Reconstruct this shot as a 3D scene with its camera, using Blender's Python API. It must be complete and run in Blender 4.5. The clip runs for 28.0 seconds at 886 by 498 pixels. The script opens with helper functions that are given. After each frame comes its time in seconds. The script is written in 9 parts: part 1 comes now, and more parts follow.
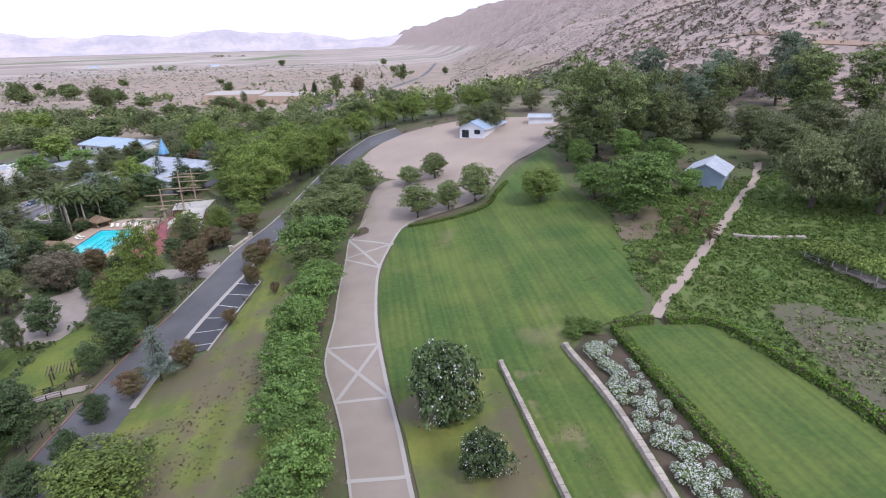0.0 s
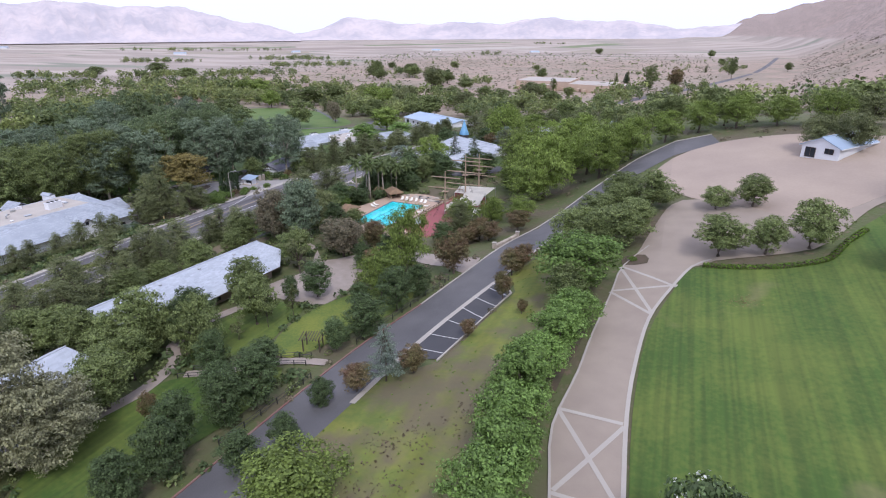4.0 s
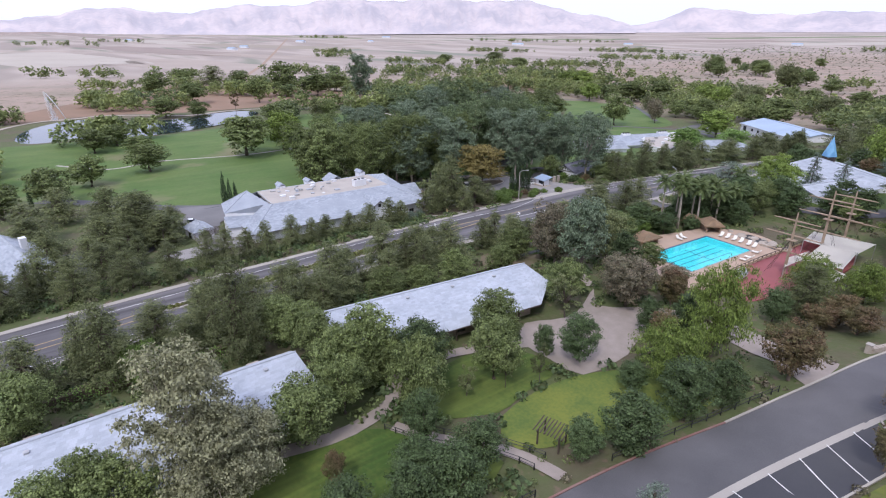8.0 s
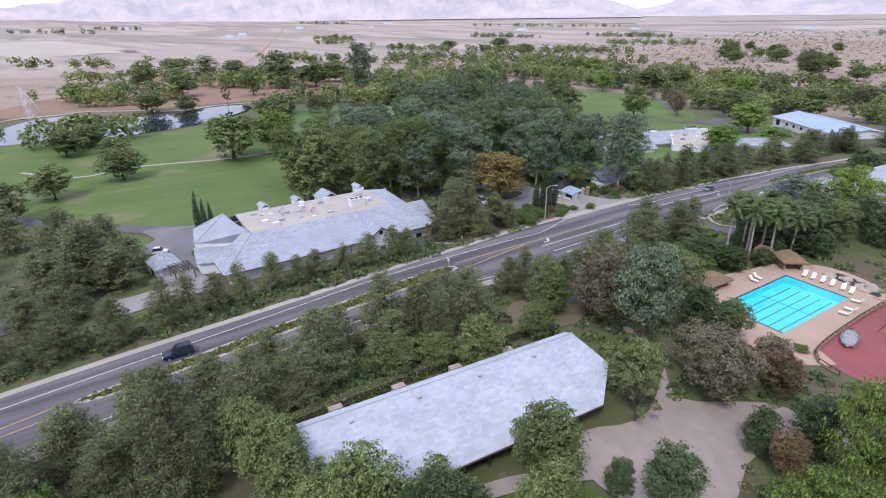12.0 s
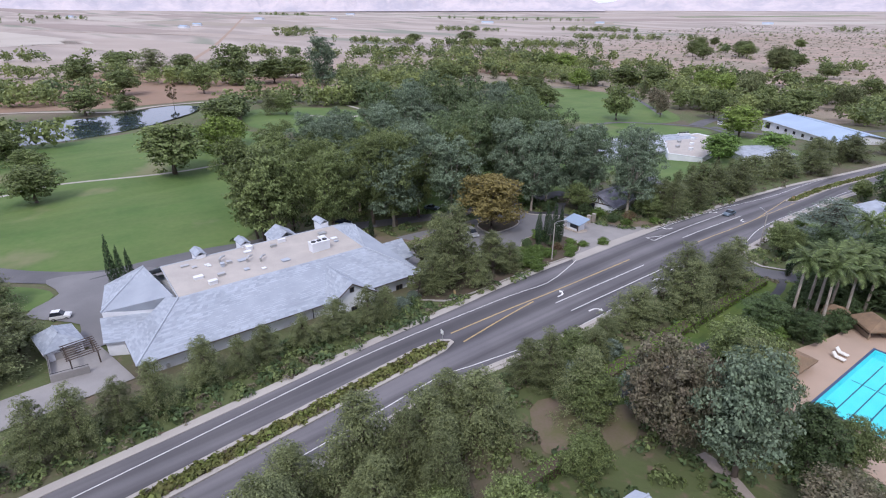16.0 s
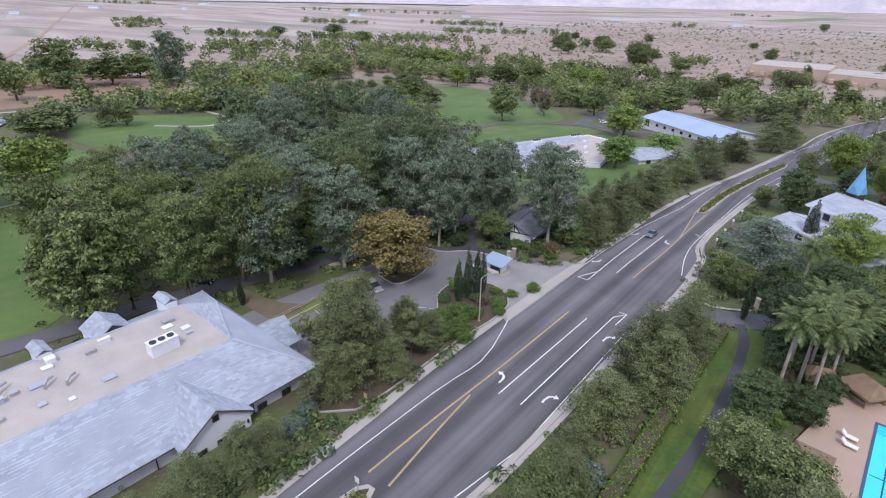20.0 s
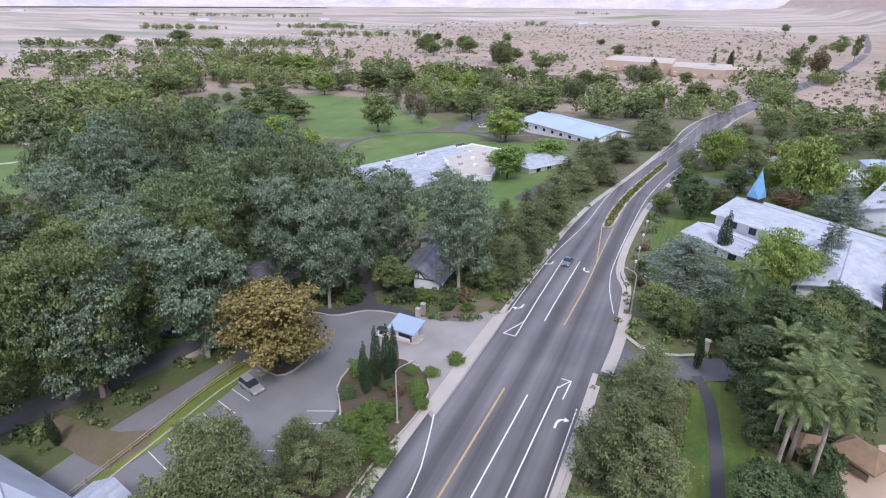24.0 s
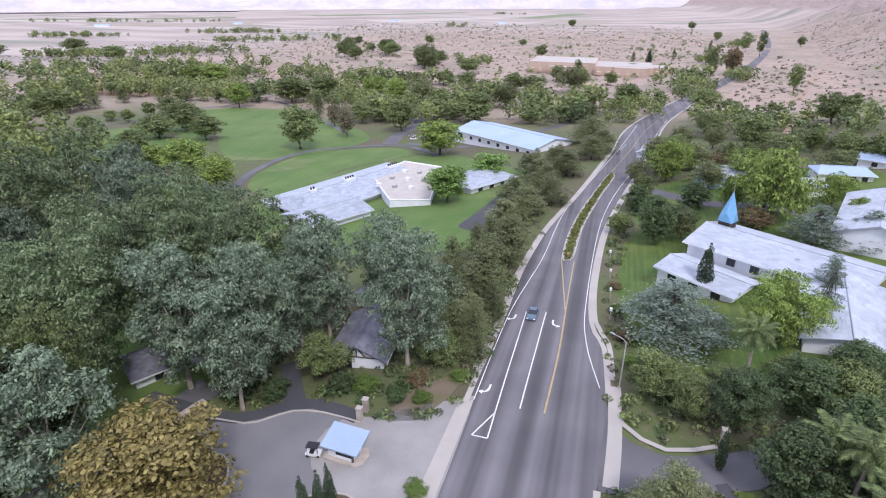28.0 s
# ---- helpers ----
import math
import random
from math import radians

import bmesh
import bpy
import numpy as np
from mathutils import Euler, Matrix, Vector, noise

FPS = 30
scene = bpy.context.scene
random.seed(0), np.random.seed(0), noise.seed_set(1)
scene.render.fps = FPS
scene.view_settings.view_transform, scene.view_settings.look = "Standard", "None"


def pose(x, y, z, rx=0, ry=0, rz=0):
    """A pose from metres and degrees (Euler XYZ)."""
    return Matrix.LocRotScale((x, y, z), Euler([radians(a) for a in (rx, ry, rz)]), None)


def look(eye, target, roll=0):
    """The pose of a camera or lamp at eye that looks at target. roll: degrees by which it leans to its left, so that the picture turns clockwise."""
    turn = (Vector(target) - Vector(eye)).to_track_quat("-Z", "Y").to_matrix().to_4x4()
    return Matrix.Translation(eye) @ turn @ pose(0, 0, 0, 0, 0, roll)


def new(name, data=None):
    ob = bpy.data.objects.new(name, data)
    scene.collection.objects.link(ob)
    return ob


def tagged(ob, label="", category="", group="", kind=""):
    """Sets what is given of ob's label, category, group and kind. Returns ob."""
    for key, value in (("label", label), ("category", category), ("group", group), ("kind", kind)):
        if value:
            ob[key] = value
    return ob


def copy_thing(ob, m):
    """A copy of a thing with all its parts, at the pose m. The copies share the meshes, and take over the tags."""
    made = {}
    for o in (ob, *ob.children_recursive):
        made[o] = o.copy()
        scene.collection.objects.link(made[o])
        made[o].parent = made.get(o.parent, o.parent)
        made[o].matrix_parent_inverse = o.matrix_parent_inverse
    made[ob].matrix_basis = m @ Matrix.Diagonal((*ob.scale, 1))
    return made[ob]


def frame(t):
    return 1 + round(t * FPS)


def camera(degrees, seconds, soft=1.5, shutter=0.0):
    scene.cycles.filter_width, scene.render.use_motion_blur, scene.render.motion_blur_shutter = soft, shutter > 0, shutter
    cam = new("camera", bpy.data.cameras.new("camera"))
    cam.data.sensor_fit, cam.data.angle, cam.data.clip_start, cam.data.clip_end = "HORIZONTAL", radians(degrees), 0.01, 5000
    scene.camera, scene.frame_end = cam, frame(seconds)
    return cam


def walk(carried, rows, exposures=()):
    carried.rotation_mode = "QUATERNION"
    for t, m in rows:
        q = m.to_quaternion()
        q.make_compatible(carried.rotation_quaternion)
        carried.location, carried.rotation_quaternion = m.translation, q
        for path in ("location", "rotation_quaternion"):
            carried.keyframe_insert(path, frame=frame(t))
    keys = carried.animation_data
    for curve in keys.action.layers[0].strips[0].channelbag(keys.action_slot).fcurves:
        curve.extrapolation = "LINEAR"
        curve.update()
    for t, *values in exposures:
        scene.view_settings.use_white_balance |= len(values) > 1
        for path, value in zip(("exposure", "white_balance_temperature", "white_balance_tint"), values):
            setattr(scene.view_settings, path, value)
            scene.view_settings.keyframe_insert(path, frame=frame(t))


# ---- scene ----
import functools
import itertools
from collections import namedtuple

# ---- camera: seconds, eye, yaw to the left of +y, pitch, lean ----
PATH = [
    (0, -0.95, -11.06, 50.39, -7.62, -20.80, -1.25),
    (0.5, -0.79, -10.56, 50.40, -7.46, -21.00, -1.30),
    (1, -0.65, -9.75, 50.43, -7.43, -21.16, -1.21),
    (1.5, -0.46, -8.43, 50.50, -7.39, -21.38, -1.22),
    (2, -0.23, -6.53, 50.59, -7.39, -21.57, -1.18),
    (2.5, -0.07, -4.01, 50.64, -6.14, -21.71, -1.04),
    (3, -0.07, -0.81, 50.56, -0.19, -21.70, -0.87),
    (3.5, -0.30, 2.93, 50.26, 9.53, -21.61, -0.64),
    (4, -0.78, 6.85, 49.71, 22.74, -21.46, -0.32),
    (4.5, -1.45, 10.67, 49.05, 35.40, -21.30, -0.24),
    (5, -2.4, 14.7, 48.6, 45.2, -21.4, -0.3),
    (5.5, -4.1, 18.6, 48.2, 51.2, -21.45, -0.4),
    (6, -6.2, 21.9, 47.8, 53.7, -21.5, -0.5),
    (6.5, -8.50, 24.74, 47.72, 54.31, -21.45, -0.56),
    (7, -10.81, 26.83, 47.74, 54.35, -21.55, -0.59),
    (7.5, -13.36, 28.76, 47.82, 54.39, -21.80, -0.43),
    (8, -16.09, 30.54, 47.90, 54.54, -21.99, -0.35),
    (8.5, -18.92, 32.22, 47.96, 54.60, -22.11, -0.21),
    (9, -21.85, 33.95, 48.05, 54.69, -22.25, -0.28),
    (9.5, -24.97, 35.77, 48.12, 54.76, -22.45, -0.33),
    (10, -28.23, 37.59, 48.16, 54.70, -22.68, -0.36),
    (10.5, -31.54, 39.44, 48.27, 54.70, -22.82, -0.51),
    (11, -34.85, 41.45, 48.37, 54.80, -22.97, -0.58),
    (11.5, -38.18, 43.53, 48.52, 54.88, -23.16, -0.67),
    (12, -41.52, 45.47, 48.74, 54.92, -23.33, -0.75),
    (12.5, -44.94, 47.23, 48.94, 54.86, -23.39, -0.78),
    (14.5, -59.53, 54.39, 48.84, 54.41, -23.75, -0.31),
    (15, -63.08, 56.47, 48.88, 54.37, -23.87, -0.21),
    (15.5, -66.48, 58.52, 48.96, 52.93, -23.94, -0.13),
    (16, -69.81, 60.55, 49.04, 51.09, -24.05, -0.07),
    (16.5, -73.14, 62.59, 49.08, 49.47, -24.15, -0.00),
    (17, -76.44, 64.66, 49.09, 47.49, -24.25, 0.12),
    (17.5, -79.79, 66.84, 49.02, 45.75, -24.31, 0.23),
    (18, -83.17, 69.12, 48.93, 44.32, -24.35, 0.49),
    (18.5, -86.36, 71.43, 49.01, 42.68, -24.35, 0.62),
    (19, -89.38, 73.82, 49.29, 40.98, -24.42, 0.66),
    (19.5, -92.29, 76.34, 49.60, 39.48, -24.57, 0.94),
    (20, -95.08, 78.84, 49.80, 37.82, -24.65, 1.07),
    (20.5, -97.77, 81.25, 49.83, 36.23, -24.64, 1.03),
    (21, -100.40, 83.67, 49.72, 33.99, -24.61, 1.07),
    (21.5, -102.88, 86.19, 49.57, 31.95, -24.57, 1.02),
    (23.5, -109.97, 96.06, 50.15, 26.46, -24.38, 0.51),
    (24, -111.68, 98.69, 50.29, 24.54, -24.36, 0.45),
    (24.5, -113.40, 101.36, 50.45, 22.76, -24.35, 0.34),
    (25, -115.01, 104.12, 50.60, 21.18, -24.33, 0.34),
    (25.5, -116.50, 106.94, 50.70, 19.64, -24.27, 0.21),
    (26, -117.90, 109.81, 50.74, 18.04, -24.20, 0.05),
    (26.5, -119.19, 112.68, 50.82, 17.76, -24.16, -0.15),
    (27, -120.39, 115.56, 50.97, 17.82, -24.15, -0.26),
    (27.5, -121.59, 118.50, 51.17, 17.43, -24.15, -0.30),
    (28, -122.83, 121.49, 51.39, 17.07, -24.23, -0.16),
]


def aimed(x, y, z, yaw, pitch, lean):
    yaw, pitch = radians(yaw), radians(pitch)
    ahead = Vector((-math.sin(yaw) * math.cos(pitch), math.cos(yaw) * math.cos(pitch), math.sin(pitch)))
    return look((x, y, z), Vector((x, y, z)) + ahead * 10, lean)


cam = camera(77.9, 28.0, soft=1.1)
walk(cam, [(t, aimed(*row)) for t, *row in PATH], exposures=[(0.0, 0.07, 6140, 9.5), (6.0, 0.0, 6260, 10), (12.0, 0.03, 6250, 10), (18.0, -0.05, 6170, 10), (21.0, -0.06, 6150, 10.5), (24.0, 0.2, 6170, 11), (28.0, 0.28, 6190, 11.5)])

# ---- sky and sun: a bright overcast evening ----
SUN_UP, SUN_TURN = radians(52), radians(215)
world = bpy.data.worlds.new("sky")
scene.world = world
world.use_nodes = True
wn = world.node_tree.nodes
wl = world.node_tree.links
sky = wn.new("ShaderNodeTexSky")
sky.sky_type, sky.sun_disc = "NISHITA", False
sky.sun_elevation, sky.sun_rotation = SUN_UP, SUN_TURN
sky.air_density, sky.dust_density, sky.altitude = 1.0, 3.0, 450
veil = wn.new("ShaderNodeMixRGB")
veil.inputs[0].default_value = 0.86
veil.inputs[2].default_value = (10.2, 10.5, 13.7, 1)
wl.new(sky.outputs[0], veil.inputs[1])
wl.new(veil.outputs[0], wn["Background"].inputs[0])
wn["Background"].inputs[1].default_value = 0.11

lamp = bpy.data.lights.new("sun", "SUN")
lamp.energy, lamp.angle, lamp.color = 2.25, radians(12), (1.0, 0.94, 0.9)
sun = new("sun", lamp)
sun.matrix_basis = look((0, 0, 300), (-math.sin(SUN_TURN) * -100, math.cos(SUN_TURN) * -100, 300 - 100 * math.tan(SUN_UP)))


# ---- materials ----
def material(name, colour, other=None, scale=1.0, rough=0.85, bump=0.0, fine=12.0, metal=0.0, spread=0.5, rnd=0.0, island=0.0, detail=5.0, coat=0.0):
    """Two colours mixed by coarse and fine noise in metres, with relief; rnd and island vary it from piece to piece."""
    m = bpy.data.materials.new(name)
    m.use_nodes = True
    n, l = m.node_tree.nodes, m.node_tree.links
    b = n["Principled BSDF"]
    b.inputs["Roughness"].default_value, b.inputs["Metallic"].default_value = rough, metal
    other = other or tuple(c * 0.8 for c in colour)
    geo = n.new("ShaderNodeNewGeometry")
    big = n.new("ShaderNodeTexNoise")
    big.inputs["Scale"].default_value, big.inputs["Detail"].default_value = scale, detail
    small = n.new("ShaderNodeTexNoise")
    small.inputs["Scale"].default_value, small.inputs["Detail"].default_value = fine, 3
    l.new(geo.outputs["Position"], big.inputs["Vector"])
    l.new(geo.outputs["Position"], small.inputs["Vector"])
    add = n.new("ShaderNodeMath")
    add.operation = "MULTIPLY_ADD"
    add.inputs[1].default_value = 0.45
    l.new(small.outputs[0], add.inputs[0])
    l.new(big.outputs[0], add.inputs[2])
    ramp = n.new("ShaderNodeMapRange")
    ramp.inputs[1].default_value, ramp.inputs[2].default_value = 0.72 - spread * 0.4, 0.72 + spread * 0.4
    l.new(add.outputs[0], ramp.inputs[0])
    mix = n.new("ShaderNodeMixRGB")
    mix.inputs[1].default_value, mix.inputs[2].default_value = (*colour, 1), (*other, 1)
    l.new(ramp.outputs[0], mix.inputs[0])
    last = mix.outputs[0]
    for amount, source in ((rnd, "object"), (island, "island")):
        if amount:
            if source == "object":
                info = n.new("ShaderNodeObjectInfo")
                out = info.outputs["Random"]
            else:
                out = geo.outputs["Random Per Island"]
            span = n.new("ShaderNodeMapRange")
            span.inputs[3].default_value, span.inputs[4].default_value = 1 - amount, 1 + amount
            l.new(out, span.inputs[0])
            hsv = n.new("ShaderNodeHueSaturation")
            l.new(span.outputs[0], hsv.inputs["Value"])
            l.new(last, hsv.inputs["Color"])
            last = hsv.outputs[0]
    l.new(last, b.inputs["Base Color"])
    if bump:
        bp = n.new("ShaderNodeBump")
        bp.inputs["Strength"].default_value, bp.inputs["Distance"].default_value = 0.6, bump
        l.new(add.outputs[0], bp.inputs["Height"])
        l.new(bp.outputs[0], b.inputs["Normal"])
    return m


def leaf_material(name, colour, other, rnd=0.22, island=0.55, glow=0.28, patch_scale=0.35):
    """Foliage: two greens by noise, varied from tree to tree and from leaf to leaf; some light passes through."""
    m = material(name, colour, other, patch_scale, 0.6, 0, 3.0, spread=0.7 if patch_scale > 0.2 else 0.4, rnd=rnd, island=island)
    n, l = m.node_tree.nodes, m.node_tree.links
    b = n["Principled BSDF"]
    b.inputs["Specular IOR Level"].default_value = 0.25
    t = n.new("ShaderNodeBsdfTranslucent")
    l.new(b.inputs["Base Color"].links[0].from_socket, t.inputs[0])
    mix = n.new("ShaderNodeMixShader")
    mix.inputs[0].default_value = glow
    l.new(b.outputs[0], mix.inputs[1])
    l.new(t.outputs[0], mix.inputs[2])
    l.new(mix.outputs[0], n["Material Output"].inputs[0])
    return m


def plain(name, colour, rough=0.6, metal=0.0):
    return material(name, colour, tuple(c * 0.88 for c in colour), 0.8, rough, 0, 9, metal)


GRASS = material("lawn_grass", (0.046, 0.09, 0.013), (0.098, 0.132, 0.023), 0.1, 0.9, 0.05, 1.6, spread=0.42)


def mown(m, turn, wide, stripe=0.1, lo=0.64, hi=0.74, dry=(0.2, 0.17, 0.085), size=0.055):
    """Adds faint mower stripes and dry spots to a lawn."""
    n, l = m.node_tree.nodes, m.node_tree.links
    b = n["Principled BSDF"]
    src = b.inputs["Base Color"].links[0].from_socket
    geo = n.new("ShaderNodeNewGeometry")
    mp = n.new("ShaderNodeMapping")
    mp.inputs["Rotation"].default_value, mp.inputs["Scale"].default_value = (0, 0, turn), (1 / wide, 0.03, 0)
    t = n.new("ShaderNodeTexNoise")
    t.inputs["Scale"].default_value, t.inputs["Detail"].default_value = 1.0, 1.5
    spots = n.new("ShaderNodeTexNoise")
    spots.inputs["Scale"].default_value, spots.inputs["Detail"].default_value = size, 5
    l.new(geo.outputs["Position"], mp.inputs[0])
    l.new(mp.outputs[0], t.inputs["Vector"])
    l.new(geo.outputs["Position"], spots.inputs["Vector"])
    r, q = n.new("ShaderNodeMapRange"), n.new("ShaderNodeMapRange")
    r.inputs[1].default_value, r.inputs[2].default_value, r.inputs[3].default_value, r.inputs[4].default_value = 0.35, 0.65, 1 - stripe, 1 + stripe
    q.inputs[1].default_value, q.inputs[2].default_value, q.inputs[4].default_value = lo, hi, 0.75
    l.new(t.outputs[0], r.inputs[0])
    l.new(spots.outputs[0], q.inputs[0])
    h, mix = n.new("ShaderNodeHueSaturation"), n.new("ShaderNodeMixRGB")
    l.new(r.outputs[0], h.inputs["Value"])
    l.new(src, h.inputs["Color"])
    l.new(q.outputs[0], mix.inputs[0])
    l.new(h.outputs[0], mix.inputs[1])
    mix.inputs[2].default_value = (*dry, 1)
    l.new(mix.outputs[0], b.inputs["Base Color"])
    return m


mown(GRASS, 0.12, 0.7, 0.15, 0.62, 0.74)
WORN_LAWN = mown(material("worn_lawn_grass", (0.046, 0.09, 0.013), (0.098, 0.132, 0.023), 0.1, 0.9, 0.05, 1.6, spread=0.42), 0.12, 0.7, 0.15, 0.54, 0.66, (0.25, 0.2, 0.115), 0.17)
WILD_LAWN = material("mossy_lawn", (0.165, 0.19, 0.034), (0.085, 0.13, 0.027), 0.16, 0.95, 0.05, 2.2, spread=0.4)
GOLF = material("fairway_grass", (0.064, 0.124, 0.022), (0.11, 0.158, 0.04), 0.05, 0.9, 0.03, 0.6, spread=0.55)
mown(GOLF, 0.8, 6.0, 0.06, 0.62, 0.72, (0.2, 0.18, 0.1), 0.03)
ROUGH_GRASS = material("rough_grass", (0.1, 0.135, 0.028), (0.165, 0.175, 0.035), 0.12, 0.95, 0.08, 1.3, spread=0.4)
mown(ROUGH_GRASS, 0.3, 3.0, 0.16, 0.46, 0.58, (0.125, 0.095, 0.07), 0.1)
BARE = material("bare_earth", (0.17, 0.125, 0.095), (0.12, 0.115, 0.05), 0.3, 0.95, 0.05, 2.5)
TRAIL = material("trodden_earth", (0.34, 0.24, 0.17), (0.28, 0.2, 0.15), 0.2, 0.95, 0.03, 3)
WEEDY = material("weedy_earth", (0.125, 0.1, 0.075), (0.085, 0.1, 0.042), 0.45, 0.95, 0.05, 3)
MULCH = material("bark_mulch", (0.1, 0.07, 0.05), (0.06, 0.055, 0.03), 0.4, 0.95, 0.06, 5)
DUST = material("dusty_gravel", (0.36, 0.29, 0.235), (0.3, 0.24, 0.2), 0.08, 0.95, 0.03, 2)
CONCRETE = material("pale_concrete", (0.4, 0.37, 0.33), (0.34, 0.31, 0.28), 0.15, 0.85, 0.01, 8)
EXPOSED = material("exposed_aggregate", (0.3, 0.25, 0.205), (0.26, 0.215, 0.18), 0.3, 0.9, 0.015, 14)
ASPHALT = material("old_asphalt", (0.135, 0.13, 0.136), (0.08, 0.078, 0.083), 0.09, 0.85, 0.012, 9)
ASPHALT_DARK = material("dark_asphalt", (0.05, 0.05, 0.058), (0.068, 0.067, 0.072), 0.12, 0.85, 0.012, 9)
WORN = material("worn_concrete", (0.3, 0.283, 0.27), (0.235, 0.222, 0.214), 0.2, 0.9, 0.012, 5)
LOT = material("grey_lot_asphalt", (0.2, 0.194, 0.197), (0.145, 0.141, 0.146), 0.1, 0.9, 0.012, 6)
PAVING = material("courtyard_paving", (0.33, 0.28, 0.25), (0.27, 0.23, 0.2), 0.5, 0.85, 0.02, 6)
WHITE_LINE = material("road_paint_white", (0.72, 0.72, 0.7), (0.55, 0.55, 0.53), 0.6, 0.7, 0, 9)
YELLOW_LINE = material("road_paint_yellow", (0.42, 0.31, 0.14), (0.32, 0.24, 0.13), 0.6, 0.7, 0, 9)
RED_LINE = material("kerb_paint_red", (0.2, 0.085, 0.075), (0.24, 0.16, 0.14), 0.6, 0.8, 0, 9)
STONE = material("pale_stone", (0.4, 0.35, 0.3), (0.28, 0.24, 0.2), 0.7, 0.9, 0.03, 5, rnd=0.15)
WHITE_WALL = material("white_stucco", (0.72, 0.73, 0.76), (0.62, 0.63, 0.66), 0.3, 0.8, 0.008, 9)
SHINGLE = material("grey_shingle", (0.35, 0.38, 0.43), (0.29, 0.32, 0.365), 0.3, 0.8, 0.02, 6, rnd=0.06, island=0.14)
PALE_ROOF = material("pale_shake", (0.42, 0.45, 0.5), (0.34, 0.37, 0.42), 0.3, 0.8, 0.012, 6, rnd=0.06, island=0.1)
FLAT_ROOF = material("tan_roof_membrane", (0.44, 0.4, 0.36), (0.36, 0.33, 0.3), 0.25, 0.85, 0.005, 5)
DARK_WOOD = material("dark_timber", (0.06, 0.045, 0.035), (0.09, 0.065, 0.05), 0.9, 0.8, 0.01, 12)
PALE_WOOD = material("weathered_timber", (0.36, 0.28, 0.2), (0.27, 0.2, 0.145), 0.9, 0.8, 0.01, 12)
THATCH = material("thatch", (0.27, 0.18, 0.11), (0.19, 0.13, 0.085), 0.8, 0.95, 0.05, 6)
BARK = material("bark", (0.13, 0.1, 0.08), (0.08, 0.065, 0.05), 1.2, 0.95, 0.03, 8)
PALE_BARK = material("pale_bark", (0.42, 0.37, 0.31), (0.25, 0.21, 0.17), 0.7, 0.9, 0.02, 5)
CANVAS = material("white_canvas", (0.75, 0.72, 0.66), (0.68, 0.65, 0.6), 0.3, 0.75, 0.005, 5)
RED_DECK = material("red_deck_coat", (0.3, 0.085, 0.09), (0.25, 0.075, 0.08), 0.3, 0.75, 0.004, 6)
GLASS = plain("dark_window_glass", (0.03, 0.035, 0.045), 0.12)
METAL = plain("galvanised_steel", (0.5, 0.5, 0.5), 0.45, 0.7)
BLACK = plain("black_paint", (0.02, 0.02, 0.022), 0.5)
RUBBER = plain("black_rubber", (0.025, 0.025, 0.025), 0.85)
BLUE_ROOF = material("blue_grey_metal_roof", (0.33, 0.42, 0.54), (0.28, 0.36, 0.47), 0.1, 0.5, 0.004, 4)
TEAL_SPIRE = material("blue_copper_spire", (0.13, 0.3, 0.5), (0.17, 0.37, 0.55), 0.8, 0.5, 0.004, 6)
BEIGE_WALL = material("beige_stucco", (0.48, 0.37, 0.29), (0.42, 0.32, 0.25), 0.1, 0.85, 0.01, 5)

OAK_LEAF = leaf_material("oak_leaf", (0.125, 0.16, 0.06), (0.195, 0.238, 0.09))
PEAR_LEAF = leaf_material("pear_leaf", (0.064, 0.096, 0.04), (0.102, 0.145, 0.06))
GUM_LEAF = leaf_material("gum_leaf", (0.122, 0.168, 0.108), (0.195, 0.245, 0.16), 0.22)
PINE_LEAF = leaf_material("pine_needle", (0.125, 0.143, 0.064), (0.18, 0.205, 0.092))
BRIGHT_LEAF = leaf_material("bright_leaf", (0.152, 0.205, 0.049), (0.212, 0.287, 0.069))
MAGNOLIA_LEAF = leaf_material("glossy_leaf", (0.125, 0.2, 0.052), (0.19, 0.295, 0.08))
GOLD_LEAF = leaf_material("gold_leaf", (0.2, 0.165, 0.06), (0.27, 0.225, 0.08), 0.1)
RED_LEAF = leaf_material("russet_leaf", (0.205, 0.12, 0.085), (0.15, 0.155, 0.06), 0.2)
GREEN_GUM_LEAF = leaf_material("green_gum_leaf", (0.1, 0.145, 0.07), (0.17, 0.215, 0.105), 0.22)
OLIVE_GUM_LEAF = leaf_material("olive_gum_leaf", (0.24, 0.245, 0.145), (0.3, 0.3, 0.18), 0.1)
BROWN_LEAF = leaf_material("grey_brown_leaf", (0.212, 0.172, 0.123), (0.164, 0.164, 0.099), 0.15)
CYPRESS_LEAF = leaf_material("cypress_leaf", (0.028, 0.051, 0.023), (0.045, 0.077, 0.032))
CEDAR_LEAF = leaf_material("cedar_needle", (0.144, 0.183, 0.144), (0.192, 0.240, 0.183), 0.1)
PALM_LEAF = leaf_material("palm_leaf", (0.09, 0.125, 0.045), (0.145, 0.185, 0.068))
HEDGE_LEAF = leaf_material("hedge_leaf", (0.089, 0.178, 0.022), (0.164, 0.260, 0.037))
COVER_LEAF = leaf_material("ground_cover_leaf", (0.098, 0.155, 0.036), (0.15, 0.22, 0.055), 0.15, 0.35)
PETAL = leaf_material("white_petal", (0.7, 0.7, 0.66), (0.55, 0.57, 0.52), 0.05, 0.2)
FAR_LEAF = leaf_material("far_leaf", (0.12, 0.16, 0.075), (0.27, 0.31, 0.11), 0.1, 0.4, patch_scale=0.045)
DRY_BUSH = leaf_material("dry_bush_leaf", (0.135, 0.13, 0.075), (0.19, 0.175, 0.11), 0.1, 0.4)
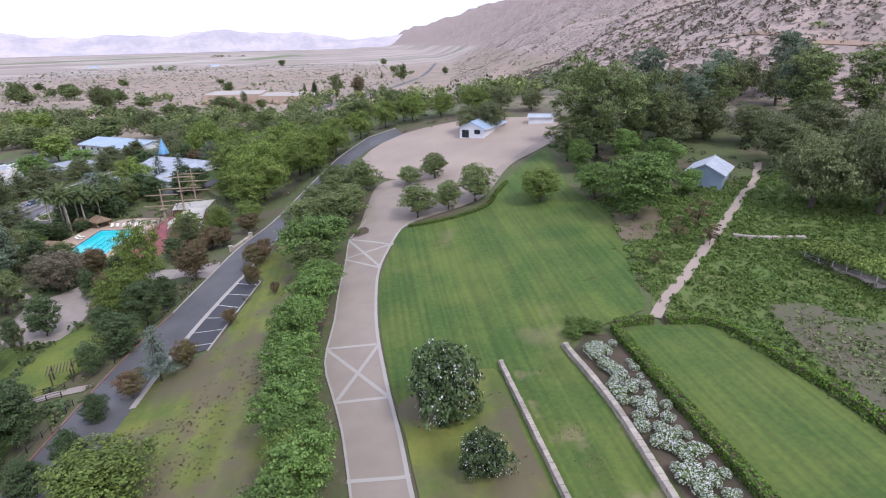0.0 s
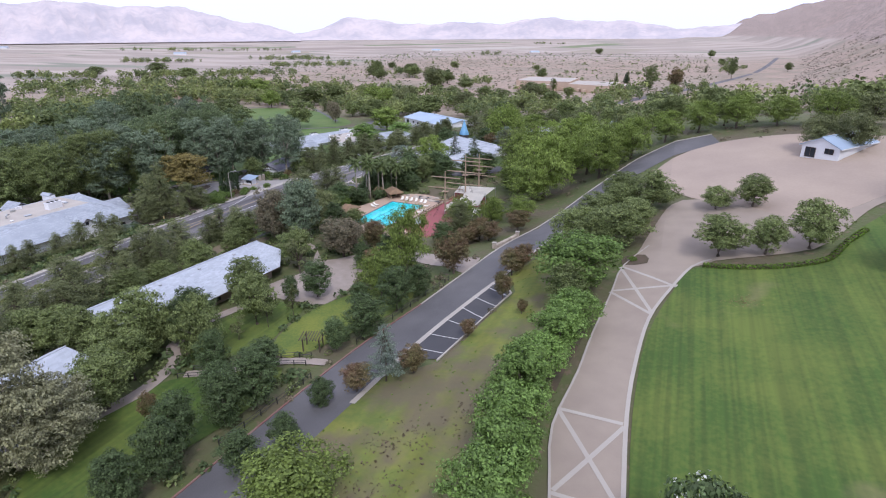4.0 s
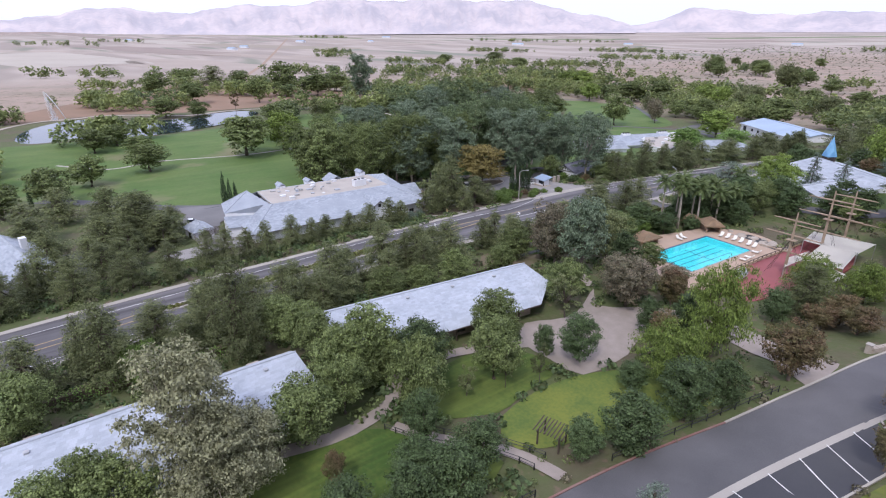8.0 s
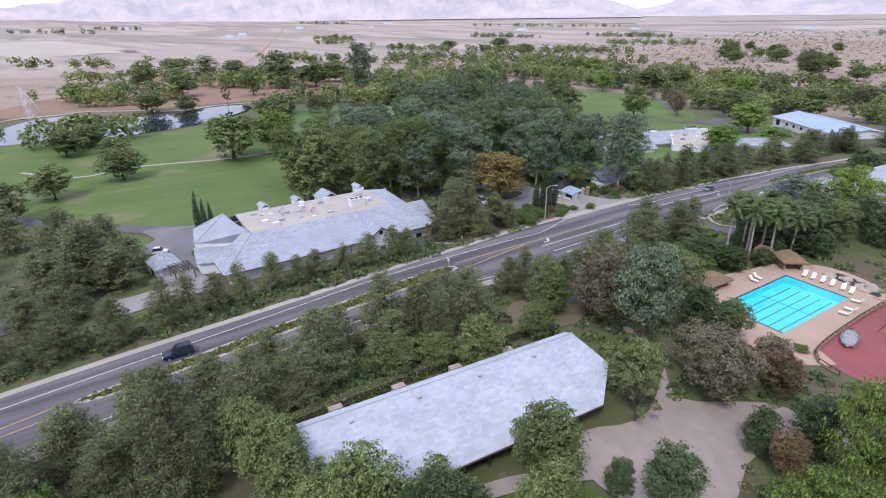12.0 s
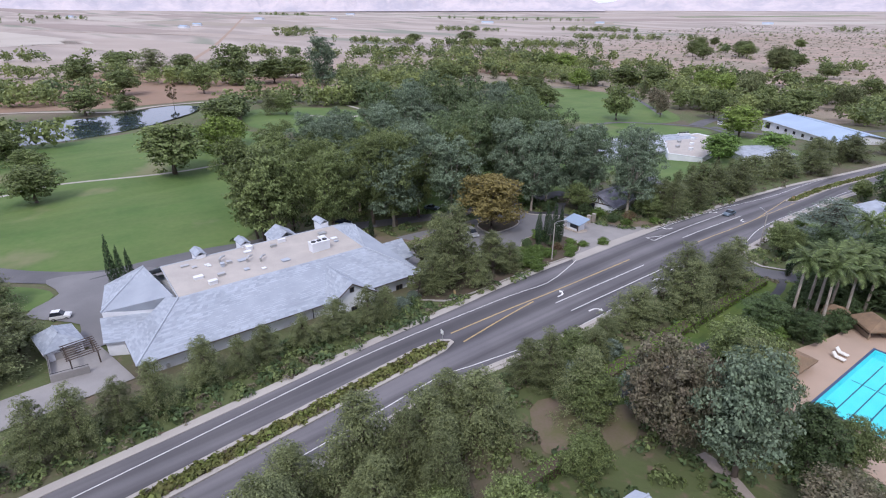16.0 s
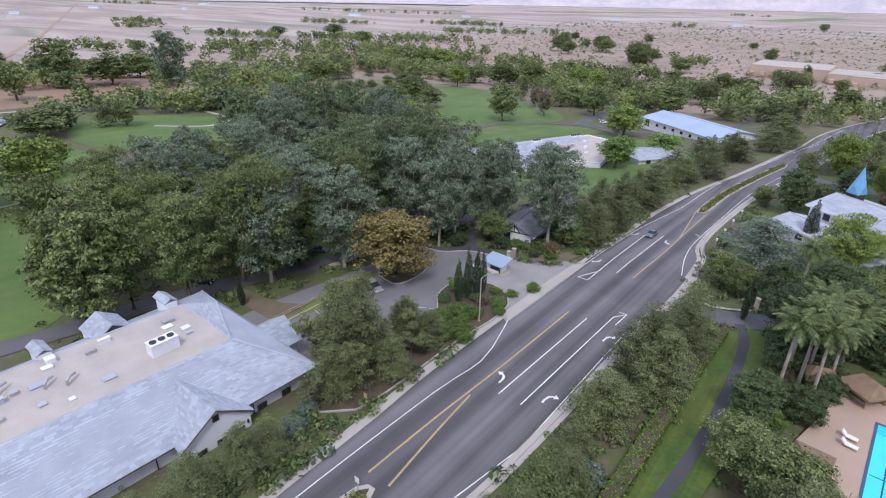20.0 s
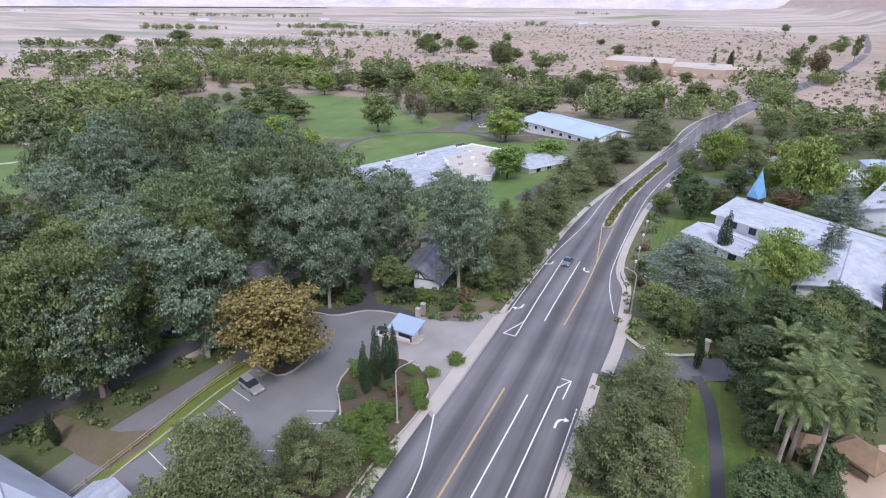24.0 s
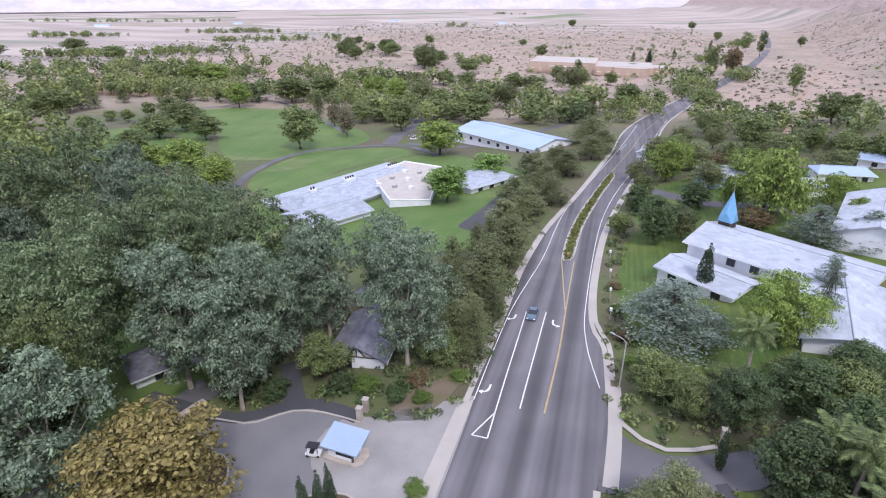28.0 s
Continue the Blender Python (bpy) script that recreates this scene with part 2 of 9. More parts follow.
SLOPE_ROCK = material("slope_rock", (0.36, 0.29, 0.25), (0.27, 0.21, 0.185), 0.6, 0.95, 0, 3, island=0.25)
SCRUB_LEAF = leaf_material("dry_scrub_leaf", (0.19, 0.155, 0.125), (0.13, 0.125, 0.085), 0.1, 0.4)

# ---- building helpers ----
def obj(name, bm, mat, parent=None, label="", category="", group="", kind="", smooth=False):
    me = bpy.data.meshes.new(name)
    bm.to_mesh(me)
    bm.free()
    return link(name, me, mat, parent, label, category, group, kind, smooth)


def link(name, me, mat, parent=None, label="", category="", group="", kind="", smooth=False):
    if mat is not None and not me.materials:
        me.materials.append(mat)
    if smooth:
        me.shade_smooth()
    ob = new(name, me)
    ob.parent = parent
    return tagged(ob, label, category, group, kind)


def part(name, bm, mat, parent, label="", smooth=False):
    return obj(name, bm, mat, parent, label, smooth=smooth)


def root(name, label, category, group="", kind="", at=None):
    ob = new(name)
    if at is not None:
        ob.matrix_basis = at
    return tagged(ob, label, category, group, kind)


def box(bm, x0, y0, z0, x1, y1, z1, m=None):
    """A box between two corners, added to bm."""
    vs = [bm.verts.new((x, y, z)) for z in (z0, z1) for x, y in ((x0, y0), (x1, y0), (x1, y1), (x0, y1))]
    if m is not None:
        for v in vs:
            v.co = m @ v.co
    for f in ((3, 2, 1, 0), (4, 5, 6, 7), (0, 1, 5, 4), (1, 2, 6, 5), (2, 3, 7, 6), (3, 0, 4, 7)):
        bm.faces.new([vs[i] for i in f])
    return vs


def boxed(*a):
    bm = bmesh.new()
    box(bm, *a)
    return bm


def prism(points, z0, z1):
    """An upright prism over a plan, with its top and bottom."""
    bm = bmesh.new()
    low = [bm.verts.new((x, y, z0)) for x, y in points]
    high = [bm.verts.new((x, y, z1)) for x, y in points]
    n = len(points)
    for i in range(n):
        bm.faces.new((low[i], low[(i + 1) % n], high[(i + 1) % n], high[i]))
    bm.faces.new(high)
    bm.faces.new(low[::-1])
    bmesh.ops.recalc_face_normals(bm, faces=bm.faces)
    return bm


def tube(bm, points, radii, sides=7):
    """A tapered tube along points."""
    rings = []
    for i, (p, r) in enumerate(zip(points, radii)):
        a, b = Vector(points[max(i - 1, 0)]), Vector(points[min(i + 1, len(points) - 1)])
        q = (b - a).to_track_quat("Z", "Y")
        rings.append([bm.verts.new(Vector(p) + q @ Vector((r * math.cos(k * math.tau / sides), r * math.sin(k * math.tau / sides), 0))) for k in range(sides)])
    for one, two in zip(rings, rings[1:]):
        for k in range(sides):
            bm.faces.new((one[k], one[(k + 1) % sides], two[(k + 1) % sides], two[k]))
    bm.faces.new(rings[0][::-1])
    bm.faces.new(rings[-1])
    return bm


def tubed(points, radii, sides=7):
    return tube(bmesh.new(), points, radii, sides)


# ---- the lie of the land ----
def road_x(y):
    """The line of the county road, by its northing."""
    return np.interp(y, (-400, 0, 31, 70, 108, 142, 169, 203, 258, 351, 446, 540, 635, 945, 2000, 2600, 3400, 5000), (-84, -123.6, -126, -128.2, -129.4, -130, -130, -129, -128, -119, -108, -89, -62, 40, 270, 250, 120, -60))


def hill(x, y):
    """The hillside east of the road; far down the valley its spurs stand lower and closer."""
    foot = np.interp(y, (0, 100, 200, 400, 635, 945, 1400, 2000, 2800, 3600, 4900), (260, 175, 95, 62, 75, 120, 215, 290, 310, 240, 110))
    d = np.maximum(x - foot, 0)
    rise = np.interp(y, (700, 1500, 3000), (0.36, 0.5, 0.78)) * d * d / (d + np.interp(y, (1500, 3500), (45, 240)))
    fold = 1 + 0.16 * np.sin(x * 0.021 + y * 0.009) + 0.12 * np.sin(y * 0.034 - x * 0.012 + 1.3) + 0.05 * np.sin(y * 0.11 + x * 0.06)
    top = np.interp(y, (1500, 3000, 4800), (470, 330, 170))
    return top * np.tanh(rise * fold / top) + 0.05 * rise


TERRACE = -2.2


def sunk(x, y):
    """How far the ground lies at the pool terrace's level, 0 to 1."""
    return np.interp(x, (-98, -88, -47, -39), (0, 1, 1, 0)) * np.interp(y, (116, 138, 186, 214), (0, 1, 1, 0))


def terraced(x, y):
    """Places about the pool terrace, set back to suit its level."""
    w = float(sunk(x, y))
    return x - 2.0 * w, y + 5.2 * w


def gza(x, y):
    """Height of the ground, for arrays."""
    x, y = np.asarray(x, float), np.asarray(y, float)
    u = x - road_x(y)
    z = np.interp(y, (-400, 108, 170, 196, 258, 405, 628, 2000), (-1.4, -3.8, -4.5, -5.4, -9.4, -14.2, -18.9, -35))
    west = np.interp(u, (-1200, -400, -150, -81, -11), (-8.8, -8.8, -8.1, -5.7, 0))
    up = np.interp(x, (-131, -88, -48, -11, 0, 38, 89, 540), (-3.4, 0, 0, 6.2, 6.5, 11.6, 16.2, 54))
    up = up + 0.085 * np.clip(y - 51, 0, 162) * np.interp(x, (-30, 0), (0, 1))
    near = np.interp(y, (216, 567), (1, 0))
    east = near * np.maximum(up - z, 0) * np.interp(u, (12, 46), (0, 1))
    pond = 1.3 * np.clip(1.25 - ((x + 432) / 46) ** 2 - ((y - 95 - (x + 432) * -0.2) / 78) ** 2, 0, 0.8)
    pond = np.maximum(pond, 1.8 * np.clip(1.25 - ((x + 452) / 52) ** 2 - ((y - 36 + (x + 450) * 0.25) / 26) ** 2, 0, 0.8))
    far = np.clip((np.hypot(x, y) - 1300) / 3400, 0, 1)
    return z + TERRACE * sunk(x, y) + 62 * far + np.where(u < -11, west - pond, 0) + np.where(u > 12, east + hill(x, y), 0)


def gz(x, y):
    return float(gza(x, y))


def steps(lo, hi, far, step):
    """Grid lines: even between lo and hi, then wider and wider out to far."""
    mid, out = list(np.arange(lo, hi + 0.1, step)), []
    for start, sign in ((lo, -1), (hi, 1)):
        d, at, s = step, start, []
        while abs(at) < far:
            d *= 1.1
            at += sign * d
            s.append(max(min(at, far), -far))
        out.append(s)
    return np.array(out[0][::-1] + mid + out[1])


def sheet(name, xs, ys, zs, mat, **tags):
    nx, ny = len(xs), len(ys)
    gx, gy = np.meshgrid(xs, ys)
    co = np.stack([gx.ravel(), gy.ravel(), zs.ravel()], -1)
    i = (np.arange(ny - 1)[:, None] * nx + np.arange(nx - 1)).ravel()
    faces = np.stack([i, i + 1, i + nx + 1, i + nx], -1)
    me = bpy.data.meshes.new(name)
    me.from_pydata(co.tolist(), [], faces.tolist())
    me.update()
    return link(name, me, mat, smooth=True, **tags)


def ground_material():
    """Dry valley soil with patches of weed, fields far out painted paler for haze, and brown chaparral on the slopes.
    """
    m = bpy.data.materials.new("valley_ground")
    m.use_nodes = True
    n, l = m.node_tree.nodes, m.node_tree.links
    b = n["Principled BSDF"]
    b.inputs["Roughness"].default_value = 0.95
    geo = n.new("ShaderNodeNewGeometry")

    def noise_at(scale, detail=5, stretch=None):
        t = n.new("ShaderNodeTexNoise")
        t.inputs["Scale"].default_value, t.inputs["Detail"].default_value = scale, detail
        if stretch:
            mp = n.new("ShaderNodeMapping")
            mp.inputs["Scale"].default_value, mp.inputs["Rotation"].default_value = stretch, (0, 0, 0.6)
            l.new(geo.outputs["Position"], mp.inputs[0])
            l.new(mp.outputs[0], t.inputs["Vector"])
        else:
            l.new(geo.outputs["Position"], t.inputs["Vector"])
        return t.outputs[0]

    def ramp(src, lo, hi):
        r = n.new("ShaderNodeMapRange")
        r.interpolation_type = "SMOOTHSTEP"
        r.inputs[1].default_value, r.inputs[2].default_value = lo, hi
        l.new(src, r.inputs[0])
        return r.outputs[0]

    def mix(f, a, c):
        k = n.new("ShaderNodeMixRGB")
        for slot, v in ((0, f), (1, a), (2, c)):
            if isinstance(v, tuple):
                k.inputs[slot].default_value = (*v, 1)
            else:
                l.new(v, k.inputs[slot])
        return k.outputs[0]

    sep = n.new("ShaderNodeSeparateXYZ")
    l.new(geo.outputs["Position"], sep.inputs[0])
    near = mix(ramp(noise_at(0.06), 0.36, 0.56), (0.105, 0.088, 0.055), (0.085, 0.105, 0.036))
    near = mix(ramp(noise_at(0.7, 3), 0.55, 0.75), near, (0.15, 0.11, 0.075))
    dry = mix(ramp(noise_at(0.018, 6), 0.4, 0.62), (0.33, 0.25, 0.2), (0.255, 0.21, 0.16))
    dry = mix(ramp(noise_at(0.11, 4), 0.56, 0.68), dry, (0.17, 0.14, 0.085))
    dry = mix(ramp(noise_at(0.6, 3), 0.6, 0.72), dry, (0.13, 0.11, 0.075))
    # Field tones far out, lightened in the colour to stand for haze.
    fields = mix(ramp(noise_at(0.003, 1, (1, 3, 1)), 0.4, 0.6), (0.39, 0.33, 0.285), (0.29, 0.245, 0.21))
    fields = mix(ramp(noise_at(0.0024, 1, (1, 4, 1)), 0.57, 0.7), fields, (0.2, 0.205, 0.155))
    slope = mix(ramp(noise_at(0.05, 6), 0.4, 0.62), (0.385, 0.297, 0.256), (0.295, 0.232, 0.203))
    slope = mix(ramp(noise_at(0.35, 4), 0.52, 0.6), slope, (0.13, 0.11, 0.09))
    west = n.new("ShaderNodeMath")
    west.operation = "MULTIPLY"
    west.inputs[1].default_value = -1
    l.new(sep.outputs[0], west.inputs[0])
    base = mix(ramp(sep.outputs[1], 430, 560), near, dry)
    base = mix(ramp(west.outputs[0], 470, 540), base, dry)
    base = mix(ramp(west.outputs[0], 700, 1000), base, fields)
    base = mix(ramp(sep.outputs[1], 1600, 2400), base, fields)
    base = mix(ramp(sep.outputs[2], 22, 34), base, slope)
    l.new(base, b.inputs["Base Color"])
    bp = n.new("ShaderNodeBump")
    bp.inputs["Distance"].default_value, bp.inputs["Strength"].default_value = 0.4, 0.5
    l.new(noise_at(0.9, 4), bp.inputs["Height"])
    l.new(bp.outputs[0], b.inputs["Normal"])
    return m


STEP = 4.0
GX, GY = steps(-480, 160, 4900, STEP), steps(-60, 520, 4900, STEP)
def pool_hole(x, y):
    """The ground falls away under the pool and its terrace."""
    return np.where((np.abs(x + 78.6) < 10) & (np.abs(y - 150) < 15), 2.4, 0.0)


MESH = np.meshgrid(GX, GY)
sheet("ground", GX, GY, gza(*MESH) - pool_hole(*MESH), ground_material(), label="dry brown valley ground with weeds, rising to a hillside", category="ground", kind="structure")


def drape(bm, lift):
    """Cut a flat plan along the ground's grid and lay it on the ground."""
    for axis, lines in ((0, GX), (1, GY)):
        lo, hi = (f(v.co[axis] for v in bm.verts) for f in (min, max))
        for c in lines:
            if lo < c < hi:
                no = (1, 0, 0) if axis == 0 else (0, 1, 0)
                bmesh.ops.bisect_plane(bm, geom=bm.verts[:] + bm.edges[:] + bm.faces[:], plane_co=(c, c, 0), plane_no=no)
    bmesh.ops.triangulate(bm, faces=bm.faces[:])
    zs = gza([v.co.x for v in bm.verts], [v.co.y for v in bm.verts])
    for v, z in zip(bm.verts, zs):
        v.co.z = float(z) + lift
    for f in bm.faces:
        if f.normal.z < 0:
            f.normal_flip()
    return bm


def curve_through(points, close=False, step=3.0):
    """A smooth line through points, in the plan."""
    p = [Vector((x, y, 0)) for x, y in points]
    n, out = len(p), []
    for i in range(n if close else n - 1):
        a, b, c, d = (p[(i + k) % n] if close else p[min(max(i + k, 0), n - 1)] for k in (-1, 0, 1, 2))
        m = max(2, int((c - b).length / step))
        for k in range(m):
            t = k / m
            q = 0.5 * ((2 * b) + (c - a) * t + (2 * a - 5 * b + 4 * c - d) * t * t + (3 * b - a - 3 * c + d) * t**3)
            out.append((q.x, q.y))
    if not close:
        out.append(points[-1])
    return out


KEEP_CLEAR = []


def patch(name, points, mat, lift, label, category, kind="structure", smooth_line=True, parent=None):
    """A piece of surface laid on the ground."""
    pts = curve_through(points, True) if smooth_line else points
    KEEP_CLEAR.append(points)
    bm = bmesh.new()
    f = bm.faces.new([bm.verts.new((x, y, 0)) for x, y in pts])
    bmesh.ops.triangulate(bm, faces=[f])
    return obj(name, drape(bm, lift), mat, parent, label, category, "", kind)


def ribbon(name, line, width, mat, lift, label="", category="", kind="structure", parent=None, side=0.0, smooth_line=True):
    """A strip of even width along a line."""
    pts = curve_through(line) if smooth_line else line
    bm = bmesh.new()
    rows = []
    for i, (x, y) in enumerate(pts):
        a, b = Vector(pts[max(i - 1, 0)]), Vector(pts[min(i + 1, len(pts) - 1)])
        t = (b - a).normalized()
        nx, ny = -t.y, t.x
        rows.append([bm.verts.new((x + nx * o, y + ny * o, 0)) for o in (side - width / 2, side + width / 2)])
    for (a, b), (c, d) in zip(rows, rows[1:]):
        bm.faces.new((a, c, d, b))
    if width > 1.2:
        KEEP_CLEAR.append([(r[0].co.x, r[0].co.y) for r in rows] + [(r[1].co.x, r[1].co.y) for r in rows[::-1]])
    return obj(name, drape(bm, lift), mat, parent, label, category, "", kind)


def between(name, left, right, mat, lift, label, category, kind="structure"):
    """A surface between two edges given by their points."""
    return patch(name, curve_through(left) + curve_through(right)[::-1], mat, lift, label, category, kind, smooth_line=False)


def kerb(name, line, mat, label, w=0.3, h=0.15, smooth_line=True, lift=0.1, category="kerb"):
    """A raised kerb along a line."""
    pts = curve_through(line) if smooth_line else line
    bm = bmesh.new()
    rows = []
    for i, (x, y) in enumerate(pts):
        a, b = Vector(pts[max(i - 1, 0)]), Vector(pts[min(i + 1, len(pts) - 1)])
        t = (b - a).normalized()
        z = gz(x, y) + lift
        rows.append([bm.verts.new((x - t.y * o, y + t.x * o, z + up)) for o, up in ((-w / 2, -0.1), (-w / 2, h), (w / 2, h), (w / 2, -0.1))])
    for a, b in zip(rows, rows[1:]):
        for k in range(3):
            bm.faces.new((a[k], a[k + 1], b[k + 1], b[k]))
    bm.faces.new(rows[0])
    bm.faces.new(rows[-1][::-1])
    bmesh.ops.recalc_face_normals(bm, faces=bm.faces)
    return obj(name, bm, mat, None, label, category, "", "structure")


# ---- the county road ----
ROAD_WEST = [(-98, -300), (-122, -100), (-131.6, 0), (-135.2, 40), (-137, 74), (-138.5, 100), (-139.2, 120), (-140, 134), (-139.8, 157), (-139.4, 190), (-139.2, 215), (-139.5, 243), (-137.4, 274), (-130.5, 318), (-122, 383), (-111, 469), (-67, 620), (36, 945), (147, 1400), (250, 1990)]
ROAD_EAST = [(-80, -300), (-104, -100), (-113.6, 0), (-117.6, 40), (-119.4, 68), (-120.6, 85), (-121.6, 104), (-120, 125), (-119.2, 150), (-119.2, 175), (-118.4, 197), (-119.4, 210), (-122, 219), (-122.8, 240), (-121.5, 275), (-117.5, 307), (-110, 356), (-100.5, 418), (-88, 493), (-54, 616), (46, 940), (156, 1395), (260, 1985)]


def road_material():
    """Asphalt with paler and darker wear along the lanes."""
    m = material("road_asphalt", (0.115, 0.108, 0.112), (0.085, 0.08, 0.086), 0.1, 0.85, 0.012, 9)
    n, l = m.node_tree.nodes, m.node_tree.links
    b = n["Principled BSDF"]
    src = b.inputs["Base Color"].links[0].from_socket
    geo = n.new("ShaderNodeNewGeometry")
    mp = n.new("ShaderNodeMapping")
    mp.inputs["Scale"].default_value = (0.42, 0.006, 0)
    t = n.new("ShaderNodeTexNoise")
    t.inputs["Scale"].default_value, t.inputs["Detail"].default_value = 1.0, 2
    l.new(geo.outputs["Position"], mp.inputs[0])
    l.new(mp.outputs[0], t.inputs["Vector"])
    r = n.new("ShaderNodeMapRange")
    r.inputs[1].default_value, r.inputs[2].default_value, r.inputs[3].default_value, r.inputs[4].default_value = 0.35, 0.65, 0.72, 1.5
    l.new(t.outputs[0], r.inputs[0])
    h = n.new("ShaderNodeHueSaturation")
    l.new(r.outputs[0], h.inputs["Value"])
    l.new(src, h.inputs["Color"])
    l.new(h.outputs[0], b.inputs["Base Color"])
    return m


ROAD = road_material()
between("road", ROAD_WEST, ROAD_EAST, ROAD, 0.15, "grey asphalt county road with worn lanes", "road")
kerb("kerb_west", [p for p in ROAD_WEST if p[1] <= 150] + [(-139.9, 158)], CONCRETE, "pale concrete kerb and gutter of the road", 0.9, 0.14)
kerb("kerb_west_far", [(-139.4, 187)] + [p for p in ROAD_WEST if 190 <= p[1] < 700], CONCRETE, "pale concrete kerb along the bend", 0.9, 0.14)
kerb("kerb_east", [p for p in ROAD_EAST if p[1] <= 176], CONCRETE, "pale concrete kerb and gutter of the road", 0.9, 0.14)
kerb("kerb_east_far", [(-118.4, 196)] + [p for p in ROAD_EAST if 197 <= p[1] < 700], CONCRETE, "pale concrete kerb along the bend", 0.9, 0.14)
for name, line in (("road_shoulder_west", [(-127.4, -60), (-132.4, 0), (-136, 40), (-137.8, 74), (-139.3, 100), (-140, 120), (-140.8, 134), (-140.6, 157)]), ("road_shoulder_east", [(-107.8, -60), (-112.8, 0), (-116.8, 40), (-118.6, 68), (-119.8, 85), (-120.8, 104), (-119.2, 125), (-118.4, 150), (-118.4, 172)]), ("road_shoulder_bend", [(-140.2, 196), (-140, 215), (-140.3, 243), (-138.2, 274), (-131.3, 318), (-123, 383)]), ("road_shoulder_bend_east", [(-117.7, 200), (-118.6, 212), (-121.2, 220), (-122, 240), (-120.6, 275), (-116.6, 307), (-109.2, 356), (-99.7, 418)])):
    ribbon(name, line, 0.9, CONCRETE, 0.12, "pale concrete strip beside the road", "pavement")

MARK = [
    ("edge_line", WHITE_LINE, 0.16, [(-123.2, -60), (-128.2, 0), (-131.8, 40), (-134.2, 70), (-135.8, 89), (-136.4, 104), (-136, 130), (-135.1, 141), (-136.8, 149), (-138.6, 155)]),
    ("edge_line", WHITE_LINE, 0.16, [(-110.6, -60), (-115.6, 0), (-119.4, 40), (-121.4, 65), (-122.8, 86), (-124.2, 103), (-123.3, 109), (-119.9, 130)]),
    ("edge_line", WHITE_LINE, 0.16, [(-120.1, 131), (-120.1, 165)]),
    ("edge_line", WHITE_LINE, 0.16, [(-138.3, 188), (-138.3, 217), (-137, 236), (-135.8, 251), (-134, 292), (-127, 340), (-118, 398), (-108, 470)]),
    ("edge_line", WHITE_LINE, 0.16, [(-119.7, 197), (-122.6, 211), (-123.6, 229), (-122.8, 278), (-119.4, 313), (-112.2, 356), (-102.6, 418), (-90, 493)]),
    ("lane_line", WHITE_LINE, 0.2, [(-128.4, 136), (-127.6, 165)]),
    ("lane_line", WHITE_LINE, 0.2, [(-124.6, 136), (-123.9, 169)]),
    ("lane_line", WHITE_LINE, 0.2, [(-134.5, 185), (-135.1, 220)]),
    ("lane_line", WHITE_LINE, 0.2, [(-131.1, 188), (-131.2, 221)]),
    ("lane_line", WHITE_LINE, 0.2, [(-122.5, 166.2), (-122.3, 171.2)]),
    ("lane_line", WHITE_LINE, 0.2, [(-123.9, 171.2), (-122.3, 171.2)]),
    ("lane_line", WHITE_LINE, 0.2, [(-123.9, 168.5), (-122.4, 171.2)]),
    ("lane_line", WHITE_LINE, 0.2, [(-136.7, 180.2), (-134.4, 180.2)]),
    ("lane_line", WHITE_LINE, 0.2, [(-136.7, 180.2), (-134.5, 186)]),
    ("lane_line", WHITE_LINE, 0.2, [(-134.4, 180.2), (-134.5, 186)]),
    ("centre_line", YELLOW_LINE, 0.3, [(-132.6, 113), (-132.4, 126), (-131.8, 141), (-131.3, 165)]),
    ("centre_line", YELLOW_LINE, 0.3, [(-129.2, 113), (-130.6, 124), (-131.5, 133)]),
    ("centre_line", YELLOW_LINE, 0.25, [(-117.8, -60), (-122.8, 0), (-125.6, 28), (-127, 37)]),
    ("centre_line", YELLOW_LINE, 0.25, [(-116.4, -60), (-121, 0), (-123.6, 28), (-124.6, 37)]),
    ("centre_line", YELLOW_LINE, 0.3, [(-127.4, 188), (-127.1, 205), (-127.4, 222)]),
    ("centre_line", YELLOW_LINE, 0.25, [(-127.4, 222), (-129.6, 240), (-131.2, 253)]),
    ("centre_line", YELLOW_LINE, 0.25, [(-127.4, 222), (-127.7, 238), (-127.9, 252)]),
    ("centre_line", YELLOW_LINE, 0.2, [(-121, 348), (-112.2, 400), (-100, 470), (-62, 612), (41, 942)]),
    ("lane_line", WHITE_LINE, 0.2, [(-117.5, 395), (-114.5, 412)]),
    ("lane_line", WHITE_LINE, 0.2, [(-109, 395), (-106, 412)]),
]
for name, mat, width, line in MARK:
    what = "painted yellow line" if mat is YELLOW_LINE else "painted white line"
    ribbon(name, line, width, mat, 0.185, what + " on the asphalt road", "road marking")


def turn_arrow(x, y, turn, flip):
    """A painted turn arrow: a shaft that bends into a head."""
    bm = bmesh.new()
    line = [(0, -1.4), (0, -0.4), (0.15, 0.3), (0.55, 0.75), (0.9, 0.85)]
    rows = [[bm.verts.new((px * flip + o * (1 if i < 3 else 0.3) * flip, py - o * (0 if i < 2 else 0.9), 0)) for o in (-0.17, 0.17)] for i, (px, py) in enumerate(line)]
    for (a, b), (c, d) in zip(rows, rows[1:]):
        bm.faces.new((a, b, d, c))
    bm.faces.new([bm.verts.new((px * flip, py, 0)) for px, py in ((0.9, 0.3), (1.6, 0.9), (0.85, 1.45))])
    m = pose(x, y, 0, 0, 0, turn)
    for v in bm.verts:
        v.co = m @ v.co
        v.co.z = gz(v.co.x, v.co.y) + 0.19
    for f in bm.faces:
        f.normal_update()
        if f.normal.z < 0:
            f.normal_flip()
    obj("turn_arrow", bm, WHITE_LINE, None, "white painted turn arrow on the asphalt", "road marking", "turn arrows", "structure")


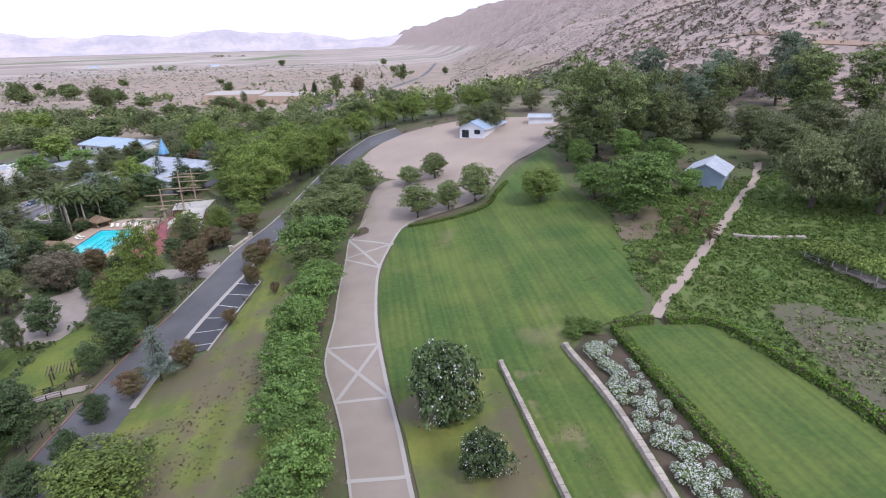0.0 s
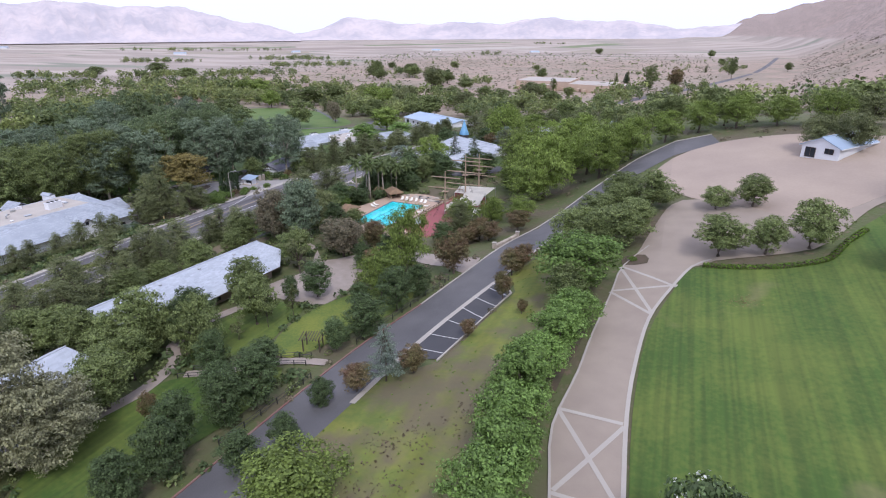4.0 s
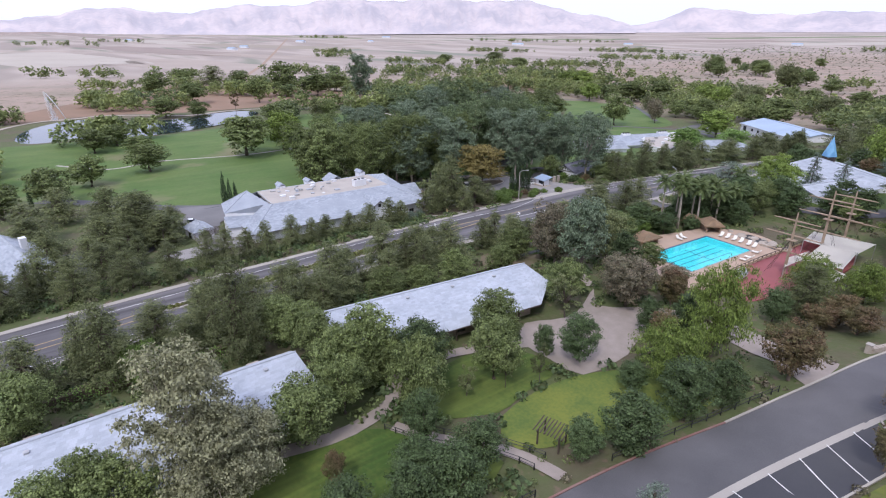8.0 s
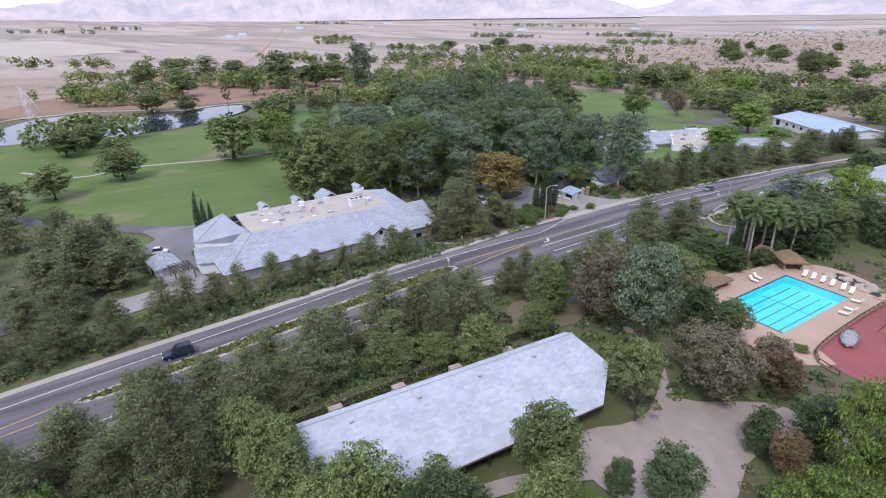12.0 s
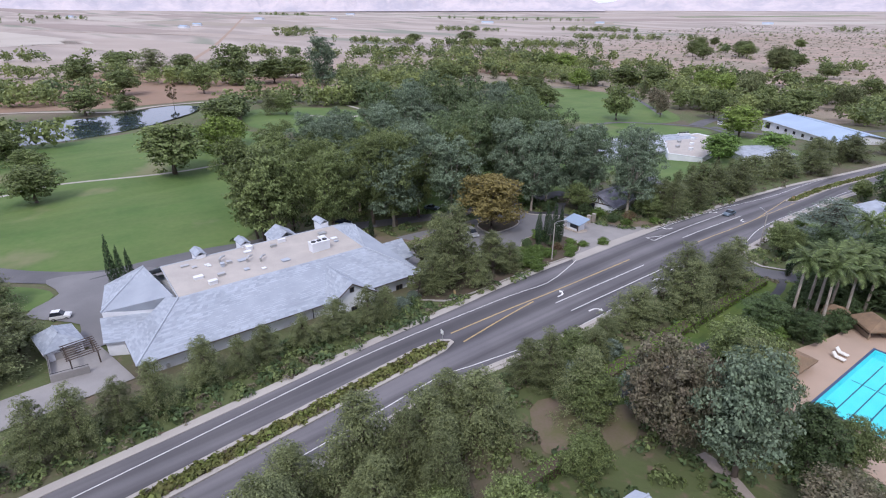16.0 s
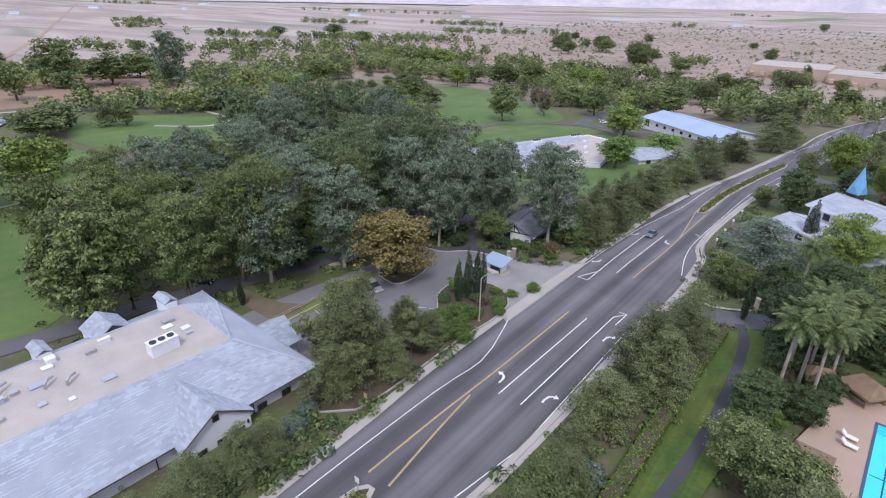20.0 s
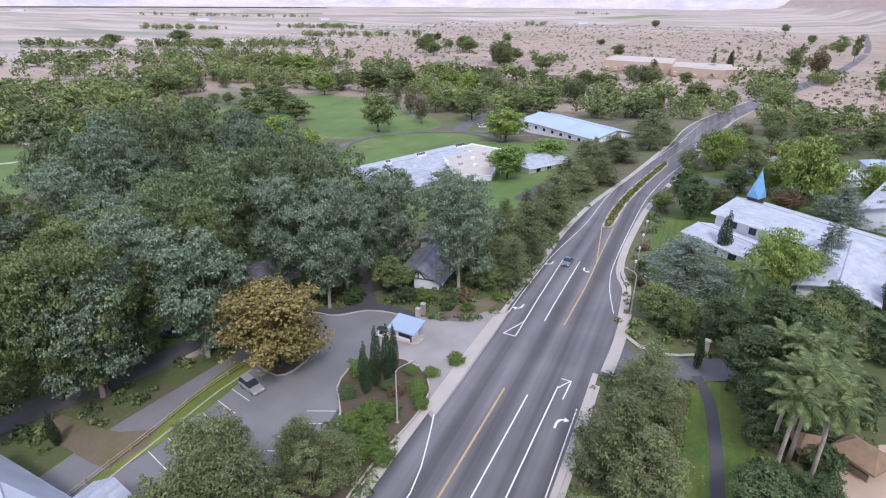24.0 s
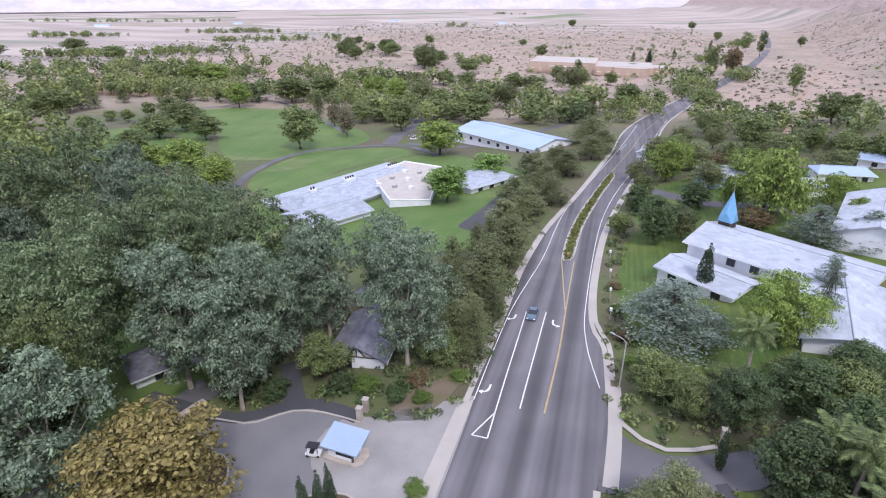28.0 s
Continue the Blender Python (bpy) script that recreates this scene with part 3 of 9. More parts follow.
for x, y, turn, flip in ((-129.8, 139.6, 0, -1), (-122.4, 139.8, 0, 1), (-122.1, 161, 0, 1), (-136.9, 216.5, 180, 1), (-129.4, 216.5, 180, -1), (-136.6, 191.2, 180, 1)):
    turn_arrow(x, y, turn, flip)


def median(name, plan, label):
    """A planted island with a pale kerb."""
    pts = curve_through(plan, True, 2.0)
    bm = bmesh.new()
    top = [bm.verts.new((x, y, gz(x, y) + 0.32)) for x, y in pts]
    low = [bm.verts.new((x, y, gz(x, y))) for x, y in pts]
    n = len(pts)
    for i in range(n):
        bm.faces.new((low[i], low[(i + 1) % n], top[(i + 1) % n], top[i]))
    f = bm.faces.new(top)
    bmesh.ops.triangulate(bm, faces=[f])
    bmesh.ops.recalc_face_normals(bm, faces=bm.faces)
    return obj(name, bm, CONCRETE, None, label, "median", "", "structure")


def inset(plan, d):
    """A plan drawn in by about d metres towards its middle line."""
    pts = curve_through(plan, True, 2.0)
    area = sum(a[0] * b[1] - b[0] * a[1] for a, b in zip(pts, pts[1:] + pts[:1]))
    out = []
    for i, p in enumerate(pts):
        t = (Vector(pts[(i + 1) % len(pts)]) - Vector(pts[i - 1])).normalized()
        s = d if area > 0 else -d
        out.append((p[0] - t.y * s, p[1] + t.x * s))
    return out


MEDIAN_SOUTH = [(-126.6, 38.6), (-127.6, 46), (-129, 60), (-130.2, 74), (-131.6, 92), (-132.6, 107), (-131.2, 111.6), (-129, 109), (-127.8, 92), (-126.6, 74), (-125.6, 60), (-124.8, 48), (-125.2, 40)]
MEDIAN_NORTH = [(-131.2, 253), (-129.6, 251.8), (-128.2, 254.5), (-127.2, 280), (-123.3, 314), (-119.2, 343), (-121.6, 346), (-128.2, 303), (-131, 275)]
for name, plan in (("median_south", MEDIAN_SOUTH), ("median_north", MEDIAN_NORTH)):
    median(name, plan, "raised median with a pale concrete kerb and planting")
    soil = [(x, y) for x, y in inset(plan, 0.7)]
    patch("median_soil", soil, MULCH, 0.36, "dark planting soil in the road median", "soil", smooth_line=False)

# ---- the entrance forecourt, the car park and its island ----
patch("forecourt", [(-138.6, 190), (-141.5, 183), (-149, 180), (-161, 181), (-170, 176.5), (-176, 174), (-178, 166), (-180, 150), (-182, 132), (-180, 118), (-168, 119), (-158, 122), (-152, 131), (-152, 148), (-154, 158), (-148, 160), (-141, 152), (-138.6, 152)], LOT, 0.1, "worn grey asphalt forecourt and car park", "car park")
patch("apron", [(-138.4, 189), (-141.5, 183), (-149, 180.2), (-156, 180), (-158, 172), (-153, 166.6), (-147, 164.8), (-142, 161), (-138.4, 154)], WORN, 0.16, "worn grey concrete entrance apron beside the road", "pavement")
patch("apron_gutter", [(-138.3, 188), (-140.4, 186), (-140.6, 170), (-140.6, 156), (-138.3, 155)], CONCRETE, 0.2, "pale concrete gutter strip across the entrance", "pavement", smooth_line=False)
ISLAND = [(-155.5, 155), (-156.8, 160.5), (-152.3, 165.6), (-146, 164.6), (-141.6, 159.8), (-140.8, 153), (-141.6, 143), (-142.2, 120), (-150, 118), (-150.4, 135), (-150, 147)]
patch("island_soil", ISLAND, MULCH, 0.2, "planted soil island beside the car park", "soil")
kerb("island_kerb", ISLAND + [ISLAND[0]], CONCRETE, "pale concrete kerb round the planted island", 0.25, 0.18, lift=0.16)
for i in range(7):
    y = 133 + i * 3.05
    ribbon("stall_line", [(-172.2, y + 0.9), (-166.6, y - 0.7)], 0.13, WHITE_LINE, 0.15, "white painted parking stall line", "road marking", smooth_line=False)
    ribbon("stall_line", [(-158.4 + i * 0.3, y - 2.5), (-153.6 + i * 0.2, y - 1)], 0.13, WHITE_LINE, 0.15, "white painted parking stall line", "road marking", smooth_line=False)
kerb("car_park_kerb", [(-172.4, 124), (-172.9, 138), (-173.2, 148), (-172.4, 154.4)], CONCRETE, "pale concrete kerb of the parking stalls", 0.25, 0.16, lift=0.12)
patch("side_drive", [(-119, 196), (-117.5, 188), (-111, 183.5), (-101, 186), (-92, 188), (-88, 184), (-98, 180), (-106, 178), (-113, 178), (-119, 175)], ASPHALT, 0.14, "grey asphalt side drive past a gate", "driveway")
ribbon("side_drive_kerb", [(-118.2, 197), (-116.2, 189), (-110.6, 184.6), (-104, 186.4)], 0.8, CONCRETE, 0.2, "pale concrete kerb of the side drive", "kerb")
ribbon("garden_path_dark", [(-104.6, 179.5), (-102.8, 174), (-101.8, 164), (-101.5, 150), (-102.2, 138), (-103.5, 124), (-103.6, 112)], 1.6, ASPHALT_DARK, 0.17, "narrow dark asphalt path between lawns", "path")
patch("path_lawn", [(-106.8, 176), (-99.6, 178), (-97, 166), (-97.2, 150), (-99, 136), (-101, 120), (-106, 118), (-106.4, 138), (-105.6, 156)], GRASS, 0.13, "mown green lawn along the dark path", "lawn")

patch("chapel_lawn", [(-113.1, 266.9), (-103.3, 267.5), (-99.5, 262.3), (-104.6, 250.0), (-106.0, 241.4), (-114.4, 235.9), (-114.4, 253.9)], GRASS, 0.13, "mown green lawn in front of the chapel", "lawn")

patch("chapel_grounds", [(-109, 205), (-116, 225), (-117, 250), (-113, 290), (-104, 330), (-60, 346), (-30, 340), (-30, 260), (-50, 222), (-76, 206)], GRASS, 0.06, "patchy garden grass round the chapel and houses", "lawn")
ribbon("drive_apron", [(-117.6, 176), (-117.2, 186), (-117.4, 198)], 2.0, CONCRETE, 0.2, "pale concrete gutter across the side drive", "pavement")
ribbon("chapel_drive", [(-110, 330), (-98, 310), (-90, 298), (-70, 286), (-48, 284)], 5.0, ASPHALT, 0.12, "grey asphalt drive behind the chapel", "driveway")
ribbon("chapel_drive", [(-82, 200), (-68, 206), (-56, 222), (-44, 250), (-40, 280)], 6.0, ASPHALT, 0.12, "grey asphalt drive beside the chapel", "driveway")
patch("club_grounds", [(-248, 286), (-236, 345), (-205, 384), (-160, 352), (-148, 330), (-150, 262), (-200, 246), (-240, 258)], GOLF, 0.07, "mown lawn and beds round the clubhouse", "lawn")

ribbon("grove_path", [(-192.1, 177.7), (-182.2, 176.2), (-172.7, 175.8), (-167.5, 179.5), (-162.2, 181.7), (-154.0, 179.8)], 2.6, ASPHALT_DARK, 0.2, "dark asphalt path along the grove", "path")
ribbon("grove_path", [(-165.6, 180.9), (-169.0, 185.3), (-173.1, 191.5)], 3.4, ASPHALT_DARK, 0.19, "dark asphalt path into the grove", "path")
kerb("forecourt_kerb", [(-179.5, 175.1), (-171.0, 174.9), (-167.9, 176.8), (-165.1, 179.2), (-160.2, 179.9), (-153.5, 178.9)], CONCRETE, "pale concrete kerb of the forecourt", 0.3, 0.16, lift=0.12)
patch("bank_earth", [(-193.3, 131.4), (-192.2, 134.5), (-179.9, 135.1), (-174.2, 139.2), (-173.8, 143.5), (-172.1, 137.4), (-172.6, 132.3), (-174.6, 129.5), (-185.1, 130.1)], BARE, 0.14, "bare reddish earth bank beside the car park", "ground")
patch("bank_lawn", [(-175.6, 139.3), (-176.8, 155.5), (-172.5, 154.3), (-171.5, 140.9), (-173.1, 128.5), (-174.8, 127.3), (-173.2, 134.5)], WILD_LAWN, 0.17, "yellow green grass bank beside the car park", "lawn")
patch("tree_island", [(-172.6, 155.8), (-167.1, 154.4), (-165.3, 156.8), (-165.5, 162.2), (-167.5, 166.7), (-171.6, 168.5), (-174.3, 164.3), (-175.4, 158.9)], MULCH, 0.2, "round mulched bed under the golden tree", "flower bed")
kerb("tree_island_kerb", [(-172.6, 155.8), (-167.1, 154.4), (-165.3, 156.8), (-165.5, 162.2), (-167.5, 166.7), (-171.6, 168.5), (-174.3, 164.3), (-175.4, 158.9), (-172.6, 155.8)], CONCRETE, "pale concrete kerb round the tree bed", 0.25, 0.18, lift=0.16)
patch("bank_earth", [(-149.9, 182.0), (-149.7, 186.5), (-143.8, 193.3), (-141.4, 191.7), (-144.1, 183.3)], BARE, 0.16, "bare reddish earth beside the lodge", "ground")

patch("grove_earth", [(-110.0, 108.7), (-109.7, 113.3), (-104.9, 118.2), (-100.6, 120.6), (-96.4, 113.5), (-98.3, 107.5), (-102.7, 103.5)], BARE, 0.12, "bare reddish earth between pines", "ground")
ribbon("grove_walk", [(-89.6, 116.4), (-86.5, 115.4), (-82.5, 113.2), (-79.1, 111.5)], 1.8, PAVING, 0.15, "pale paved path between trees", "path")

# ---- golf course and pond ----
patch("golf_lawn", [(-214, 108), (-206, 82), (-222, 59), (-246, 33), (-275, 14), (-330, 4), (-388, 0), (-402, 14), (-399, 40), (-396, 64), (-394, 92), (-398, 128), (-372, 160), (-330, 168), (-290, 150), (-250, 132)], GOLF, 0.1, "broad mown golf course lawn with worn patches", "lawn")
patch("golf_lawn", [(-320, 362), (-395, 465), (-372, 500), (-300, 460), (-262, 424), (-262, 392), (-288, 352)], GOLF, 0.1, "mown golf lawn between trees", "lawn")
patch("golf_lawn", [(-264, 306), (-276, 337), (-272, 374), (-240, 395), (-219, 380), (-240, 343), (-240, 298)], GOLF, 0.1, "mown green lawn beside the clubhouse drive", "lawn")
patch("golf_lawn", [(-428, 190), (-372, 170), (-330, 200), (-330, 240), (-380, 262), (-425, 240)], GOLF, 0.1, "mown green with bare patches beside the pond", "lawn")
patch("golf_lawn", [(-240, 190), (-200, 150), (-180, 190), (-186, 230), (-220, 250)], GOLF, 0.1, "shaded lawn under tall trees", "lawn")
ribbon("cart_path", [(-262, 22), (-240, 42), (-222, 56), (-210.5, 70), (-209.4, 82), (-208, 94), (-205.4, 104), (-203, 118), (-198, 134), (-190, 152), (-184, 176), (-182, 205)], 6.5, ASPHALT, 0.14, "grey asphalt cart path", "path")
ribbon("cart_path", [(-330, 30), (-307, 49), (-311, 72), (-302, 108), (-304, 136), (-312, 168)], 1.8, CONCRETE, 0.14, "narrow pale cart path across the lawn", "path")
ribbon("cart_path", [(-268, 300), (-280, 337), (-276, 378), (-240, 402), (-216, 392), (-205, 380)], 4.0, ASPHALT, 0.15, "curving grey cart path round a lawn", "path")
ribbon("cart_path", [(-232, 408), (-200, 405), (-175, 430), (-140, 500), (-120, 560)], 6.0, ASPHALT, 0.12, "grey asphalt service drive", "driveway")
ribbon("cart_path", [(-430, 262), (-396, 258), (-382, 236), (-396, 214)], 3.0, CONCRETE, 0.14, "pale looping cart path", "path")
patch("club_drive", [(-216, 60), (-205, 61.5), (-197, 55), (-184, 63), (-175, 61), (-171, 66.4), (-186, 67.4), (-191, 78), (-205, 82), (-212, 72)], LOT, 0.17, "grey asphalt drive behind the hall", "driveway")
patch("drive_island", [(-219, 50), (-212, 58), (-205, 60.5), (-199, 56), (-206, 48)], GOLF, 0.16, "small oval lawn inside the drive", "lawn")
patch("service_yard", [(-153.6, 47), (-163, 47), (-163.4, 56.6), (-171.6, 56.8), (-171.4, 64.6), (-163, 66), (-155.4, 67.2)], WORN, 0.18, "worn pale concrete service yard", "pavement", smooth_line=False)
patch("club_drive", [(-182, 20), (-168, 8), (-156, 12), (-160, 30), (-166, 44), (-178, 46)], ASPHALT, 0.15, "grey asphalt drive between trees", "driveway")

WATER = material("pond_water", (0.03, 0.045, 0.055), (0.025, 0.04, 0.045), 0.1, 0.04, 0.002, 2.0)
pond_plan = [(-506, 34), (-480, 18), (-446, 10), (-412, 14), (-402, 30), (-401, 58), (-400, 92), (-412, 122), (-430, 146), (-446, 162), (-462, 168), (-474, 158), (-474, 140), (-462, 110), (-466, 84), (-486, 72), (-502, 56)]
bm = bmesh.new()
f = bm.faces.new([bm.verts.new((x, y, max(gz(-400, 60), gz(-480, 150)) - 0.1)) for x, y in curve_through(pond_plan, True)])
obj("pond", bm, WATER, None, "calm golf course pond reflecting trees and sky", "pond", "", "structure")
ribbon("pond_path", [(-436, -10), (-477, 7), (-497, 25), (-504, 48), (-505, 68), (-491, 92), (-474, 118), (-479, 150), (-478, 200)], 4.0, STONE, 0.3, "pale stone edging of the pond", "path")
patch("dirt_field", [(-508, 72), (-507, 40), (-496, 14), (-520, -4), (-590, 40), (-660, 100), (-746, 170), (-690, 240), (-617, 328), (-537, 300), (-500, 252), (-492, 192), (-490, 120)], material("bare_red_earth", (0.27, 0.17, 0.115), (0.22, 0.15, 0.1), 0.05, 0.95, 0.03, 1), 0.15, "bare reddish earth beyond the pond", "field")

# ---- upper drive, parking, gardens ----
UP_WEST = [(-52, -2), (-49, 30), (-48, 42), (-47.2, 54), (-45.7, 69), (-43.9, 80), (-41.1, 92), (-38.2, 108), (-34.6, 126), (-27, 145), (-19, 166), (-8, 184), (10, 196)]
UP_EAST = [(-42, -4), (-39.6, 28), (-38.2, 48), (-36.9, 60), (-35.8, 71), (-33.6, 85.5), (-29.6, 104), (-25, 121), (-20.8, 132), (-15.4, 152), (-4, 170), (12, 186)]
between("upper_road", UP_WEST, UP_EAST, ASPHALT, 0.14, "grey asphalt drive with dark patches", "road")
kerb("upper_kerb_west", UP_WEST[:7], RED_LINE, "low kerb painted faded red", 0.25, 0.15, lift=0.14)
kerb("upper_kerb_far", UP_WEST[6:], CONCRETE, "pale concrete kerb of the drive", 0.3, 0.15, lift=0.14)
ribbon("parking_strip", UP_EAST[3:9], 1.0, CONCRETE, 0.18, "pale concrete strip along the parking bays", "pavement")
patch("parking_bays", [(-36.2, 72), (-33.6, 85.5), (-29.4, 104.4), (-24.6, 96), (-26.6, 86), (-29.2, 73)], ASPHALT_DARK, 0.15, "dark asphalt parking bays with white lines", "car park", smooth_line=False)
patch("parking_bays", [(-25, 122), (-20.5, 134), (-15.6, 151), (-11.5, 149), (-16, 132), (-20.4, 119)], ASPHALT_DARK, 0.15, "dark asphalt parking bays with white lines", "car park", smooth_line=False)
for a, b in (((-35.1, 76), (-29, 74.6)), ((-34.2, 80.7), (-28, 79)), ((-32.2, 91), (-26.8, 86.5)), ((-31.3, 95.6), (-25.8, 91)), ((-30.3, 100.3), (-25, 95.2)), ((-33.2, 86), (-27.4, 83)), ((-24, 124), (-19.2, 122.6)), ((-22.6, 128), (-17.8, 126.8)), ((-21.2, 132), (-16.4, 131)), ((-19.8, 137), (-15, 136)), ((-18.4, 142), (-13.6, 141))):
    ribbon("bay_line", [a, b], 0.14, WHITE_LINE, 0.19, "white painted parking bay line", "road marking", smooth_line=False)
kerb("bay_kerb", [(-29.4, 72.4), (-26.8, 86), (-24.6, 96.4), (-29, 104.6)], CONCRETE, "pale kerb behind the parking bays", 0.25, 0.15, smooth_line=False, lift=0.14)
VERGE = [(-40, 40), (-38, 56), (-35.2, 68), (-29, 72), (-26.2, 86), (-24, 97), (-27.6, 106), (-20, 119), (-15, 108), (-12, 92), (-11.2, 72), (-12, 50), (-14, 34), (-26, 24), (-38, 26)]
patch("verge", VERGE, ROUGH_GRASS, 0.1, "patchy yellow green verge with bare earth", "grass")
DRIVE_W = [(-3.6, 16), (-5.2, 33), (-6.6, 45), (-8.2, 53), (-9.4, 60), (-8.4, 71), (-8, 80.5), (-6.9, 94), (-6.2, 104), (-2.4, 113)]
DRIVE_E = [(3, 16), (1.4, 32.4), (0.8, 41.4), (-0.2, 51.8), (-1.1, 64), (-1.1, 74), (-0.2, 86), (2.2, 95), (5.5, 104), (8.6, 107)]
between("garden_drive", DRIVE_W, DRIVE_E, EXPOSED, 0.16, "tan exposed aggregate garden drive with pale bands", "driveway")
ribbon("drive_border", [(x - 0.25, y) for x, y in DRIVE_E], 0.5, CONCRETE, 0.2, "pale concrete border of the garden drive", "kerb")
ribbon("drive_border", [(x + 0.15, y) for x, y in DRIVE_W], 0.3, CONCRETE, 0.2, "pale concrete border of the garden drive", "kerb")
for a, b in (((-9.3, 63), (-1.6, 62.4)), ((-7.4, 50.2), (-0.3, 50)), ((-9, 62.6), (-0.6, 50.4)), ((-7.2, 50.6), (-1.4, 62)), ((-6.3, 104), (3, 96.4)), ((-7, 94), (-0.2, 87.4)), ((-6.4, 103.6), (-0.2, 88)), ((-6.8, 94.4), (3.2, 97)), ((-5.6, 36), (1.2, 35.4))):
    ribbon("drive_band", [a, b], 0.55, CONCRETE, 0.19, "pale concrete band across the drive", "paving band", smooth_line=False)
patch("plaza", [(-4, 110), (-2, 122), (1, 135), (6, 138), (15, 133), (24, 126), (33, 131), (44, 143), (53, 153), (60, 155), (50, 144), (37, 132), (27, 115), (21, 110.4), (9, 106.6), (5, 103.6), (-5.6, 104)], EXPOSED, 0.14, "tan paved turning plaza", "driveway")
patch("gravel_lot", [(-5, 158), (0, 172), (12, 186), (34, 190), (62, 178), (66, 160), (54, 154), (34, 132), (24, 126), (15, 133), (5, 139), (0, 146)], DUST, 0.12, "bare dusty gravel lot", "car park")
LAWN = [(5.8, 103.6), (2.6, 95), (0.4, 86), (-0.6, 77.8), (-0.8, 68.7), (-0.6, 61), (0, 53), (1, 46), (4, 40), (8, 36), (14.4, 30), (14.6, 20), (25.5, 16), (26, 39), (25, 53), (32.4, 56), (38.3, 57.5), (40, 62), (44.4, 77), (45.4, 83), (48, 92), (46, 111), (50, 140), (44, 136), (31, 119), (25.3, 108), (17, 105)]
patch("main_lawn", LAWN, GRASS, 0.13, "striped mown green lawn with a few dry patches", "lawn")
ribbon("lawn_path", [(38.8, 55), (42.8, 59.4), (49, 64.6), (57, 72.4), (62, 77), (71.4, 86), (78.7, 93), (84, 97.6), (92, 108)], 1.7, DUST, 0.17, "narrow bare dirt garden path", "path")
COVER = [(41, 60), (46, 78), (50, 92), (60, 96), (72, 94), (84, 96), (96, 100), (104, 80), (100, 50), (92, 20), (52, 20), (50.5, 40), (48, 50), (40, 57)]
patch("cover_field", COVER, material("weedy_cover_ground", (0.085, 0.135, 0.03), (0.13, 0.15, 0.045), 0.12, 0.95, 0.05, 2), 0.1, "weedy green ground cover", "ground cover")
patch("bare_bed", [(54.3, 52.3), (57.2, 53.2), (61, 51.8), (62.4, 47.6), (66, 43.9), (68, 36), (62, 30), (51, 30), (51.6, 36.8), (52.4, 42.8), (53.2, 47.3)], WEEDY, 0.15, "bare brown earth with dead weeds above the hedge", "flower bed")
patch("tree_bed", [(48.6, 92), (47.2, 88), (45.2, 80.4), (49, 78.4), (51.8, 79.6), (56.7, 87), (58, 93)], BARE, 0.15, "bare brown earth under the dark trees", "flower bed")
patch("strip_lawn", [(16.2, 51), (16.4, 39.5), (16.8, 16), (25, 16), (25, 38), (24.2, 50.4)], WORN_LAWN, 0.145, "worn lawn strip with straw coloured bare patches", "lawn", smooth_line=False)
patch("oval_lawn", [(33.6, 10), (33.4, 40), (33.4, 53), (38.6, 53), (44, 51.6), (46, 48), (47.2, 40), (48.2, 32), (48.4, 10)], GRASS, 0.14, "striped mown lawn inside a clipped hedge", "lawn")
patch("rose_bed", [(26.2, 10), (26.2, 40), (25.6, 52), (31.2, 53.4), (31.4, 40), (31.2, 10)], MULCH, 0.15, "dark mulched flower bed", "flower bed")
patch("oleander_bed", [(0.6, 48), (5, 50), (14, 51.4), (14.4, 38), (14.2, 18), (3.8, 16), (1.8, 33), (1.2, 42)], ROUGH_GRASS, 0.16, "patchy bed of dry grass and red soil", "flower bed")

patch("corner_bed", [(-6.2, 104.6), (-2, 105.2), (-2.6, 108.8), (-6, 108.4)], MULCH, 0.2, "dark mulched bed at the drive's corner", "flower bed")
patch("planter_bed", [(-12.4, 86), (-8.9, 86), (-9.3, 76), (-9.9, 71), (-10.6, 63), (-13, 63)], MULCH, 0.14, "dark mulched planting strip beside the drive", "flower bed")
ribbon("hill_trail", [(99.6, 184.7), (113.7, 207.2), (123.9, 222.1), (135.6, 230.4), (152.1, 243.6), (159.6, 240.8), (156.4, 220.5)], 2.6, TRAIL, 0.35, "bare tan footpath climbing the hillside", "path")
ribbon("hill_trail", [(156.4, 220.5), (163.1, 206.5), (167.5, 193.4), (177.0, 182.2), (184.3, 172.5)], 2.6, TRAIL, 0.35, "bare tan footpath climbing the hillside", "path")
patch("club_lot", [(-156, 325.7), (-162.7, 286.9), (-164.2, 273), (-153.4, 274.1), (-151.5, 312.5)], ASPHALT_DARK, 0.14, "dark blue grey asphalt lot by the clubhouse", "car park")
ribbon("cart_path", [(-241, 405), (-246, 430), (-247.8, 460.8), (-264.6, 524.7)], 9.0, ASPHALT, 0.16, "grey asphalt drive and car park by the clubhouse", "driveway")
ribbon("cart_path", [(-434.3, 370.5), (-447.3, 401.8), (-440.2, 427.3), (-448, 469.7), (-426.7, 497.1), (-413.7, 540), (-378.7, 523.2), (-336, 485.8), (-280, 430)], 3.6, ASPHALT, 0.14, "grey cart path between golf course trees", "path")
patch("golf_lawn", [(-418, 330), (-436, 372), (-424, 420), (-440, 460), (-402, 500), (-380, 470), (-372, 420), (-340, 372), (-360, 330)], GOLF, 0.09, "mown golf lawn between trees", "lawn")
patch("dirt_field", [(-699, 620), (-650, 678), (-687, 740), (-618, 688), (-557, 609), (-491, 581), (-500, 548), (-570, 524)], bpy.data.materials["bare_red_earth"], 0.12, "bare reddish earth beyond the golf course", "field")

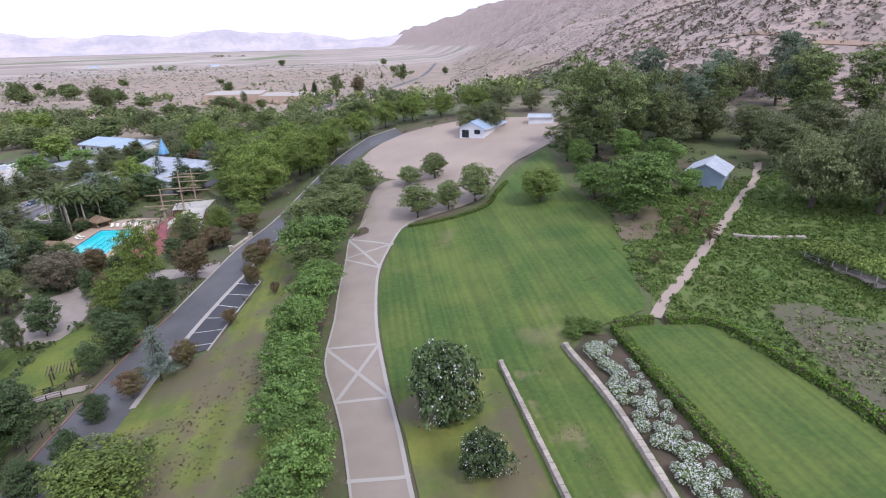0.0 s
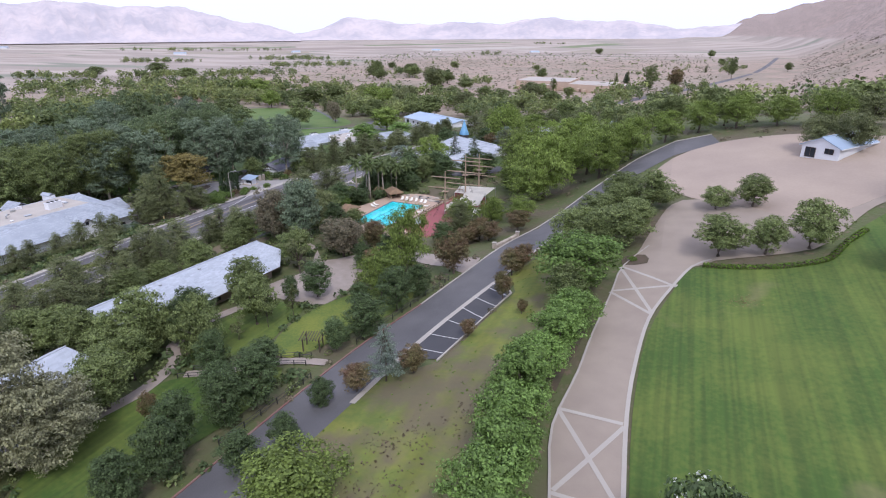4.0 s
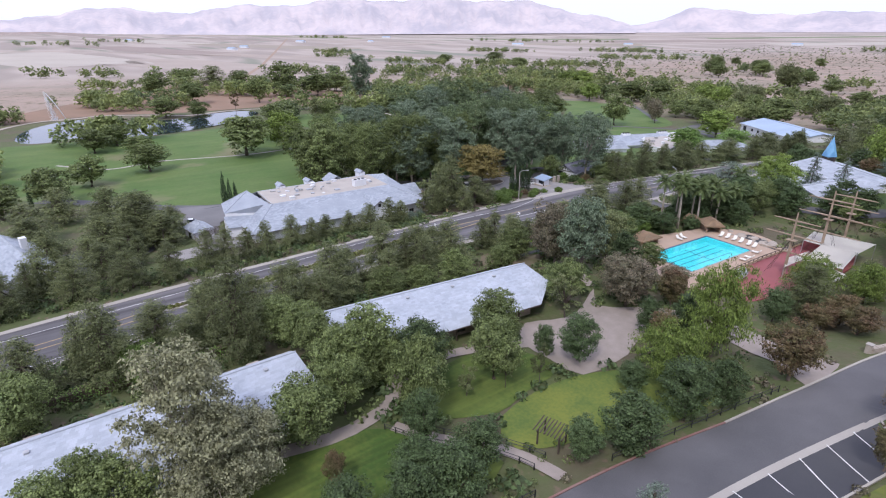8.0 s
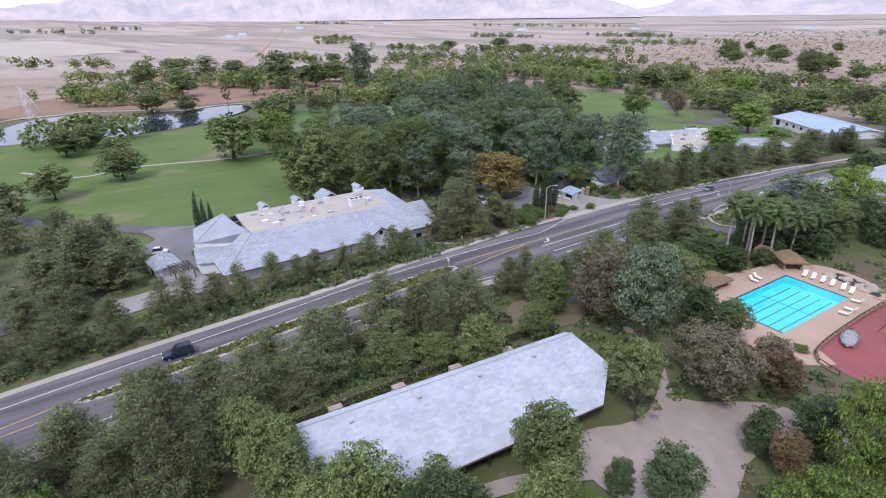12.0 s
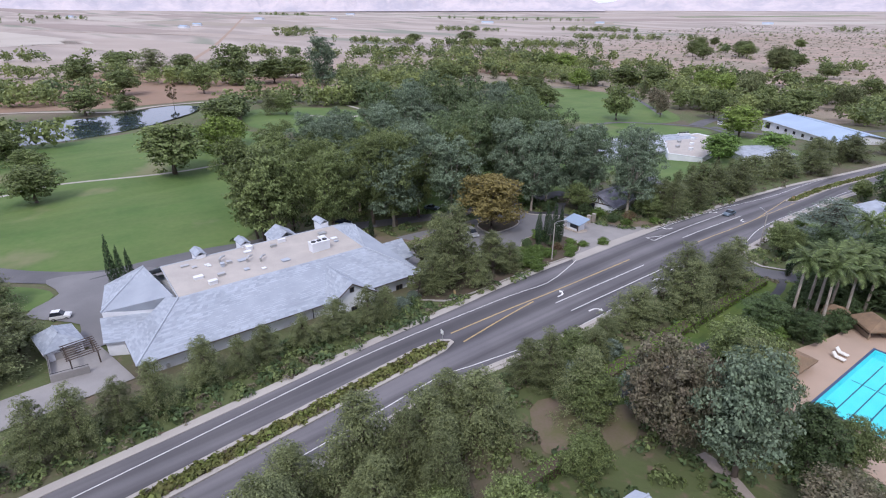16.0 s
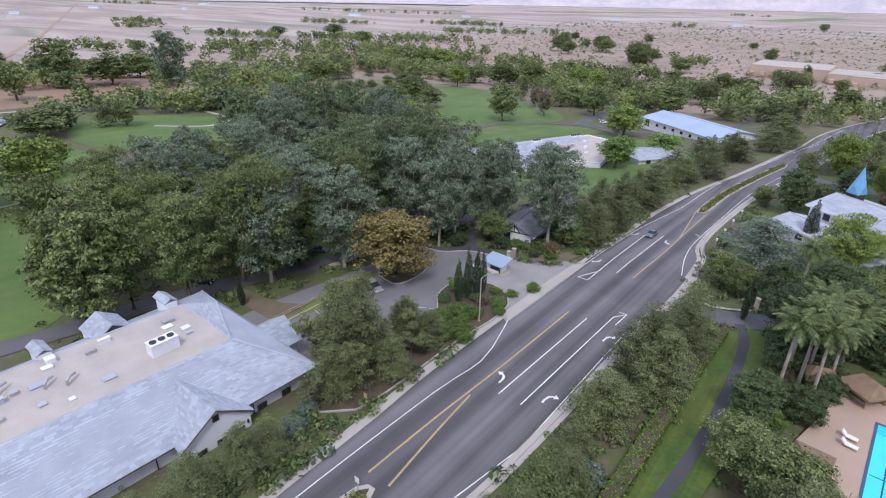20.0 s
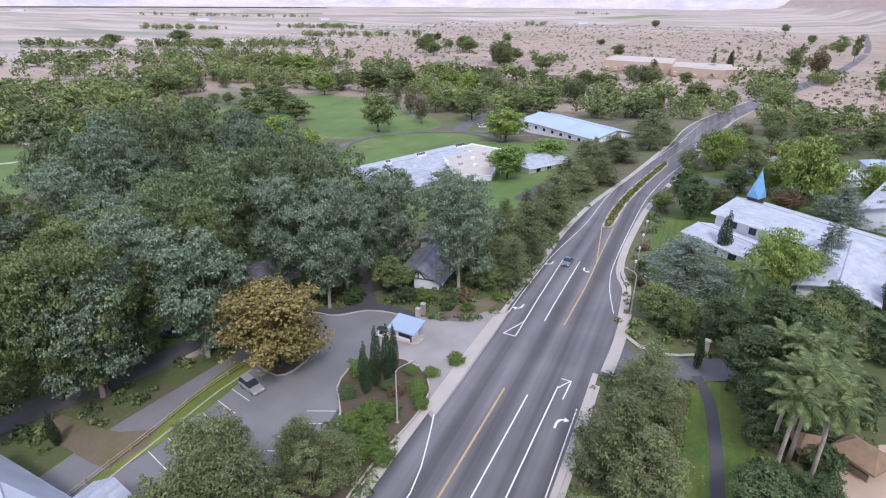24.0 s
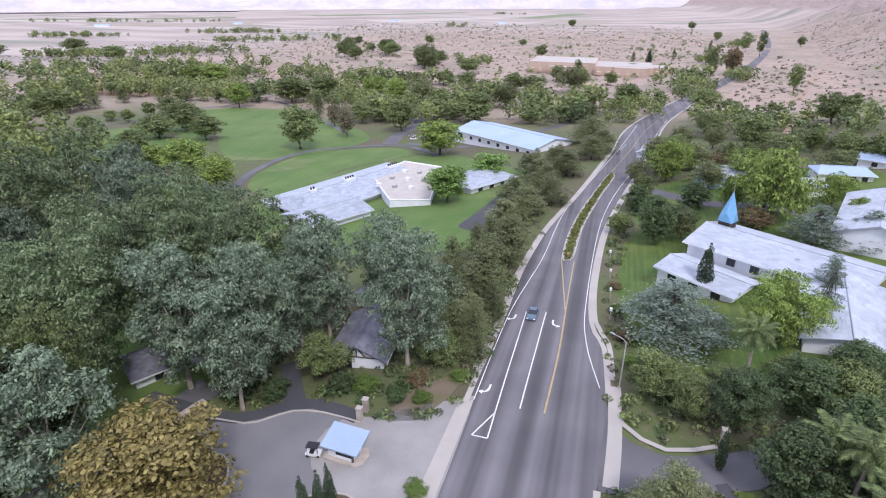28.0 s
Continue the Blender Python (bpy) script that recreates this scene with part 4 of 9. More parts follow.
# ---- courtyard, pool terrace and the lower gardens ----
patch("courtyard", [(-78, 111), (-73, 106), (-68.6, 110.5), (-65, 115), (-61, 116), (-56, 114), (-44, 112), (-38.5, 108), (-37.6, 116), (-40, 118), (-54, 120), (-60, 112), (-61, 102), (-59.2, 96.7), (-59.7, 87), (-65.5, 86), (-72, 86), (-76, 90.7), (-74, 95.4), (-73.4, 101)], PAVING, 0.12, "pale pink paved courtyard", "pavement")
patch("garden_lawn", [(-59.6, 70.7), (-60.8, 82), (-57.6, 92), (-51, 100), (-45, 98), (-45.5, 88), (-50.4, 76), (-54, 68.5)], WILD_LAWN, 0.12, "bright yellow green garden lawn", "lawn")
patch("garden_lawn", [(-64, 30), (-70, 40), (-68.7, 54), (-60.4, 63), (-53.3, 65.7), (-51.4, 56), (-53.8, 44), (-58, 30)], GRASS, 0.12, "shaded garden lawn", "lawn")
patch("garden_bed", [(-72, 65), (-74, 76), (-70, 84), (-63, 85), (-61.6, 76), (-60.6, 71), (-66, 62)], GRASS, 0.1, "shaded planted garden lawn", "lawn")
ribbon("garden_path", [(-74, 30), (-70.6, 44), (-69.1, 51), (-69.4, 56), (-71, 61), (-75, 64), (-76, 74), (-73, 82), (-70, 88)], 2.2, PAVING, 0.15, "curving pale paved garden path", "path")
ribbon("ramp_path", [(-66.5, 58.4), (-61.3, 61.6), (-55, 67), (-50.3, 69), (-47.6, 69.6)], 1.8, PAVING, 0.16, "pale paved ramp path with rails", "path")
DECK = [(-93, 143.2), (-89.6, 160.2), (-88, 166.2), (-80, 173.2), (-68, 168.2), (-62, 145.2), (-67.6, 129.6), (-75.8, 129.4), (-86, 135.4)]

# ---- trees ----
def leaf_arrays(blobs, count, size, rng, up=0.25, hang=0.0, flat=0.0, inner=0.3, slim=0.62, tufts=0):
    """Leaf sprays on the shells of blobs (centre, radii): corners and faces. hang: how much they droop; flat: how level they lie; tufts: twigs on each blob round which they gather."""
    c = np.array([b[0] for b in blobs], float)
    r = np.array([b[1] for b in blobs], float)
    area = (r[:, 0] * r[:, 1] + r[:, 1] * r[:, 2] + r[:, 0] * r[:, 2])
    pick = rng.choice(len(blobs), count, p=area / area.sum())
    d = rng.normal(size=(count, 3))
    d /= np.linalg.norm(d, axis=1)[:, None]
    d[:, 2] = np.where((d[:, 2] < -0.35) & (rng.random(count) < 0.6), -d[:, 2], d[:, 2])
    depth = 1.06 - inner * rng.random(count) ** 2 * 1.6
    out = d
    if tufts:
        twig = rng.normal(size=(len(blobs), tufts, 3))
        twig[:, :, 2] += 0.25
        twig /= np.linalg.norm(twig, axis=2)[:, :, None]
        long = 1.1 - inner * 1.3 * rng.random((len(blobs), tufts)) ** 1.5
        which = rng.integers(0, tufts, count)
        tip = twig[pick, which] * long[pick, which][:, None]
        p = c[pick] + r[pick] * (tip + d * (0.42 * rng.random(count) ** 0.6)[:, None] * np.array([1.15, 1.15, 0.75]))
        out = tip * 0.7 + d * 0.55
    else:
        p = c[pick] + d * r[pick] * depth[:, None]
    n = out + rng.normal(size=(count, 3)) * 0.5 + np.array([0, 0, up])
    n[:, 2] *= 1 + 2.5 * flat
    n /= np.linalg.norm(n, axis=1)[:, None]
    t = rng.normal(size=(count, 3)) + np.array([0, 0, -3.0 * hang])
    t -= (t * n).sum(1)[:, None] * n
    t /= np.linalg.norm(t, axis=1)[:, None] + 1e-9
    b = np.cross(n, t)
    s = size * (0.6 + 0.8 * rng.random(count))[:, None]
    w = s * slim * (0.7 + 0.6 * rng.random(count))[:, None]
    bend = n * s * (rng.random(count)[:, None] - 0.3) * 0.5
    quad = np.stack([p - t * s, p + b * w + bend * 0.3, p + t * s - bend, p - b * w * (0.6 + 0.5 * rng.random(count))[:, None] + bend * 0.3], 1)
    return quad.reshape(-1, 3)


def quads_mesh(name, co):
    me = bpy.data.meshes.new(name)
    n = len(co)
    me.vertices.add(n)
    me.vertices.foreach_set("co", np.ascontiguousarray(co, np.float32).ravel())
    me.loops.add(n)
    me.loops.foreach_set("vertex_index", np.arange(n, dtype=np.int32))
    me.polygons.add(n // 4)
    me.polygons.foreach_set("loop_start", np.arange(0, n, 4, dtype=np.int32))
    me.update(calc_edges=True)
    me.validate()
    return me


def dome(rng, n, z0, z1, rad, fat=0.34, taper=0.0):
    """Blobs spread unevenly through an egg between two heights; taper narrows the top."""
    blobs, mid, half = [], (z0 + z1) / 2, (z1 - z0) / 2
    for k in range(n):
        a = k * 2.39996 + rng.uniform(-0.5, 0.5)
        h = (k + 0.5) / n * 2 - 1 + rng.uniform(-0.12, 0.12)
        ring = math.sqrt(max(1 - h * h, 0.02)) * (1 - taper * max(h, 0) * 0.6)
        q = rng.uniform(0.45, 0.86)
        s = rad * fat * rng.uniform(0.62, 1.3)
        blobs.append(((math.cos(a) * ring * rad * q, math.sin(a) * ring * rad * q, mid + h * half * rng.uniform(0.66, 0.86)), (s, s, s * rng.uniform(0.65, 0.95))))
    blobs.append(((0, 0, mid), (rad * 0.58, rad * 0.58, half * 0.68)))
    return blobs


def limbs(bm, blobs, rng, foot, rad, every=1, bend=0.2):
    """Limbs from the trunk's fork to the blobs, grown together with it."""
    heart = max(bm.verts, key=lambda v: v.co.z)
    for c, r in blobs[::every]:
        a, b = Vector(foot), Vector(c)
        m = a.lerp(b, 0.5) + Vector((rng.uniform(-1, 1), rng.uniform(-1, 1), rng.uniform(-0.2, 0.6))) * bend
        start = len(bm.verts)
        tube(bm, [a, m, b], [rad, rad * 0.6, rad * 0.2], 5)
        bm.verts.ensure_lookup_table()
        bm.faces.new((heart, bm.verts[start], bm.verts[start + 1]))


def oak_like(rng):
    blobs = dome(rng, 24, 1.8, 10, 4.1, 0.37)
    return blobs, dict(count=3000, size=0.34, tufts=22), (0.28, 3.2)


def pear_like(rng):
    blobs = dome(rng, 22, 1.1, 10, 2.9, 0.44, taper=0.5)
    return blobs, dict(count=3000, size=0.28, inner=0.25, up=0.5, tufts=22), (0.16, 2.0)


def gum_like(rng):
    blobs = []
    for k in range(30):
        a, q = k * 2.4 + rng.uniform(-0.5, 0.5), rng.uniform(0.2, 1.0)
        h = 2.3 + 7.0 * (k / 29) ** 0.85 + rng.uniform(-0.5, 0.5)
        reach = 2.8 * math.sin(min(max((h - 0.9) / 9.4, 0.1), 1) * 2.7) + 0.35
        s = rng.uniform(0.75, 1.3)
        blobs.append(((math.cos(a) * q * reach, math.sin(a) * q * reach, h), (s, s, s * rng.uniform(0.7, 1.0))))
    return blobs, dict(count=4600, size=0.21, hang=0.6, inner=0.45, slim=0.55, tufts=20), (0.18, 3.2)


def pine_like(rng):
    blobs = []
    for k in range(30):
        h = 0.9 + 8.7 * (k / 29) ** 0.95 + rng.uniform(-0.35, 0.35)
        a, q = k * 2.4 + rng.uniform(-0.6, 0.6), (1 - max(h / 10.2, 0) ** 2.2) * 2.6 + 0.1
        s = (0.5 + q * 0.34) * rng.uniform(0.75, 1.3)
        blobs.append(((math.cos(a) * q * rng.uniform(0.4, 0.85), math.sin(a) * q * rng.uniform(0.4, 0.85), h), (s, s, s * 0.9)))
    blobs.append(((0, 0, 5), (1.1, 1.1, 3.4)))
    return blobs, dict(count=3600, size=0.25, up=0.7, hang=-0.5, slim=0.34, inner=0.4, tufts=18), (0.17, 6.5)


def pepper_like(rng):
    blobs = dome(rng, 22, 1.6, 10, 4.4, 0.39)
    return blobs, dict(count=3400, size=0.36, hang=1.6, slim=0.38, tufts=20), (0.3, 3.2)


def cedar_like(rng):
    blobs = []
    for k in range(24):
        h = 1.5 + 8.2 * (k / 23)
        a, q = k * 2.4 + rng.uniform(-0.5, 0.5), (1 - h / 11.0) * 4.6 + 0.2
        blobs.append(((math.cos(a) * q * 0.6, math.sin(a) * q * 0.6, h), (0.6 + q * 0.38, 0.6 + q * 0.38, 0.3)))
    return blobs, dict(count=2400, size=0.28, flat=0.6, slim=0.45, tufts=20), (0.2, 9.0)


def cypress_like(rng):
    blobs = [((rng.uniform(-0.1, 0.1), rng.uniform(-0.1, 0.1), 0.6 + k * 0.62), (s, s, 0.9)) for k, s in enumerate([0.5, 0.72, 0.85, 0.9, 0.92, 0.92, 0.9, 0.86, 0.8, 0.72, 0.64, 0.54, 0.42, 0.3, 0.18])]
    return blobs, dict(count=1300, size=0.22, hang=-1.2, slim=0.4, inner=0.15), (0.15, 4.0)


def open_like(rng):
    blobs = []
    for k in range(16):
        a, q, h = k * 2.4, rng.uniform(0.3, 1.0), rng.uniform(3.6, 9.5)
        s = rng.uniform(0.55, 1.0)
        blobs.append(((math.cos(a) * q * 2.6, math.sin(a) * q * 2.6, h), (s, s, s * 0.8)))
    return blobs, dict(count=2200, size=0.22, inner=0.6, tufts=12), (0.14, 3.0)


def shrub_like(rng):
    blobs = dome(rng, 14, 0.3, 10, 6.0, 0.44)
    return blobs, dict(count=1500, size=0.75, inner=0.2, tufts=20), (0.3, 2.0)


SPECIES = {
    "oak": (oak_like, OAK_LEAF, BARK, "live_oak", "rounded olive green oak tree", "tree"),
    "pear": (pear_like, PEAR_LEAF, BARK, "pear_tree", "dense egg-shaped dark green street tree", "tree"),
    "gum": (gum_like, GUM_LEAF, PALE_BARK, "eucalyptus", "tall grey green eucalyptus with pale limbs", "tree"),
    "gum_dark": (gum_like, OAK_LEAF, BARK, "woodland_tree", "tall dark green woodland tree", "tree"),
    "gum_green": (gum_like, GREEN_GUM_LEAF, PALE_BARK, "eucalyptus", "tall green eucalyptus with pale limbs", "tree"),
    "gum_olive": (gum_like, OLIVE_GUM_LEAF, PALE_BARK, "eucalyptus", "tall olive green eucalyptus with pale limbs", "tree"),
    "grey_oak": (oak_like, GUM_LEAF, BARK, "olive_tree", "broad rounded grey green tree", "tree"),
    "pine": (pine_like, PINE_LEAF, BARK, "young_pine", "bushy olive green young pine", "tree"),
    "pepper": (pepper_like, BRIGHT_LEAF, BARK, "pepper_tree", "drooping bright green pepper tree", "tree"),
    "magnolia": (oak_like, MAGNOLIA_LEAF, BARK, "broadleaf_tree", "lush bright green broadleaf tree", "tree"),
    "willow": (pepper_like, PINE_LEAF, BARK, "willow", "drooping dull green willow", "tree"),
    "cedar": (cedar_like, CEDAR_LEAF, BARK, "cedar", "grey blue cedar with level branches", "tree"),
    "cypress": (cypress_like, CYPRESS_LEAF, BARK, "cypress", "slim dark column cypress", "tree"),
    "gold": (oak_like, GOLD_LEAF, BARK, "sycamore", "broad sycamore turning golden brown", "tree"),
    "red": (open_like, RED_LEAF, BARK, "crape_myrtle", "small tree with russet foliage", "tree"),
    "russet": (oak_like, RED_LEAF, BARK, "plum_tree", "round russet and green ornamental tree", "tree"),
    "brown": (oak_like, BROWN_LEAF, BARK, "faded_tree", "round tree with faded grey brown leaves", "tree"),
    "open": (open_like, PINE_LEAF, BARK, "sparse_tree", "sparse young tree with thin foliage", "tree"),
    "yellow": (oak_like, BRIGHT_LEAF, BARK, "citrus_tree", "round yellow green tree", "tree"),
    "shrub": (shrub_like, COVER_LEAF, BARK, "shrub", "rounded green leafy garden shrub", "shrub"),
    "shrub_red": (shrub_like, RED_LEAF, BARK, "shrub", "small russet leaved garden shrub", "shrub"),
    "shrub_dark": (shrub_like, PEAR_LEAF, BARK, "shrub", "dark green leafy garden shrub", "shrub"),
    "shrub_grey": (shrub_like, CEDAR_LEAF, BARK, "shrub", "grey green leafy garden shrub", "shrub"),
    "oleander": (shrub_like, PEAR_LEAF, BARK, "oleander", "tall oleander covered in white blossom", "shrub"),
}
WIDE = {"oak": 8.6, "pear": 6.0, "gum": 7.0, "gum_dark": 7.0, "gum_green": 7.0, "gum_olive": 7.0, "grey_oak": 8.6, "pine": 5.6, "pepper": 9.4, "magnolia": 8.6, "willow": 9.4, "cedar": 7.0, "cypress": 1.9, "gold": 8.6, "red": 7.4, "russet": 8.6, "brown": 8.6, "open": 7.4, "yellow": 8.6, "shrub": 13, "shrub_red": 13, "shrub_dark": 13, "shrub_grey": 13, "oleander": 13}
MADE = {}
TREE_RND = random.Random(11)


def build_tree(kind, variant, fine):
    make, leaf, bark, name, label, category = SPECIES[kind]
    rng = np.random.default_rng(sum(map(ord, kind)) * 7 + variant)
    blobs, spec, (rad, fork) = make(rng)
    spec = dict(spec, count=int(spec["count"] * (4.4 if fine else 2.0)), size=spec["size"] * (0.46 if fine else 0.68))
    top = root(name, label, category)
    bm = tubed([(0, 0, -0.6), (0.05, 0, 0.2), (rng.uniform(-0.2, 0.2), rng.uniform(-0.2, 0.2), fork * 0.5), (0, 0, fork)], [rad * 1.5, rad * 1.1, rad * 0.9, rad * 0.75], 7)
    limbs(bm, blobs, rng, (0, 0, fork * 0.95), rad * (0.42 if make is gum_like else 0.6), 1 if make is open_like else 2)
    part("trunk", bm, bark, top, "pale mottled trunk and limbs" if bark is PALE_BARK else "", smooth=True)
    link("crown", quads_mesh("crown", leaf_arrays(blobs, rng=rng, **spec)), leaf, top)
    if kind == "oleander":
        spec = dict(spec, count=900, size=0.2, inner=0.02)
        link("blossom", quads_mesh("blossom", leaf_arrays(blobs, rng=rng, **spec)), PETAL, top, "white blossom clusters")
    return top


def plant(kind, x, y, h, w=None, group="", sink=0.0, z=None):
    """A tree or shrub h metres high and w wide, standing on the ground."""
    x, y = terraced(x, y)
    w = w or h * WIDE[kind] / 10
    variant = TREE_RND.randrange(2 if kind in ("oak", "gum", "pine", "pear", "gum_dark", "pepper", "magnolia") else 1)
    sx, sz = w / WIDE[kind], h / 10
    m = pose(x, y, (gz(x, y) if z is None else z) - sink, 0, 0, TREE_RND.uniform(0, 360)) @ Matrix.Diagonal((sx, sx, sz, 1))
    fine = -150 < x < 140 and y < 150 or -120 < x < 60 and y < 240 or -260 < x < -140 and 120 < y < 216
    if (kind, variant, fine) not in MADE:
        ob = MADE[kind, variant, fine] = build_tree(kind, variant, fine)
        ob.matrix_basis = m
    else:
        first = MADE[kind, variant, fine]
        ob = copy_thing(first, m @ Matrix.Diagonal((1 / first.scale.x, 1 / first.scale.y, 1 / first.scale.z, 1)))
    if group:
        ob["group"] = group
    return ob


def grove(kind, rows, group):
    for x, y, h, w in rows:
        plant(kind, x, y, h, w, group)


def palm(x, y, h, group="palms by the pool"):
    """A feather palm: ringed trunk and arching fronds, each a part."""
    x, y = terraced(x, y)
    top = root("palm_tree", "tall feather palm with arching green fronds", "palm", group, at=pose(x, y, gz(x, y), 0, 0, TREE_RND.uniform(0, 360)))
    part("trunk", tubed([(0, 0, -0.3), (0.1, 0, h * 0.3), (0.2, 0.1, h * 0.7), (0.2, 0.1, h - 2.2)], [0.34, 0.24, 0.2, 0.17], 8), PALE_BARK, top, "slim grey ringed trunk", smooth=True)
    for k in range(26):
        ob = link("frond", FRONDS[k % 3], None, top)
        ob.matrix_basis = pose(0.2, 0.1, h - 2.4 + 0.02 * k, 0, (-56 + k * 4.2), k * 137.5)
    return top


def frond_mesh(seed):
    """A drooping palm frond: a midrib with leaflets hanging from both sides."""
    rng = np.random.default_rng(seed)
    co, n, length = [], 17, 4.0
    for i in range(n):
        a, b = i / n, (i + 1) / n
        for s in (-1, 1):
            x, z = length * a * (1 - 0.12 * a), 0.55 * math.sin(a * 1.6) - 1.5 * a**2.2
            x2, z2 = length * b * (1 - 0.12 * b), 0.55 * math.sin(b * 1.6) - 1.5 * b**2.2
            long = 0.95 * math.sin(math.pi * min(a * 0.85 + 0.14, 1)) * rng.uniform(0.85, 1.1)
            tip = np.array([x + 0.5 * long, s * long * 0.75, z - 0.45 * long])
            co += [[x, 0, z], [x2, 0, z2], tip + [0.06, 0, 0], tip]
        co += [[x, -0.03, z], [x2, -0.03, z2], [x2, 0.03, z2], [x, 0.03, z]]
    me = quads_mesh("frond", np.array(co))
    me.materials.append(PALM_LEAF)
    return me


FRONDS = [frond_mesh(s) for s in (3, 4, 5)]


def crown_shape(seed, quads):
    """The leaves of a far tree, one metre high and one wide."""
    rng = np.random.default_rng(seed)
    blobs = dome(rng, 11, 0.1, 1.0, 0.52, 0.36)
    return leaf_arrays(blobs, quads, 0.062 * (260 / quads) ** 0.42, rng, inner=0.25, slim=0.72, tufts=8)


def woods(name, label, areas, mat, seed, leaves=70, high=(6, 11), spread=1.15):
    """Far woodland, too many trees to count: crowns of leaf sprays strewn over elliptical areas, in one mesh."""
    rng = np.random.default_rng(seed)
    shapes, out = [crown_shape(seed * 9 + k, leaves) for k in range(7)], []
    for cx, cy, rx, ry, turn, n in areas:
        ca, sa = math.cos(radians(turn)), math.sin(radians(turn))
        q, a = np.sqrt(rng.random(n)), rng.random(n) * math.tau
        ex, ey = q * rx * np.cos(a), q * ry * np.sin(a)
        xs, ys = cx + ex * ca - ey * sa, cy + ex * sa + ey * ca
        for x, y, z in zip(xs, ys, gza(xs, ys)):
            h = rng.uniform(*high)
            w, b = h * spread * rng.uniform(0.8, 1.25), rng.random() * math.tau
            co = shapes[rng.integers(7)]
            out.append(np.stack([x + w * (co[:, 0] * math.cos(b) - co[:, 1] * math.sin(b)), y + w * (co[:, 0] * math.sin(b) + co[:, 1] * math.cos(b)), z + h * co[:, 2]], -1))
    return link(name, quads_mesh(name, np.concatenate(out)), mat, None, label, "trees", "", "stuff")


def scrub(name, label, spots, mat, size, leaves=7, kind="stuff", category="scrub"):
    """Low bushes at many spots, in one mesh."""
    rng = np.random.default_rng(len(name))
    zs = gza([s[0] for s in spots], [s[1] for s in spots])
    out = []
    for (x, y), z in zip(spots, zs):
        r = size * rng.uniform(0.5, 1.4)
        out.append(leaf_arrays([((x, y, z + r * 0.25), (r, r, r * 0.75))], leaves, r * 1.9 / math.sqrt(leaves + 2), rng, inner=0.2))
    return link(name, quads_mesh(name, np.concatenate(out)), mat, None, label, category, "", kind)


def strewn(rng, n, x0, x1, y0, y1, keep=None):
    pts = np.stack([rng.uniform(x0, x1, n), rng.uniform(y0, y1, n)], -1)
    return [tuple(p) for p in pts if keep is None or keep(*p)]


# upper gardens and the plaza
grove("magnolia", [(-9.8, 34.3, 8, 8.6), (-10.6, 39.6, 7.6, 8), (-12.0, 44.4, 8.8, 9.6), (-12.4, 50, 8, 8.4), (-13.0, 55.5, 8.4, 8.6), (-13.6, 62, 9, 8.2), (-13.2, 68, 7.4, 8), (-11.6, 74.6, 7.4, 8.4), (-11, 81, 7, 8.6), (-12.6, 94.6, 11, 14), (-11.6, 29, 7.6, 8)], "tree row along the drive")
grove("oak", [(9.4, 108.5, 7.6, 9.4), (16.7, 109.5, 7, 6.4), (23.5, 112, 8.6, 9), (16.5, 133, 6.9, 7.6), (9.6, 132, 4.8, 6.8), (-8.6, 113, 9, 12), (-3, 133.4, 8.6, 10), (-10, 140, 8, 10), (-6, 122, 7, 9)], "plaza trees")
grove("yellow", [(36.7, 104.2, 7.4, 9.4), (-8.8, 24, 7, 8), (-11, 35.5, 7.4, 6)], "")
grove("magnolia", [(48.4, 101.3, 8.4, 10), (51.5, 88, 14, 13), (57, 96, 10, 10), (71.4, 114, 7, 9)], "dark trees at the lawn's edge")
grove("gum_dark", [(59.5, 127, 25, 22), (52, 129, 12, 11), (70.2, 130, 20, 15), (120, 128, 21, 18), (132, 122, 21, 18), (84, 150, 15, 14), (100, 142, 17, 15), (62, 142, 20, 16)], "tall trees below the hillside")
grove("willow", [(81.5, 134, 15, 15), (98.6, 121, 10.5, 12), (123, 167, 12, 12), (91.7, 131, 12, 13), (110, 112, 12, 14), (118, 100, 13, 15), (128, 86, 14, 16)], "trees below the hillside")
grove("willow", [(84, 81, 14, 17), (92, 74, 17, 17), (96, 101, 10.4, 12), (104, 90, 14, 16)], "pepper trees by the garden")
grove("oleander", [(6.3, 43.2, 9.5, 9), (9.2, 33.4, 5, 5.4), (4.6, 25, 4, 5)], "oleanders")
grove("red", [(59.9, 80.1, 6, 5.6), (54, 77, 4.3, 4.4), (46.3, 69.4, 2.6, 3.2), (58.2, 73, 4.2, 4)], "small russet trees")
grove("pepper", [(-38, 200, 17, 17), (-20, 177, 14, 15), (-32, 220, 17, 17), (-12, 186, 13, 13), (-3, 194, 10, 12), (6.5, 200, 10, 12), (17, 202, 10.4, 12), (28, 202, 9, 12), (-38.6, 167, 12.5, 19), (40, 196, 10, 13), (-26, 192, 14, 15), (-46, 182, 13, 15)], "pepper trees round the lot")
grove("willow", [(33.3, 173, 9, 10), (40.2, 171, 9.6, 11), (50, 196, 9, 12), (60, 190, 8, 10), (-52, 205, 14, 14), (-60, 222, 14, 15), (-44, 232, 14, 15)], "grey green trees by the barn")

